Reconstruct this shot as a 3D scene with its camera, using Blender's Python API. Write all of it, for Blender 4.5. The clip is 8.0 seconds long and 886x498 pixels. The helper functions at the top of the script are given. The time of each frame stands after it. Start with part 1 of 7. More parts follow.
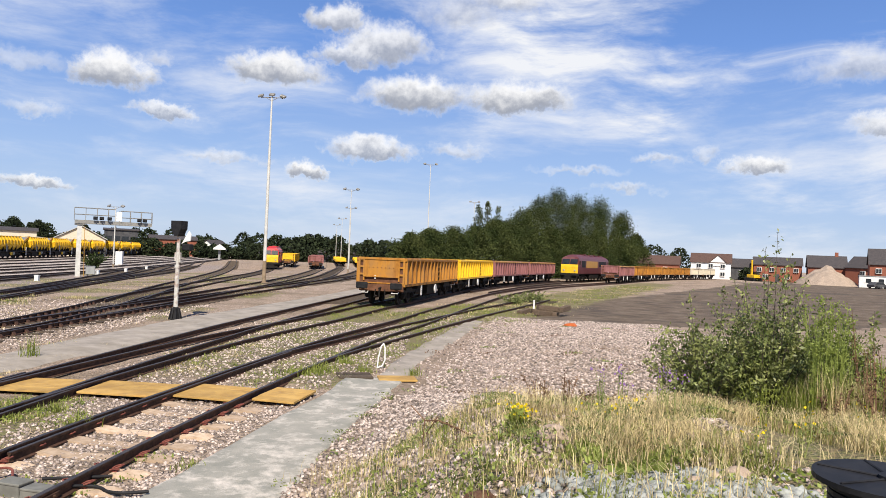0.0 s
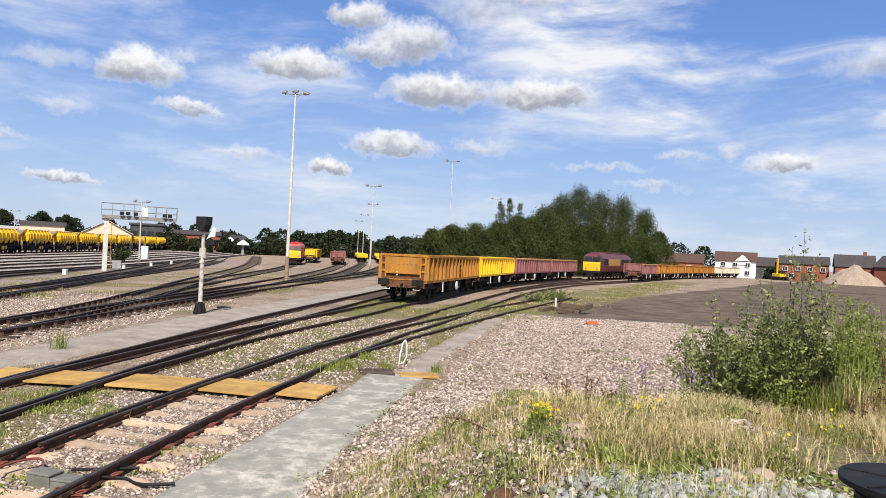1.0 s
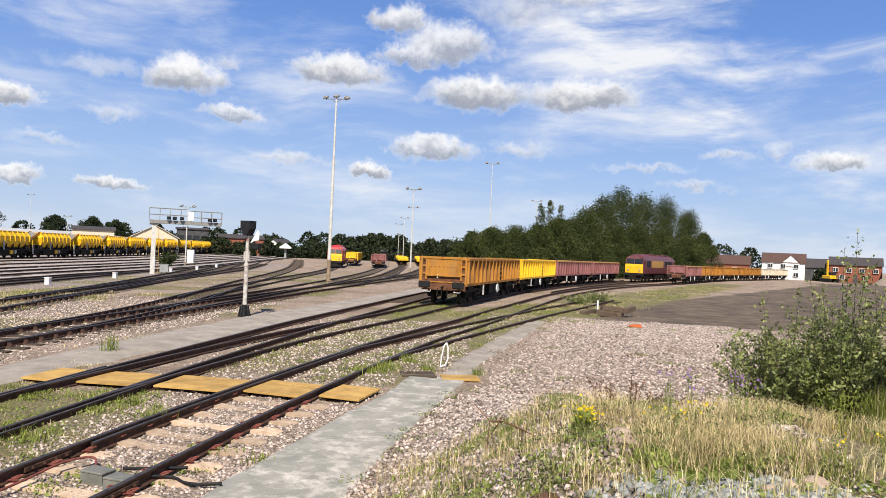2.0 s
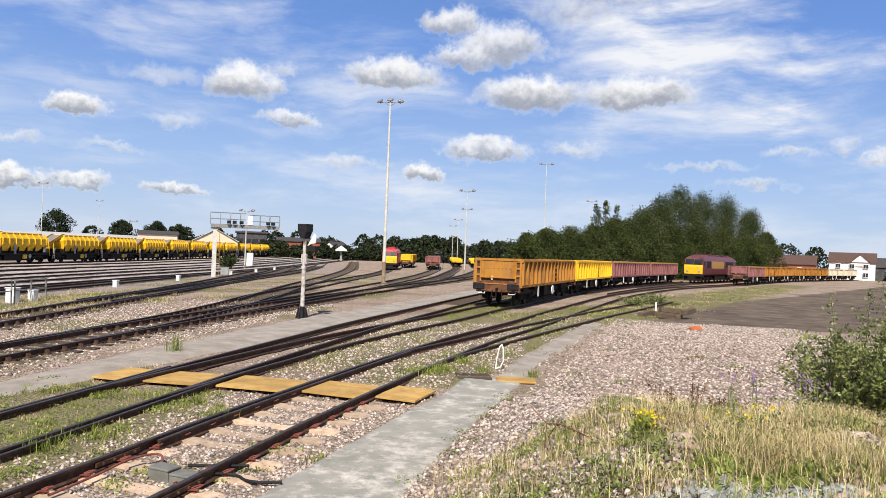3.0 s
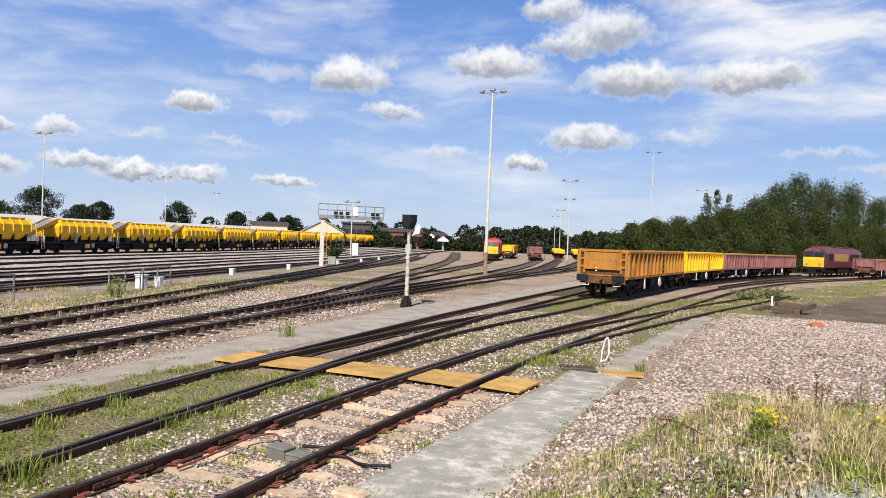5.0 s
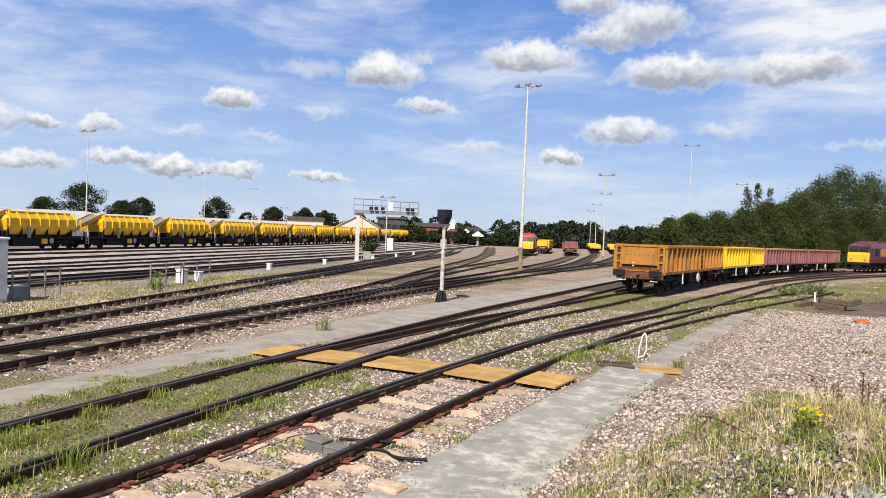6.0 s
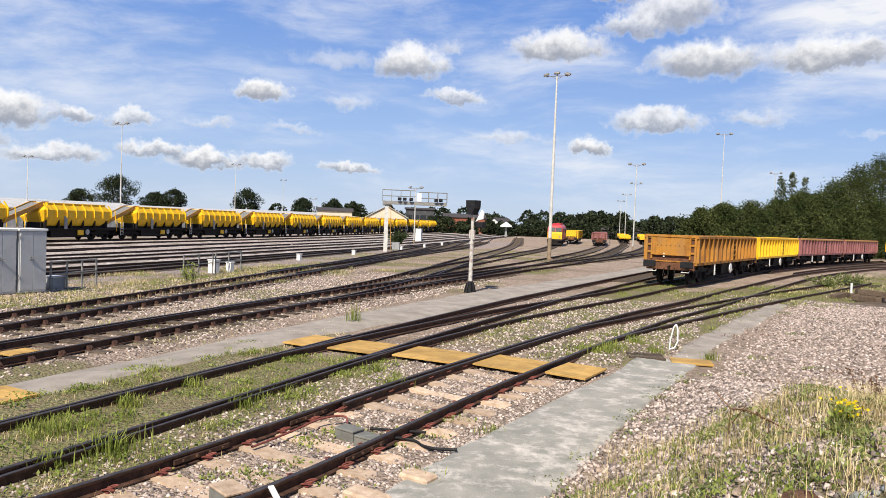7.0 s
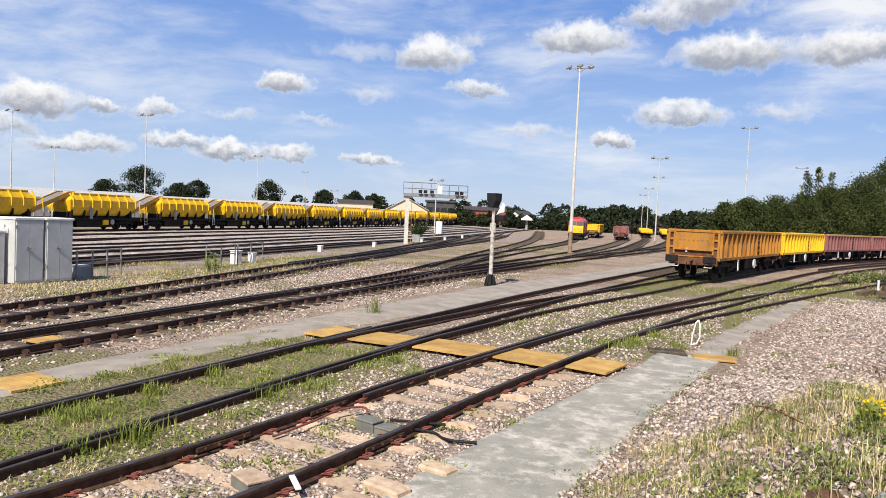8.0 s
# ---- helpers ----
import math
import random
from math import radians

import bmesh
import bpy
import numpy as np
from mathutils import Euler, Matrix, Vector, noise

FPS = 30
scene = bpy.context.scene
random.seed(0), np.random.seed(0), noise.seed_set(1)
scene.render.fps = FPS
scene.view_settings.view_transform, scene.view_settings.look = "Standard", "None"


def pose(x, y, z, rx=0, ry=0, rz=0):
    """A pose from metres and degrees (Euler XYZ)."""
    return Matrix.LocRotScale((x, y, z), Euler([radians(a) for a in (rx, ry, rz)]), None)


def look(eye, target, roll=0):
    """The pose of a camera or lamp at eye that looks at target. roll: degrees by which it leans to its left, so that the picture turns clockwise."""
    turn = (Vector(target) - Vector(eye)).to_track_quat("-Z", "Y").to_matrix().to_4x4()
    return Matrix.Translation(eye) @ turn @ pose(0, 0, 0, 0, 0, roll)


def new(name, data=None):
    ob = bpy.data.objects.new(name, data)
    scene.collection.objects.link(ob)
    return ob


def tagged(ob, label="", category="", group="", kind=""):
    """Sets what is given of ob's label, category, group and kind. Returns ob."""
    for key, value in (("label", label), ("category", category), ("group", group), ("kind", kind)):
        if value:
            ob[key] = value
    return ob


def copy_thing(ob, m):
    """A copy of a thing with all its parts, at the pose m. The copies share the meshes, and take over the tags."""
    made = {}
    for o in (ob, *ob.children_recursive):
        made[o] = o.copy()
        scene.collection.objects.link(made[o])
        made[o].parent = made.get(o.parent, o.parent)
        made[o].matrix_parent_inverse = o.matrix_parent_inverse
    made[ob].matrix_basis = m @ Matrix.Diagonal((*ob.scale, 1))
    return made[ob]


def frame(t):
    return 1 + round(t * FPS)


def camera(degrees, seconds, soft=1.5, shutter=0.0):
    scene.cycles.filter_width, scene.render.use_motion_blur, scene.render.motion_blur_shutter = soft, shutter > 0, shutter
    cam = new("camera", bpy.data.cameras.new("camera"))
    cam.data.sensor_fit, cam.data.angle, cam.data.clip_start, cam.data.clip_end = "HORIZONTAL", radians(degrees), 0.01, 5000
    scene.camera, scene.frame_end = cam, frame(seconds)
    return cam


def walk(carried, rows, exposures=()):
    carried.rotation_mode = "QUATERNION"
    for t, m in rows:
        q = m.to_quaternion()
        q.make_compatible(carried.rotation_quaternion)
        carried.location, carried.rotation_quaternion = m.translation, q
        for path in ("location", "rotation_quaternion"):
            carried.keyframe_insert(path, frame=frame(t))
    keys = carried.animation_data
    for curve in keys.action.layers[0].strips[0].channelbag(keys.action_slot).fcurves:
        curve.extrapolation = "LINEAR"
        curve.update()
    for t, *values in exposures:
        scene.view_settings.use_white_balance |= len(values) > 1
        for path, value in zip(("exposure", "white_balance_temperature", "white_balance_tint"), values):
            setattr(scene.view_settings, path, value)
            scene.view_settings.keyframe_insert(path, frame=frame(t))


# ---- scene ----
cam = camera(63.21, 8.0, soft=0.7)
# seconds, eye x y z, yaw to the left, pitch up, roll
ROWS = [
    (0.0, 0.000, 0.000, 2.750, 0.000, 0.619, 2.432),
    (0.5, -0.006, -0.009, 2.764, 0.751, 0.389, 2.658),
    (1.0, -0.019, -0.024, 2.763, 1.692, 0.271, 2.800),
    (1.5, -0.032, -0.029, 2.767, 3.073, 0.283, 2.741),
    (3.0, -0.055, -0.026, 2.764, 9.175, 0.290, 2.234),
    (3.5, -0.071, -0.036, 2.762, 11.383, 0.024, 2.201),
    (4.0, -0.091, -0.035, 2.761, 13.544, -0.285, 2.286),
    (4.5, -0.106, -0.045, 2.761, 15.479, -0.571, 2.360),
    (5.0, -0.119, -0.053, 2.755, 17.173, -0.777, 2.398),
    (6.5, -0.147, -0.067, 2.750, 21.053, -1.648, 2.293),
    (7.0, -0.157, -0.076, 2.759, 22.111, -2.133, 2.243),
    (7.5, -0.170, -0.073, 2.755, 23.036, -2.512, 2.388),
    (8.0, -0.173, -0.074, 2.757, 23.692, -2.778, 2.688),
]
walk(cam, [(t, pose(x, y, z, 0, 0, yaw) @ pose(0, 0, 0, 90 + pitch) @ pose(0, 0, 0, 0, 0, roll)) for t, x, y, z, yaw, pitch, roll in ROWS],
     exposures=[(0.0, 0.0), (8.0, 0.0)])

# ---------------------------------------------------------------- world and sun
SUN_EL, SUN_AZ = 47.0, 177.0      # height, and degrees to the right of the y axis
# clouds: bearing and height of the middle, half width, half height (degrees), density
CLOUDS = [
    (-25.1, 11.9, 3.1, 1.9, 1.0), (-13.6, 13.4, 4.2, 1.7, 1.0), (-9.2, 17.6, 2.6, 1.5, 0.9), (-5.4, 15.9, 4.0, 2.2, 0.9), (-8.4, 15.0, 3.0, 1.2, 0.85), (-2.6, 12.3, 4.8, 1.9, 1.0), (5.4, 12.3, 5.0, 1.8, 1.0),
    (0.5, 18.6, 4.5, 2.2, 0.6), (-6.1, 8.1, 3.8, 1.2, 0.9), (-11.1, 6.2, 1.7, 0.9, 1.0), (-21.6, 9.7, 2.6, 0.8, 0.8), (-30.0, 9.0, 2.6, 0.7, 0.5),
    (23.5, 7.5, 2.4, 1.0, 0.9), (16.2, 8.2, 2.2, 0.6, 0.6), (19.8, 8.2, 1.3, 0.7, 0.5), (30.0, 14.0, 5.0, 1.9, 0.7), (31.5, 10.0, 2.6, 1.2, 0.8),
    (-29.8, 4.0, 2.4, 0.7, 0.9), (-17.2, 6.8, 3.8, 0.6, 0.55), (-36.8, 9.2, 2.4, 1.2, 1.0), (-40.5, 3.8, 3.2, 0.9, 1.0), (-36.3, 4.1, 2.6, 0.9, 0.9),
    (-44.0, 4.4, 3.0, 0.8, 0.9), (-53.5, 6.4, 3.2, 1.6, 1.0), (-49.6, 6.3, 1.8, 0.8, 0.9), (-45.7, 6.5, 2.0, 0.8, 0.8), (-51.0, 3.6, 4.0, 0.9, 0.9),
    (-22.0, 13.4, 1.5, 0.9, 0.5), (-31.2, 12.0, 3.8, 1.0, 0.45), (-40.2, 6.7, 2.4, 0.5, 0.5), (-34.4, 6.7, 2.4, 0.5, 0.5), (4.0, 19.6, 5.0, 1.5, 0.7),
    (1.0, 8.3, 3.0, 0.8, 0.6), (10.5, 7.0, 4.0, 0.5, 0.5), (14.0, 5.8, 3.0, 0.5, 0.6), (-56.0, 4.6, 3.0, 1.2, 0.8),
]


def sky_world():
    """Clear sky with a pale haze low down, thin high cloud, and fair-weather cumulus."""
    world = bpy.data.worlds.new("sky")
    scene.world = world
    world.use_nodes = True
    nt = world.node_tree
    nt.nodes.clear()

    def put(value, socket):
        if hasattr(value, "links"):
            nt.links.new(value, socket)
        else:
            socket.default_value = value

    def math_(op, a, b=0.0, c=None, clamp=False):
        n = nt.nodes.new("ShaderNodeMath")
        n.operation, n.use_clamp = op, clamp
        put(a, n.inputs[0]), put(b, n.inputs[1])
        if c is not None:
            put(c, n.inputs[2])
        return n.outputs[0]

    def vec(op, a, b):
        n = nt.nodes.new("ShaderNodeVectorMath")
        n.operation = op
        put(a, n.inputs[0]), put(b, n.inputs[1])
        return n.outputs[1] if op == "LENGTH" else n.outputs[0]

    def ranged(v, a, b, c, d):
        n = nt.nodes.new("ShaderNodeMapRange")
        n.interpolation_type = "SMOOTHSTEP"
        put(v, n.inputs["Value"])
        for k, x in zip(("From Min", "From Max", "To Min", "To Max"), (a, b, c, d)):
            n.inputs[k].default_value = x
        return n.outputs[0]

    def mix(f, a, b):
        n = nt.nodes.new("ShaderNodeMix")
        n.data_type = "RGBA"
        put(f, n.inputs["Factor"]), put(a, n.inputs["A"]), put(b, n.inputs["B"])
        return n.outputs["Result"]

    def tex(v, scale, detail, rough=0.6, colour=False):
        n = nt.nodes.new("ShaderNodeTexNoise")
        put(v, n.inputs["Vector"])
        n.inputs["Scale"].default_value, n.inputs["Detail"].default_value, n.inputs["Roughness"].default_value = scale, detail, rough
        return n.outputs["Color"] if colour else n.outputs["Fac"]

    way = nt.nodes.new("ShaderNodeTexCoord").outputs["Generated"]
    sep = nt.nodes.new("ShaderNodeSeparateXYZ")
    put(way, sep.inputs[0])
    az = math_("MULTIPLY", math_("ARCTAN2", sep.outputs[0], sep.outputs[1]), 57.2958)
    el = math_("MULTIPLY", math_("ARCSINE", sep.outputs[2]), 57.2958)
    comb = nt.nodes.new("ShaderNodeCombineXYZ")
    put(az, comb.inputs[0]), put(el, comb.inputs[1])
    flat = comb.outputs[0]
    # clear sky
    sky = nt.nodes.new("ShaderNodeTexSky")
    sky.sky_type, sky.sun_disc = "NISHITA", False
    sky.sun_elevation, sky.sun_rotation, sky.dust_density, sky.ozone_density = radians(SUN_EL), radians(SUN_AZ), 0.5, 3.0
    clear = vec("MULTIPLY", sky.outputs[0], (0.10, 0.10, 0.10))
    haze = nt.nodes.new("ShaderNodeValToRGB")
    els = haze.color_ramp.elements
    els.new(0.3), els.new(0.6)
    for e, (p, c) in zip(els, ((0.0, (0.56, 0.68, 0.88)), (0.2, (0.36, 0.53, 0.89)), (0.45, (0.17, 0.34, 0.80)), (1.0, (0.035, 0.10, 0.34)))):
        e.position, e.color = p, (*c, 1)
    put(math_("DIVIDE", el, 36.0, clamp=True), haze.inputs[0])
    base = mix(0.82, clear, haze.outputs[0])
    # thin high cloud, drawn out along slanting streaks
    rot = nt.nodes.new("ShaderNodeMapping")
    rot.inputs["Rotation"].default_value, rot.inputs["Scale"].default_value = (0, 0, radians(-14)), (0.045, 0.19, 1)
    put(flat, rot.inputs[0])
    bent = vec("ADD", rot.outputs[0], vec("MULTIPLY", tex(flat, 0.05, 3, 0.5, True), (0.8, 0.8, 0)))
    veil = math_("MULTIPLY", ranged(tex(bent, 1.0, 7, 0.62), 0.42, 0.72, 0.0, 1.0), ranged(tex(flat, 0.035, 2), 0.30, 0.56, 0.15, 1.0))
    veil = math_("MULTIPLY", veil, ranged(el, 0.0, 4.0, 0.45, 0.9))
    veil = math_("MULTIPLY", veil, ranged(el, 20, 34, 1.0, 0.1))
    veil = math_("MULTIPLY", veil, ranged(az, -25, 20, 0.8, 1.9), clamp=True)
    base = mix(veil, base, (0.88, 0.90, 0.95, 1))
    # cumulus
    rough = vec("SUBTRACT", tex(flat, 0.55, 6, 0.62, True), (0.5, 0.5, 0.5))
    p = vec("ADD", flat, vec("MULTIPLY", rough, (4.4, 2.5, 0)))
    rough2 = vec("SUBTRACT", tex(flat, 2.2, 5, 0.6, True), (0.5, 0.5, 0.5))
    p = vec("ADD", p, vec("MULTIPLY", rough2, (0.8, 0.6, 0)))
    cover, height = 0.0, 0.5
    for a, e, w, h, dens in CLOUDS:
        q = vec("MULTIPLY", vec("SUBTRACT", p, (a, e, 0)), (1 / w, 1 / h, 0))
        s = nt.nodes.new("ShaderNodeSeparateXYZ")
        put(q, s.inputs[0])
        v = math_("MAXIMUM", s.outputs[1], math_("MULTIPLY", s.outputs[1], -1.7))
        d = math_("SQRT", math_("ADD", math_("MULTIPLY", s.outputs[0], s.outputs[0]), math_("MULTIPLY", v, v)))
        m = ranged(d, 0.5 if dens > 0.75 else 0.15, 1.15, dens, 0.0)
        k = nt.nodes.new("ShaderNodeMix")
        put(m, k.inputs["Factor"]), put(height, k.inputs["A"]), put(s.outputs[1], k.inputs["B"])
        height = k.outputs["Result"]
        cover = math_("MAXIMUM", cover, m)
    lit = ranged(math_("ADD", height, math_("MULTIPLY", math_("SUBTRACT", tex(flat, 0.9, 4), 0.5), 0.8)), -0.35, 0.75, 0.0, 1.0)
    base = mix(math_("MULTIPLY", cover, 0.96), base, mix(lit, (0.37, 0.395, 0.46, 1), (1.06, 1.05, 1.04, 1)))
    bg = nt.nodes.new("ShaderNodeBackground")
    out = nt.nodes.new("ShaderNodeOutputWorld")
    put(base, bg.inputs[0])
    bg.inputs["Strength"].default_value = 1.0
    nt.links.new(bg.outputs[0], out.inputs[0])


sky_world()
sun = new("sun", bpy.data.lights.new("sun", "SUN"))
sun.data.energy, sun.data.angle, sun.data.color = 7.0, radians(0.5), (1.0, 0.91, 0.78)
_e, _a = radians(SUN_EL), radians(SUN_AZ)
sun.matrix_world = look((0, 0, 50), Vector((0, 0, 50)) - Vector((math.cos(_e) * math.sin(_a), math.cos(_e) * math.cos(_a), math.sin(_e))))

# ---------------------------------------------------------------- tools
RNG = random.Random(7)


def smooth(a, b, v):
    k = min(1.0, max(0.0, (v - a) / (b - a)))
    return k * k * (3 - 2 * k)


def link(nt, a, b):
    nt.links.new(a, b)


def mat(name, colours, scale=6.0, rough=0.8, metal=0.0, bump=0.2, bump_scale=None, detail=6.0, spread=(0.35, 0.65), vary=0.0, stretch=(1, 1, 1),
        stain=None, stain_scale=1.0, stain_amount=0.5, rough_var=0.1, island=False, bump_dist=0.02, trans=0.0):
    """Two or more colours mixed by a noise, stains by a second larger one, a bump, and a variation from piece to piece."""
    m = bpy.data.materials.new(name)
    m.use_nodes = True
    nt = m.node_tree
    b = nt.nodes["Principled BSDF"]
    co = nt.nodes.new("ShaderNodeTexCoord")
    mp = nt.nodes.new("ShaderNodeMapping")
    mp.inputs["Scale"].default_value = stretch
    geo = nt.nodes.new("ShaderNodeNewGeometry")
    link(nt, geo.outputs["Position"], mp.inputs[0])
    n1 = nt.nodes.new("ShaderNodeTexNoise")
    n1.inputs["Scale"].default_value, n1.inputs["Detail"].default_value, n1.inputs["Roughness"].default_value = scale, detail, 0.65
    link(nt, mp.outputs[0], n1.inputs["Vector"])
    ramp = nt.nodes.new("ShaderNodeValToRGB")
    els = ramp.color_ramp.elements
    while len(els) < len(colours):
        els.new(0.5)
    for i, c in enumerate(colours):
        els[i].position = spread[0] + (spread[1] - spread[0]) * i / max(1, len(colours) - 1)
        els[i].color = (*c, 1)
    link(nt, n1.outputs["Fac"], ramp.inputs[0])
    col = ramp.outputs[0]
    if stain:
        n2 = nt.nodes.new("ShaderNodeTexNoise")
        n2.inputs["Scale"].default_value, n2.inputs["Detail"].default_value, n2.inputs["Roughness"].default_value = stain_scale, 8.0, 0.7
        link(nt, mp.outputs[0], n2.inputs["Vector"])
        r2 = nt.nodes.new("ShaderNodeMapRange")
        r2.inputs["From Min"].default_value, r2.inputs["From Max"].default_value, r2.inputs["To Max"].default_value = 0.48, 0.68, stain_amount
        link(nt, n2.outputs["Fac"], r2.inputs["Value"])
        mx = nt.nodes.new("ShaderNodeMix")
        mx.data_type = "RGBA"
        mx.inputs["B"].default_value = (*stain, 1)
        link(nt, r2.outputs[0], mx.inputs["Factor"])
        link(nt, col, mx.inputs["A"])
        col = mx.outputs["Result"]
    if vary:
        if island:
            rnd = geo.outputs["Random Per Island"]
        else:
            rnd = nt.nodes.new("ShaderNodeObjectInfo").outputs["Random"]
        mr = nt.nodes.new("ShaderNodeMapRange")
        mr.inputs["To Min"].default_value, mr.inputs["To Max"].default_value = 1 - vary, 1 + vary
        link(nt, rnd, mr.inputs["Value"])
        hs = nt.nodes.new("ShaderNodeHueSaturation")
        link(nt, mr.outputs[0], hs.inputs["Value"])
        link(nt, col, hs.inputs["Color"])
        col = hs.outputs[0]
    link(nt, col, b.inputs["Base Color"])
    b.inputs["Metallic"].default_value = metal
    if rough >= 0.6:      # dirty, matt surfaces
        b.inputs["Specular IOR Level"].default_value = 0.2
    rr = nt.nodes.new("ShaderNodeMapRange")
    rr.inputs["To Min"].default_value, rr.inputs["To Max"].default_value = max(0.02, rough - rough_var), min(1.0, rough + rough_var)
    link(nt, n1.outputs["Fac"], rr.inputs["Value"])
    link(nt, rr.outputs[0], b.inputs["Roughness"])
    if bump:
        n3 = nt.nodes.new("ShaderNodeTexNoise")
        n3.inputs["Scale"].default_value, n3.inputs["Detail"].default_value = bump_scale or scale * 3, 5.0
        link(nt, mp.outputs[0], n3.inputs["Vector"])
        bp = nt.nodes.new("ShaderNodeBump")
        bp.inputs["Strength"].default_value, bp.inputs["Distance"].default_value = bump, bump_dist
        link(nt, n3.outputs["Fac"], bp.inputs["Height"])
        link(nt, bp.outputs[0], b.inputs["Normal"])
    if trans:
        t = nt.nodes.new("ShaderNodeBsdfTranslucent")
        ms = nt.nodes.new("ShaderNodeMixShader")
        ms.inputs[0].default_value = trans
        link(nt, col, t.inputs["Color"])
        link(nt, b.outputs[0], ms.inputs[1])
        link(nt, t.outputs[0], ms.inputs[2])
        link(nt, ms.outputs[0], nt.nodes["Material Output"].inputs[0])
    return m


def box(bm, x0, x1, y0, y1, z0, z1, bevel=0.0):
    m = Matrix.Translation(((x0 + x1) / 2, (y0 + y1) / 2, (z0 + z1) / 2)) @ Matrix.Diagonal((abs(x1 - x0), abs(y1 - y0), abs(z1 - z0), 1))
    made = bmesh.ops.create_cube(bm, size=1, matrix=m)["verts"]
    if bevel:
        edges = list({e for v in made for e in v.link_edges})
        bmesh.ops.bevel(bm, geom=edges, offset=bevel, segments=1, affect="EDGES")
    return made


def rod(bm, p, q, r, r2=None, n=8, cap=True):
    p, q = Vector(p), Vector(q)
    d = q - p
    m = Matrix.Translation((p + q) / 2) @ d.to_track_quat("Z", "Y").to_matrix().to_4x4()
    return bmesh.ops.create_cone(bm, cap_ends=cap, segments=n, radius1=r, radius2=r if r2 is None else r2, depth=d.length, matrix=m)["verts"]


def prism(bm, outline, axis, a, b):
    """A closed outline (pairs) drawn out from a to b along axis x, y or z."""
    def at(u, v, w):
        return {"x": (w, u, v), "y": (u, w, v), "z": (u, v, w)}[axis]
    lo = [bm.verts.new(at(u, v, a)) for u, v in outline]
    hi = [bm.verts.new(at(u, v, b)) for u, v in outline]
    n = len(outline)
    bm.faces.new(lo)
    bm.faces.new(hi[::-1])
    for i in range(n):
        bm.faces.new((lo[i], hi[i], hi[(i + 1) % n], lo[(i + 1) % n]))
    return lo + hi


def mesh_of(name, bm, material=None, flat=True):
    bmesh.ops.recalc_face_normals(bm, faces=bm.faces)
    me = bpy.data.meshes.new(name)
    bm.to_mesh(me)
    bm.free()
    if not flat:
        me.polygons.foreach_set("use_smooth", [True] * len(me.polygons))
    if material:
        for m in (material if isinstance(material, (list, tuple)) else [material]):
            me.materials.append(m)
    return me


def part(name, bm, material, parent, label="", flat=True):
    ob = new(name, mesh_of(name, bm, material, flat))
    ob.parent = parent
    return tagged(ob, label)


def thing(name, label, category, group="", m=None, kind=""):
    ob = new(name)
    ob.empty_display_size = 0.2
    if m is not None:
        ob.matrix_basis = m
    return tagged(ob, label, category, group, kind)


def solid(name, bm, material, label, category, group="", m=None, kind="", flat=True):
    ob = new(name, mesh_of(name, bm, material, flat))
    if m is not None:
        ob.matrix_basis = m
    return tagged(ob, label, category, group, kind)


def raw(name, verts, faces, material, parent=None, flat=True, mats=None):
    me = bpy.data.meshes.new(name)
    me.from_pydata(verts, [], faces)
    for mm in (material if isinstance(material, (list, tuple)) else [material]):
        me.materials.append(mm)
    if mats is not None:
        me.polygons.foreach_set("material_index", mats)
    if not flat:
        me.polygons.foreach_set("use_smooth", [True] * len(me.polygons))
    ob = new(name, me)
    ob.parent = parent
    return ob


def spline(points, step):
    """A smooth line through points (pairs), stepped evenly: rows of x, y, heading."""
    pts = [Vector(p) for p in points]
    pts = [pts[0] * 2 - pts[1]] + pts + [pts[-1] * 2 - pts[-2]]
    fine = []
    for a, b, c, d in zip(pts, pts[1:], pts[2:], pts[3:]):
        for k in range(40):
            t = k / 40
            fine.append(0.5 * (2 * b + (c - a) * t + (2 * a - 5 * b + 4 * c - d) * t * t + (3 * b - a - 3 * c + d) * t * t * t))
    fine.append(pts[-2])
    out, need = [], 0.0
    for p, q in zip(fine, fine[1:]):
        seg = (q - p).length
        while need <= seg:
            r = p.lerp(q, need / seg)
            out.append((r.x, r.y, math.atan2(q.y - p.y, q.x - p.x)))
            need += step
        need -= seg
    return out


def ground(x, y):
    """Height of the rail tops' plane: level, and lower by half a metre over the far running lines."""
    return -0.6 * smooth(18, 50, -x + 0.15 * max(0.0, y - 30))


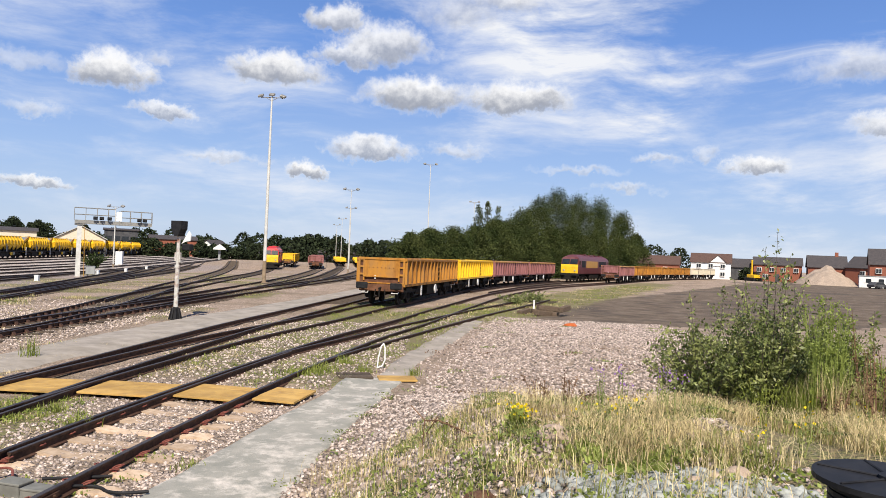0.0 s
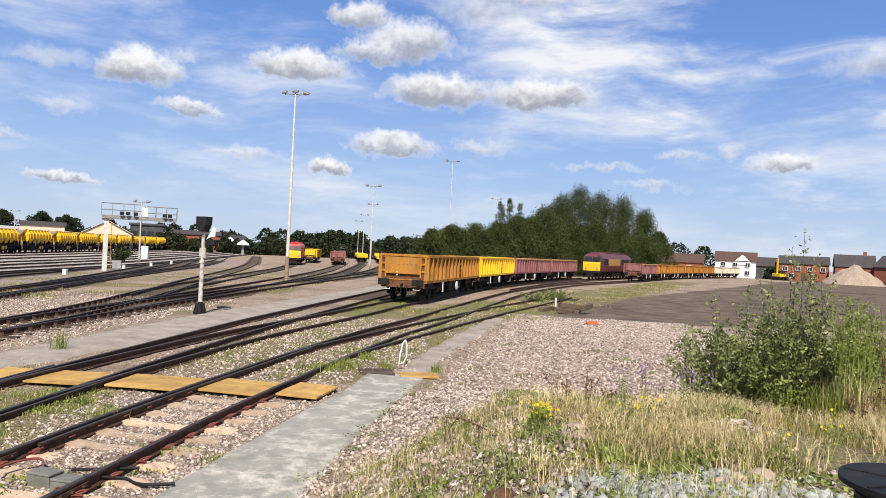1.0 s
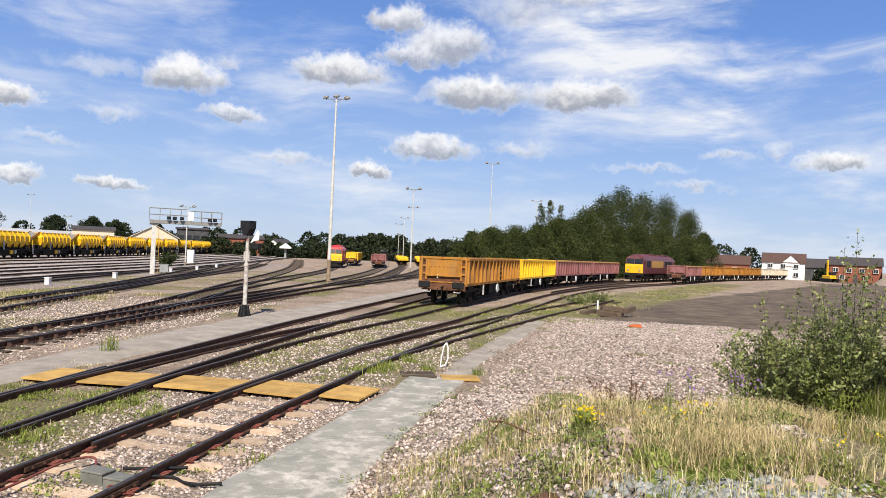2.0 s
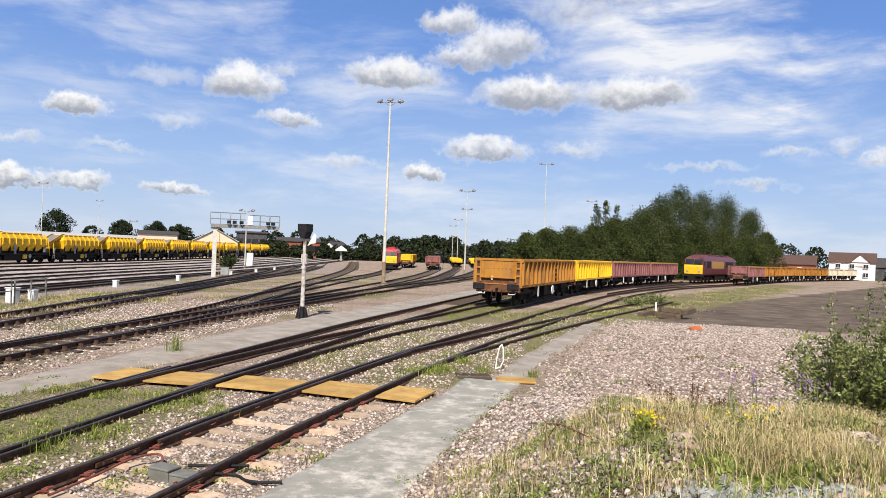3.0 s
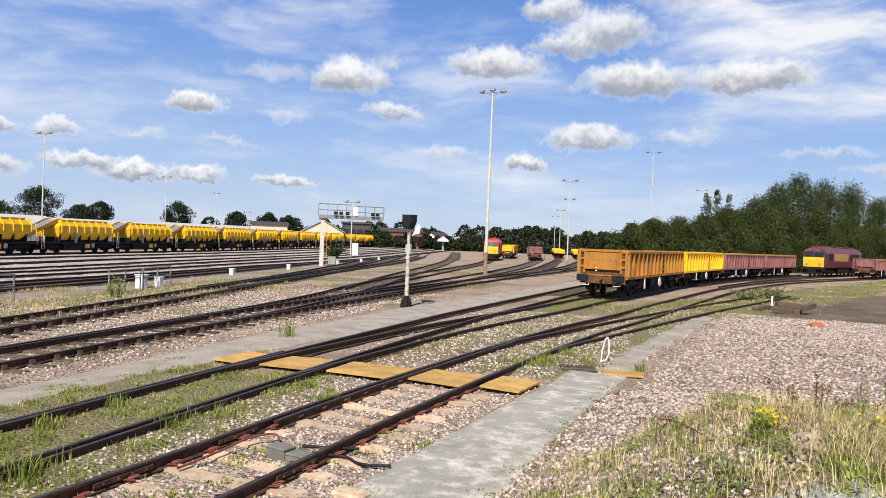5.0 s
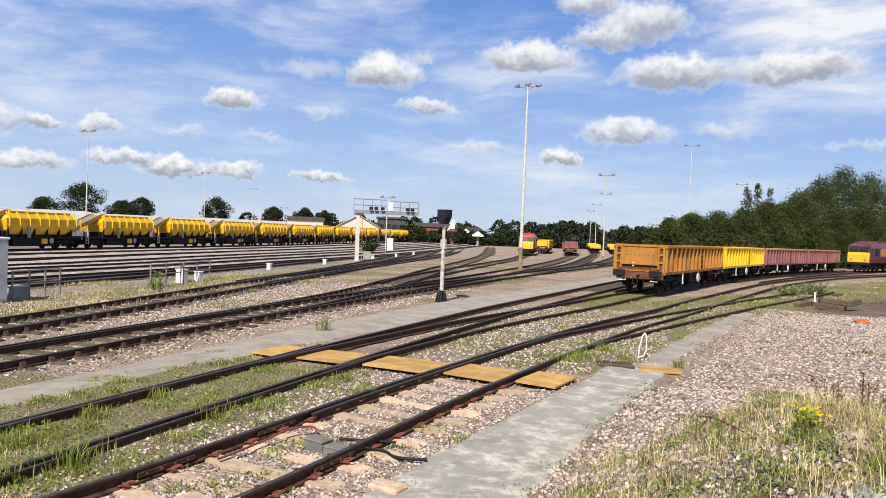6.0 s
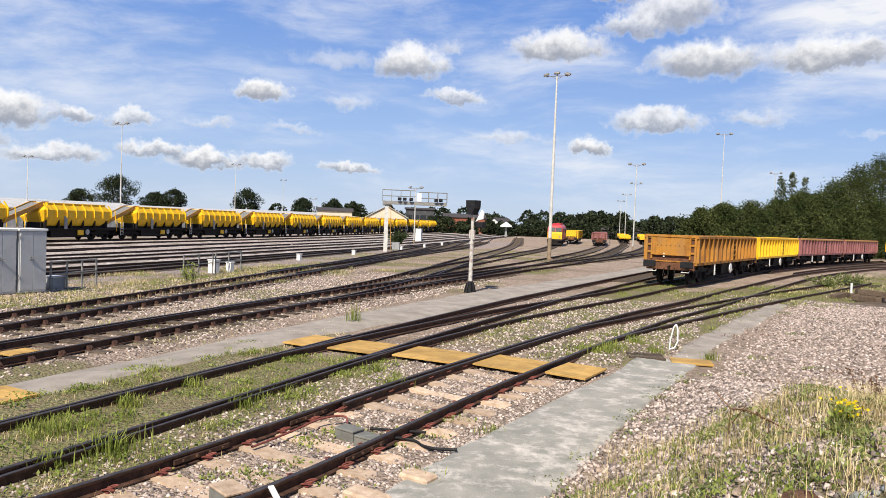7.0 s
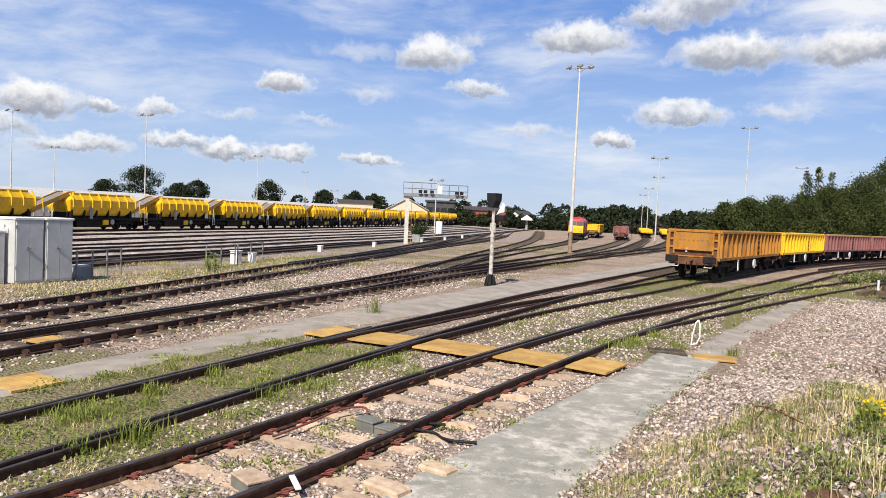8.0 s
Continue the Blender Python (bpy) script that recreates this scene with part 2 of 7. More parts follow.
# ---------------------------------------------------------------- materials
M = {
    "ballast": mat("ballast", [(0.16, 0.13, 0.11), (0.36, 0.29, 0.25), (0.52, 0.45, 0.40)], 14, 0.9, bump=0.9, bump_scale=22, stain=(0.13, 0.11, 0.07), stain_scale=0.35, stain_amount=0.55, bump_dist=0.05),
    "rail": mat("rail steel", [(0.035, 0.02, 0.014), (0.095, 0.05, 0.033)], 9, 0.75, 0.0, 0.2),
    "railhead": mat("worn rail head", [(0.03, 0.024, 0.02), (0.085, 0.07, 0.062)], 6, 0.5, 0.35, 0.05),
    "concrete": mat("sleeper concrete", [(0.40, 0.29, 0.20), (0.58, 0.45, 0.33)], 8, 0.9, bump=0.4, vary=0.2),
    "timber": mat("sleeper timber", [(0.05, 0.04, 0.03), (0.11, 0.085, 0.065)], 8, 0.9, bump=0.5, vary=0.3),
    "yellow": mat("yellow paint", [(0.74, 0.42, 0.008), (0.82, 0.50, 0.012)], 3, 0.5, bump=0.05, stain=(0.20, 0.11, 0.03), stain_scale=1.6, stain_amount=0.35),
    "orange": mat("rusty orange paint", [(0.26, 0.105, 0.018), (0.42, 0.19, 0.03), (0.33, 0.165, 0.048)], 2.2, 0.6, bump=0.1, stain=(0.13, 0.05, 0.02), stain_scale=1.3, stain_amount=0.75, stretch=(1, 1, 0.35)),
    "maroon": mat("faded maroon paint", [(0.22, 0.09, 0.09), (0.31, 0.14, 0.14)], 2.5, 0.6, bump=0.08, stain=(0.13, 0.05, 0.03), stain_scale=1.4, stain_amount=0.7, stretch=(1, 1, 0.35)),
    "black": mat("dirty black underframe", [(0.007, 0.006, 0.006), (0.022, 0.018, 0.015)], 5, 0.75, bump=0.2),
    "grey": mat("galvanised grey", [(0.30, 0.31, 0.31), (0.42, 0.43, 0.42)], 5, 0.5, 0.3, 0.05),
    "white": mat("white paint", [(0.72, 0.72, 0.70), (0.82, 0.82, 0.80)], 4, 0.55, bump=0.05, stain=(0.4, 0.36, 0.3), stain_scale=1.5, stain_amount=0.4),
    "path": mat("path dust", [(0.24, 0.24, 0.21), (0.34, 0.325, 0.285)], 2.2, 0.95, bump=0.5, bump_scale=40, stain=(0.62, 0.57, 0.51), stain_scale=2.9, stain_amount=0.9, detail=9),
    "path_dusty": mat("dusty path", [(0.24, 0.215, 0.185), (0.38, 0.34, 0.295)], 1.5, 0.95, bump=0.3, bump_scale=30, stain=(0.22, 0.19, 0.14), stain_scale=0.9, stain_amount=0.5, detail=9),
    "clip": mat("rust-red clip", [(0.16, 0.05, 0.04), (0.26, 0.09, 0.07)], 20, 0.7, 0.2, 0.1),
    "clip_dark": mat("brown cast iron", [(0.055, 0.03, 0.022), (0.11, 0.06, 0.045)], 12, 0.8, 0.2, 0.2),
    "soot": mat("rusty interior", [(0.08, 0.035, 0.02), (0.17, 0.08, 0.045)], 3, 0.85, bump=0.2),
    "glass": mat("dark window glass", [(0.015, 0.018, 0.022), (0.03, 0.035, 0.04)], 2, 0.12, bump=0, rough_var=0.04),
    "red": mat("red loco paint", [(0.45, 0.025, 0.03), (0.55, 0.04, 0.04)], 3, 0.4, bump=0.03, stain=(0.18, 0.04, 0.03), stain_scale=1.2, stain_amount=0.4),
    "locomaroon": mat("dark maroon loco paint", [(0.10, 0.028, 0.032), (0.15, 0.042, 0.045)], 2, 0.45, bump=0.03, stain=(0.05, 0.025, 0.02), stain_scale=1.2, stain_amount=0.5),
    "gold": mat("gold band", [(0.40, 0.20, 0.04), (0.50, 0.27, 0.06)], 3, 0.5, bump=0.03),
    "board": mat("yellow crossing board", [(0.42, 0.255, 0.075), (0.53, 0.34, 0.11)], 3, 0.75, bump=0.35, bump_scale=60, stain=(0.27, 0.17, 0.07), stain_scale=2.5, stain_amount=0.7, vary=0.12),
    "cabinet": mat("pale grey steel cabinet", [(0.46, 0.47, 0.47), (0.55, 0.56, 0.56)], 2, 0.5, bump=0.03, stain=(0.42, 0.40, 0.36), stain_scale=1.8, stain_amount=0.35),
    "steel": mat("weathered grey steel", [(0.20, 0.20, 0.19), (0.33, 0.32, 0.30)], 5, 0.6, 0.4, 0.1),
    "mast": mat("galvanised mast", [(0.50, 0.50, 0.47), (0.64, 0.63, 0.59)], 3, 0.5, 0.1, 0.05, stain=(0.36, 0.32, 0.26), stain_scale=1.2, stain_amount=0.35),
    "mastfoot": mat("brown mast base", [(0.20, 0.15, 0.10), (0.33, 0.25, 0.17)], 3, 0.7, bump=0.1),
    "post": mat("peeling post paint", [(0.42, 0.41, 0.38), (0.56, 0.55, 0.51)], 6, 0.6, bump=0.2, stain=(0.20, 0.075, 0.04), stain_scale=4.5, stain_amount=0.95),
    "blackbox": mat("matt black plastic", [(0.010, 0.010, 0.011), (0.022, 0.022, 0.024)], 6, 0.6, bump=0.05),
    "bark": mat("bark", [(0.06, 0.05, 0.04), (0.14, 0.12, 0.10)], 6, 0.9, bump=0.6),
    "brick": mat("red brick wall", [(0.22, 0.075, 0.045), (0.30, 0.115, 0.075)], 6, 0.9, bump=0.2),
    "render": mat("white render", [(0.72, 0.71, 0.68), (0.80, 0.79, 0.76)], 2, 0.85, bump=0.1),
    "cream": mat("cream cladding", [(0.55, 0.49, 0.38), (0.63, 0.57, 0.45)], 2, 0.7, bump=0.05),
    "slate": mat("dark roof tiles", [(0.045, 0.042, 0.045), (0.085, 0.075, 0.075)], 3, 0.8, bump=0.3),
    "browntile": mat("brown roof tiles", [(0.075, 0.045, 0.038), (0.12, 0.075, 0.06)], 3, 0.85, bump=0.3),
    "roofwhite": mat("pale metal roof", [(0.40, 0.40, 0.39), (0.52, 0.52, 0.51)], 0.8, 0.6, bump=0.03, stain=(0.45, 0.44, 0.42), stain_scale=0.3, stain_amount=0.4),
    "cladding": mat("grey cladding", [(0.24, 0.25, 0.25), (0.34, 0.35, 0.35)], 1, 0.6, bump=0.05),
    "darkwall": mat("dark cladding", [(0.05, 0.05, 0.055), (0.09, 0.09, 0.095)], 1, 0.6, bump=0.05),
    "gravelheap": mat("heaped sandy gravel", [(0.26, 0.20, 0.155), (0.42, 0.34, 0.27)], 4, 0.95, bump=0.8, stain=(0.2, 0.17, 0.14), stain_scale=0.6, stain_amount=0.5),
    "oldwood": mat("weathered creosoted wood", [(0.07, 0.05, 0.035), (0.17, 0.125, 0.09)], 5, 0.9, bump=0.5, stretch=(1, 6, 6)),
    "rock": mat("pale rock", [(0.28, 0.215, 0.165), (0.42, 0.33, 0.26)], 9, 0.95, bump=0.6, vary=0.25, island=True),
    "slatestone": mat("grey crushed stone", [(0.20, 0.22, 0.20), (0.36, 0.37, 0.35)], 9, 0.9, bump=0.5, vary=0.35, island=True),
    "straw": mat("dry grass", [(0.48, 0.38, 0.19), (0.73, 0.61, 0.36)], 2, 0.8, bump=0, vary=0.35, island=True, trans=0.3),
    "grass": mat("green grass", [(0.15, 0.20, 0.03), (0.33, 0.36, 0.09)], 2, 0.7, bump=0, vary=0.35, island=True, trans=0.35),
    "herb": mat("bright herb leaves", [(0.15, 0.20, 0.035), (0.34, 0.39, 0.11)], 2, 0.6, bump=0, vary=0.3, island=True, trans=0.35),
    "bushleaf": mat("shrub leaves", [(0.10, 0.14, 0.035), (0.30, 0.32, 0.11)], 3, 0.5, bump=0, vary=0.45, island=True, trans=0.3),
    "deadstalk": mat("dead brown stalks", [(0.09, 0.05, 0.03), (0.20, 0.12, 0.07)], 5, 0.9, bump=0, vary=0.3, island=True),
    "petal": mat("yellow petals", [(0.70, 0.52, 0.01), (0.80, 0.62, 0.03)], 5, 0.6, bump=0, trans=0.2),
    "purple": mat("purple petals", [(0.22, 0.10, 0.36), (0.32, 0.18, 0.46)], 5, 0.6, bump=0, trans=0.2),
    "birch": mat("tree foliage", [(0.03, 0.047, 0.012), (0.078, 0.092, 0.028)], 0.35, 0.85, bump=0, vary=0.35, island=True, trans=0.2),
    "farleaf": mat("far dark foliage", [(0.016, 0.025, 0.012), (0.034, 0.045, 0.02)], 0.2, 0.95, bump=0, vary=0.35, island=True, trans=0.1),
    "boxgrey": mat("grey box plastic", [(0.13, 0.13, 0.115), (0.19, 0.19, 0.17)], 6, 0.7, bump=0.05),
    "stone": mat("ballast stone", [(0.20, 0.16, 0.137), (0.52, 0.435, 0.385)], 12, 0.95, bump=0.5, vary=0.65, island=True),
    "whiteballast": mat("fresh pale ballast", [(0.17, 0.14, 0.12), (0.40, 0.345, 0.31), (0.62, 0.555, 0.51)], 5, 0.95, bump=0.9, bump_scale=12, bump_dist=0.06, stain=(0.15, 0.125, 0.09), stain_scale=0.3, stain_amount=0.8),
    "oilbed": mat("oily dark track bed", [(0.022, 0.018, 0.015), (0.06, 0.046, 0.036), (0.12, 0.095, 0.075)], 5, 0.9, bump=0.9, bump_scale=14, stain=(0.22, 0.18, 0.15), stain_scale=0.5, stain_amount=0.5, bump_dist=0.05),
    "earth": mat("bare brown earth", [(0.07, 0.036, 0.022), (0.15, 0.085, 0.055)], 14, 0.95, bump=0.8),
    "orangeside": mat("dirty tan-orange panels", [(0.20, 0.085, 0.028), (0.44, 0.21, 0.06), (0.50, 0.30, 0.15)], 1.6, 0.65, bump=0.1, stain=(0.10, 0.045, 0.022), stain_scale=1.6, stain_amount=0.85, stretch=(1, 1, 0.25)),
    "leaf": mat("foliage", [(0.028, 0.045, 0.014), (0.06, 0.085, 0.026)], 0.5, 0.7, bump=0, vary=0.4, island=True, trans=0.25),
}
# ---------------------------------------------------------------- lines of the tracks
TRACKS = {
    "near": [(-7.7, -9), (-6.3, 0), (-5.75, 3), (-5.3, 5.5), (-5.03, 7.6), (-4.72, 10.8), (-4.3, 14), (-3.55, 19), (-2.6, 24.3), (-1.2, 30.2), (0.9, 40.5), (5.0, 58.5), (10.8, 76), (17.2, 90), (24.5, 104.4), (30, 116.9), (41.8, 141.5), (55.6, 165), (72.5, 192)],
    "near_branch": [(-4.3, 14), (-3.5, 19), (-2.2, 23.6), (-0.72, 28.5), (1.65, 36), (4.4, 44), (7.4, 53)],
    "second": [(-8.4, -30), (-8.0, -14), (-7.9, 0), (-7.92, 4), (-7.85, 8), (-7.75, 12), (-7.65, 16), (-7.35, 22), (-6.8, 29.7), (-4.6, 52), (-2.2, 75), (1, 105), (6, 150)],
    "second_branch": [(-7.75, 12), (-7.3, 16.5), (-6.45, 22.6), (-4.85, 30.3), (-3.3, 39), (0, 55.2), (3.85, 71.2), (9.25, 86.8), (14.85, 102.3), (17, 108)],
    "loco_line": [(3.2, 60), (7.0, 73), (11.9, 87), (18.0, 102.6), (27.0, 121.5), (38, 143)],
    "third": [(-11.6, -30), (-12.3, -12), (-12.7, 0), (-12.9, 5), (-13.1, 10), (-13.4, 15), (-13.6, 22), (-13.5, 30), (-12.6, 50), (-10.9, 75), (-9, 105), (-6, 150)],
    "third_branch": [(-13.5, 17), (-14, 24), (-15, 31), (-16.6, 39.5), (-18.6, 56), (-23, 89), (-29.4, 123), (-40, 170), (-53, 222)],
    "third_siding": [(-13.6, 24), (-13.9, 36), (-14.6, 60), (-16.5, 85), (-19.5, 110), (-25, 150), (-33, 200), (-38, 232)],
    "fourth": [(-11.9, -30), (-13.2, -10), (-14.6, 0), (-15.6, 6), (-16.5, 11.5), (-17.4, 16), (-18.6, 21.5), (-24, 45), (-31, 75), (-42, 120), (-55, 165), (-70, 215)],
    "fourth_branch": [(-17.8, 18), (-19.7, 26), (-22.3, 36), (-27.0, 52), (-34.5, 75), (-47, 115), (-62, 160), (-79, 212)],
}
HOPPERS = [(-55.5, 0.5), (-58.5, 26), (-60.1, 39), (-61.8, 51.6), (-63.5, 64.3), (-66.7, 89.7), (-70.6, 115), (-75.7, 140), (-80.4, 165), (-85.2, 190), (-90, 214), (-96, 245)]
GAUGE = 0.7525


def near_line(points):
    """A quick distance from a track's middle line."""
    pts = np.array([(x, y) for x, y, a in spline(points, 0.5)])
    return lambda x, y: float(np.sqrt(((pts - (x, y)) ** 2).sum(1).min()))


def wobble(x, y, s, k=0.0):
    return noise.noise((x * s + k, y * s - k, k))


def mound(x, y):
    """The stony bank on which the camera stands, above the path."""
    up = smooth(-1.75 + 0.06 * (y - 8), 1.0, x) * (1 - smooth(7.0, 17, y + 0.2 * x))
    far = 0.32 * smooth(-0.3, 3.5, x - 0.16 * max(0.0, y - 16)) * (1 - smooth(24, 36, y))
    lump = 1 + 0.09 * wobble(x, y, 0.8, 3.0) + 0.05 * wobble(x, y, 2.1, 9.0)
    return max(1.25 * up, far) * lump


def terrain(x, y):
    z = ground(x, y) - 0.19 + mound(x, y)
    z += 0.02 * pale_share(x, y) + 0.05 * (1 - smooth(-11, -8, x)) * smooth(36, 56, y) * (1 - pale_share(x, y))
    if -12 < x < 12 and 0 < y < 45:
        z += 0.075 * green_share(x, y) * (1 - smooth(-0.6, 0.6, x - 0.2 * max(0, y - 12)))
    if -30 < x < 40 and -5 < y < 70:
        z += 0.025 * wobble(x, y, 0.9) + 0.012 * wobble(x, y, 3.1, 5.0)
    return z


def soft_zone(v, width=0.5):
    return smooth(-width, width, v)


def yard_share(x, y):
    edge = 35.0 + 0.45 * max(0.0, x - 13)
    return soft_zone(y - edge + 1.5 * wobble(x, y, 0.2), 2.5) * soft_zone(x - (3.2 + 0.55 * max(0, y - 40) + 1.0 * wobble(x, y, 0.25, 4)), 1.5)


def green_share(x, y):
    """Where the soil between and beside the tracks is overgrown."""
    g = 0.85 * soft_zone(1.5 - abs(x + 7.5 - 0.03 * (y - 8)), 0.6) * soft_zone(13 - y, 1.5)
    g = max(g, 0.8 * soft_zone(0.7 - abs(x + 9.6 + 0.02 * y), 0.4) * soft_zone(22 - y, 4))
    g = max(g, 0.7 * soft_zone(1.6 - abs(x + 5.3 - 0.075 * (y - 20)), 0.8) * soft_zone(y - 16, 2) * soft_zone(60 - y, 5))
    g = max(g, 0.95 * soft_zone(1.2 - abs(x + 2.9 - 0.2 * (y - 17.5)), 0.5) * soft_zone(y - 15.6, 0.6) * soft_zone(34 - y, 3))
    g = max(g, 0.9 * soft_zone(3.2 - abs(x - 3.5 - 0.42 * (y - 42)), 1.5) * soft_zone(y - 32, 4) * soft_zone(120 - y, 10))
    g = max(g, 0.8 * soft_zone(x - 0.4, 0.8) * soft_zone(9.5 - y - 0.1 * x, 1.2))
    g = max(g, 0.55 * soft_zone(1.6 - abs(x + 21.5 + 0.1 * (y - 20)), 0.8) * soft_zone(34 - y, 5))
    g = max(g, 0.7 * soft_zone(wobble(x, y, 0.22, 40) - 0.06, 0.15) * soft_zone(-10.5 - x, 1) * soft_zone(95 - y, 10))
    g = max(g, 0.35 * soft_zone(1.2 - abs(x + 15.2 + 0.03 * (y - 20)), 0.6) * soft_zone(50 - y, 5))
    return g


def pale_share(x, y):
    """Fresh pale ballast of the running lines."""
    return soft_zone(-x - 24 - 0.12 * (y - 20), 2.0) * soft_zone(140 - y, 20)


def zone_mix(nt, name, lo, hi, grain):
    at = nt.nodes.new("ShaderNodeAttribute")
    at.attribute_name = name
    n = nt.nodes.new("ShaderNodeTexNoise")
    n.inputs["Scale"].default_value, n.inputs["Detail"].default_value, n.inputs["Roughness"].default_value = grain, 8.0, 0.7
    geo = nt.nodes.new("ShaderNodeNewGeometry")
    link(nt, geo.outputs["Position"], n.inputs["Vector"])
    s = nt.nodes.new("ShaderNodeMath")
    s.operation = "ADD"
    link(nt, at.outputs["Fac"], s.inputs[0])
    link(nt, n.outputs["Fac"], s.inputs[1])
    r = nt.nodes.new("ShaderNodeMapRange")
    r.interpolation_type = "SMOOTHSTEP"
    r.inputs["From Min"].default_value, r.inputs["From Max"].default_value = lo, hi
    link(nt, s.outputs[0], r.inputs["Value"])
    return r.outputs[0]


def ground_material():
    m = bpy.data.materials.new("stony ground")
    m.use_nodes = True
    nt = m.node_tree
    b = nt.nodes["Principled BSDF"]
    b.inputs["Roughness"].default_value = 0.95
    b.inputs["Specular IOR Level"].default_value = 0.2
    geo = nt.nodes.new("ShaderNodeNewGeometry")
    pos = geo.outputs["Position"]

    def ramp(fac, cols, pos_=None):
        r = nt.nodes.new("ShaderNodeValToRGB")
        els = r.color_ramp.elements
        while len(els) < len(cols):
            els.new(0.5)
        for i, c in enumerate(cols):
            els[i].position = (pos_ or [i / (len(cols) - 1) for i in range(len(cols))])[i]
            els[i].color = (*c, 1)
        link(nt, fac, r.inputs[0])
        return r.outputs[0]

    def tex(scale, detail=6.0, rough=0.65):
        n = nt.nodes.new("ShaderNodeTexNoise")
        n.inputs["Scale"].default_value, n.inputs["Detail"].default_value, n.inputs["Roughness"].default_value = scale, detail, rough
        link(nt, pos, n.inputs["Vector"])
        return n.outputs["Fac"]

    def mix(f, a, c, blend="MIX"):
        x = nt.nodes.new("ShaderNodeMix")
        x.data_type, x.blend_type = "RGBA", blend
        for v, s in ((f, "Factor"), (a, "A"), (c, "B")):
            if hasattr(v, "links"):
                link(nt, v, x.inputs[s])
            else:
                x.inputs[s].default_value = v if s == "Factor" else (*v, 1)
        return x.outputs["Result"]

    vor = nt.nodes.new("ShaderNodeTexVoronoi")
    vor.inputs["Scale"].default_value = 17.0
    link(nt, pos, vor.inputs["Vector"])
    sep = nt.nodes.new("ShaderNodeSeparateColor")
    link(nt, vor.outputs["Color"], sep.inputs[0])
    stones = ramp(sep.outputs[0], [(0.13, 0.10, 0.08), (0.37, 0.28, 0.22), (0.46, 0.36, 0.29), (0.62, 0.51, 0.43)])
    dust = ramp(tex(5.0, 8), [(0.20, 0.15, 0.105), (0.46, 0.355, 0.27)], [0.35, 0.65])
    col = mix(ramp(tex(0.55, 5), [(0.15, 0.15, 0.15), (0.75, 0.75, 0.75)], [0.35, 0.65]), stones, dust)
    col = mix(ramp(tex(0.23, 6), [(0, 0, 0), (0.7, 0.7, 0.7)], [0.46, 0.64]), col, (0.20, 0.155, 0.105))
    pale = ramp(tex(9.0, 6), [(0.17, 0.135, 0.115), (0.46, 0.385, 0.345)], [0.35, 0.65])
    col = mix(zone_mix(nt, "pale", 0.75, 1.35, 0.4), col, pale)
    yard = ramp(tex(0.6, 9, 0.75), [(0.085, 0.064, 0.047), (0.155, 0.12, 0.09), (0.28, 0.222, 0.168)], [0.3, 0.5, 0.7])
    yard = mix(ramp(tex(0.12, 4), [(0, 0, 0), (0.6, 0.6, 0.6)], [0.5, 0.62]), yard, (0.065, 0.057, 0.052))
    col = mix(zone_mix(nt, "yard", 0.85, 1.15, 0.7), col, yard)
    soil = ramp(tex(7.0, 7), [(0.11, 0.085, 0.05), (0.25, 0.20, 0.12), (0.17, 0.175, 0.07), (0.38, 0.315, 0.22)], [0.3, 0.45, 0.55, 0.72])
    col = mix(zone_mix(nt, "green", 0.72, 1.18, 1.8), col, soil)
    link(nt, col, b.inputs["Base Color"])
    bp = nt.nodes.new("ShaderNodeBump")
    bp.inputs["Strength"].default_value, bp.inputs["Distance"].default_value = 0.9, 0.05
    inv = nt.nodes.new("ShaderNodeMath")
    inv.operation = "MULTIPLY_ADD"
    inv.inputs[1].default_value = -1.2
    link(nt, vor.outputs["Distance"], inv.inputs[0])
    link(nt, tex(30, 4), inv.inputs[2])
    link(nt, inv.outputs[0], bp.inputs["Height"])
    link(nt, bp.outputs[0], b.inputs["Normal"])
    return m


def ground_sheet():
    xs = sorted({round(v, 3) for v in list(np.arange(-24, 14, 0.28)) + list(np.arange(-90, 130, 2.5)) + [-3500, -1200, -500, -250, -150, 180, 300, 600, 1200, 3500]})
    ys = sorted({round(v, 3) for v in list(np.arange(0, 36, 0.28)) + list(np.arange(-30, 150, 2.5)) + [-3500, -1000, -300, -100, 180, 250, 400, 800, 1500, 3500]})
    verts = [(x, y, terrain(x, y)) for y in ys for x in xs]
    n = len(xs)
    faces = [(j * n + i, j * n + i + 1, (j + 1) * n + i + 1, (j + 1) * n + i) for j in range(len(ys) - 1) for i in range(n - 1)]
    ob = raw("ground", verts, faces, ground_material(), flat=False)
    for name, fn in (("yard", yard_share), ("green", green_share), ("pale", pale_share)):
        at = ob.data.attributes.new(name, "FLOAT", "POINT")
        at.data.foreach_set("value", [fn(x, y) for x, y, z in verts])
    return tagged(ob, "pale stony yard ground with pinkish ballast, dust and weedy soil", "ground", kind="structure")


ground_sheet()


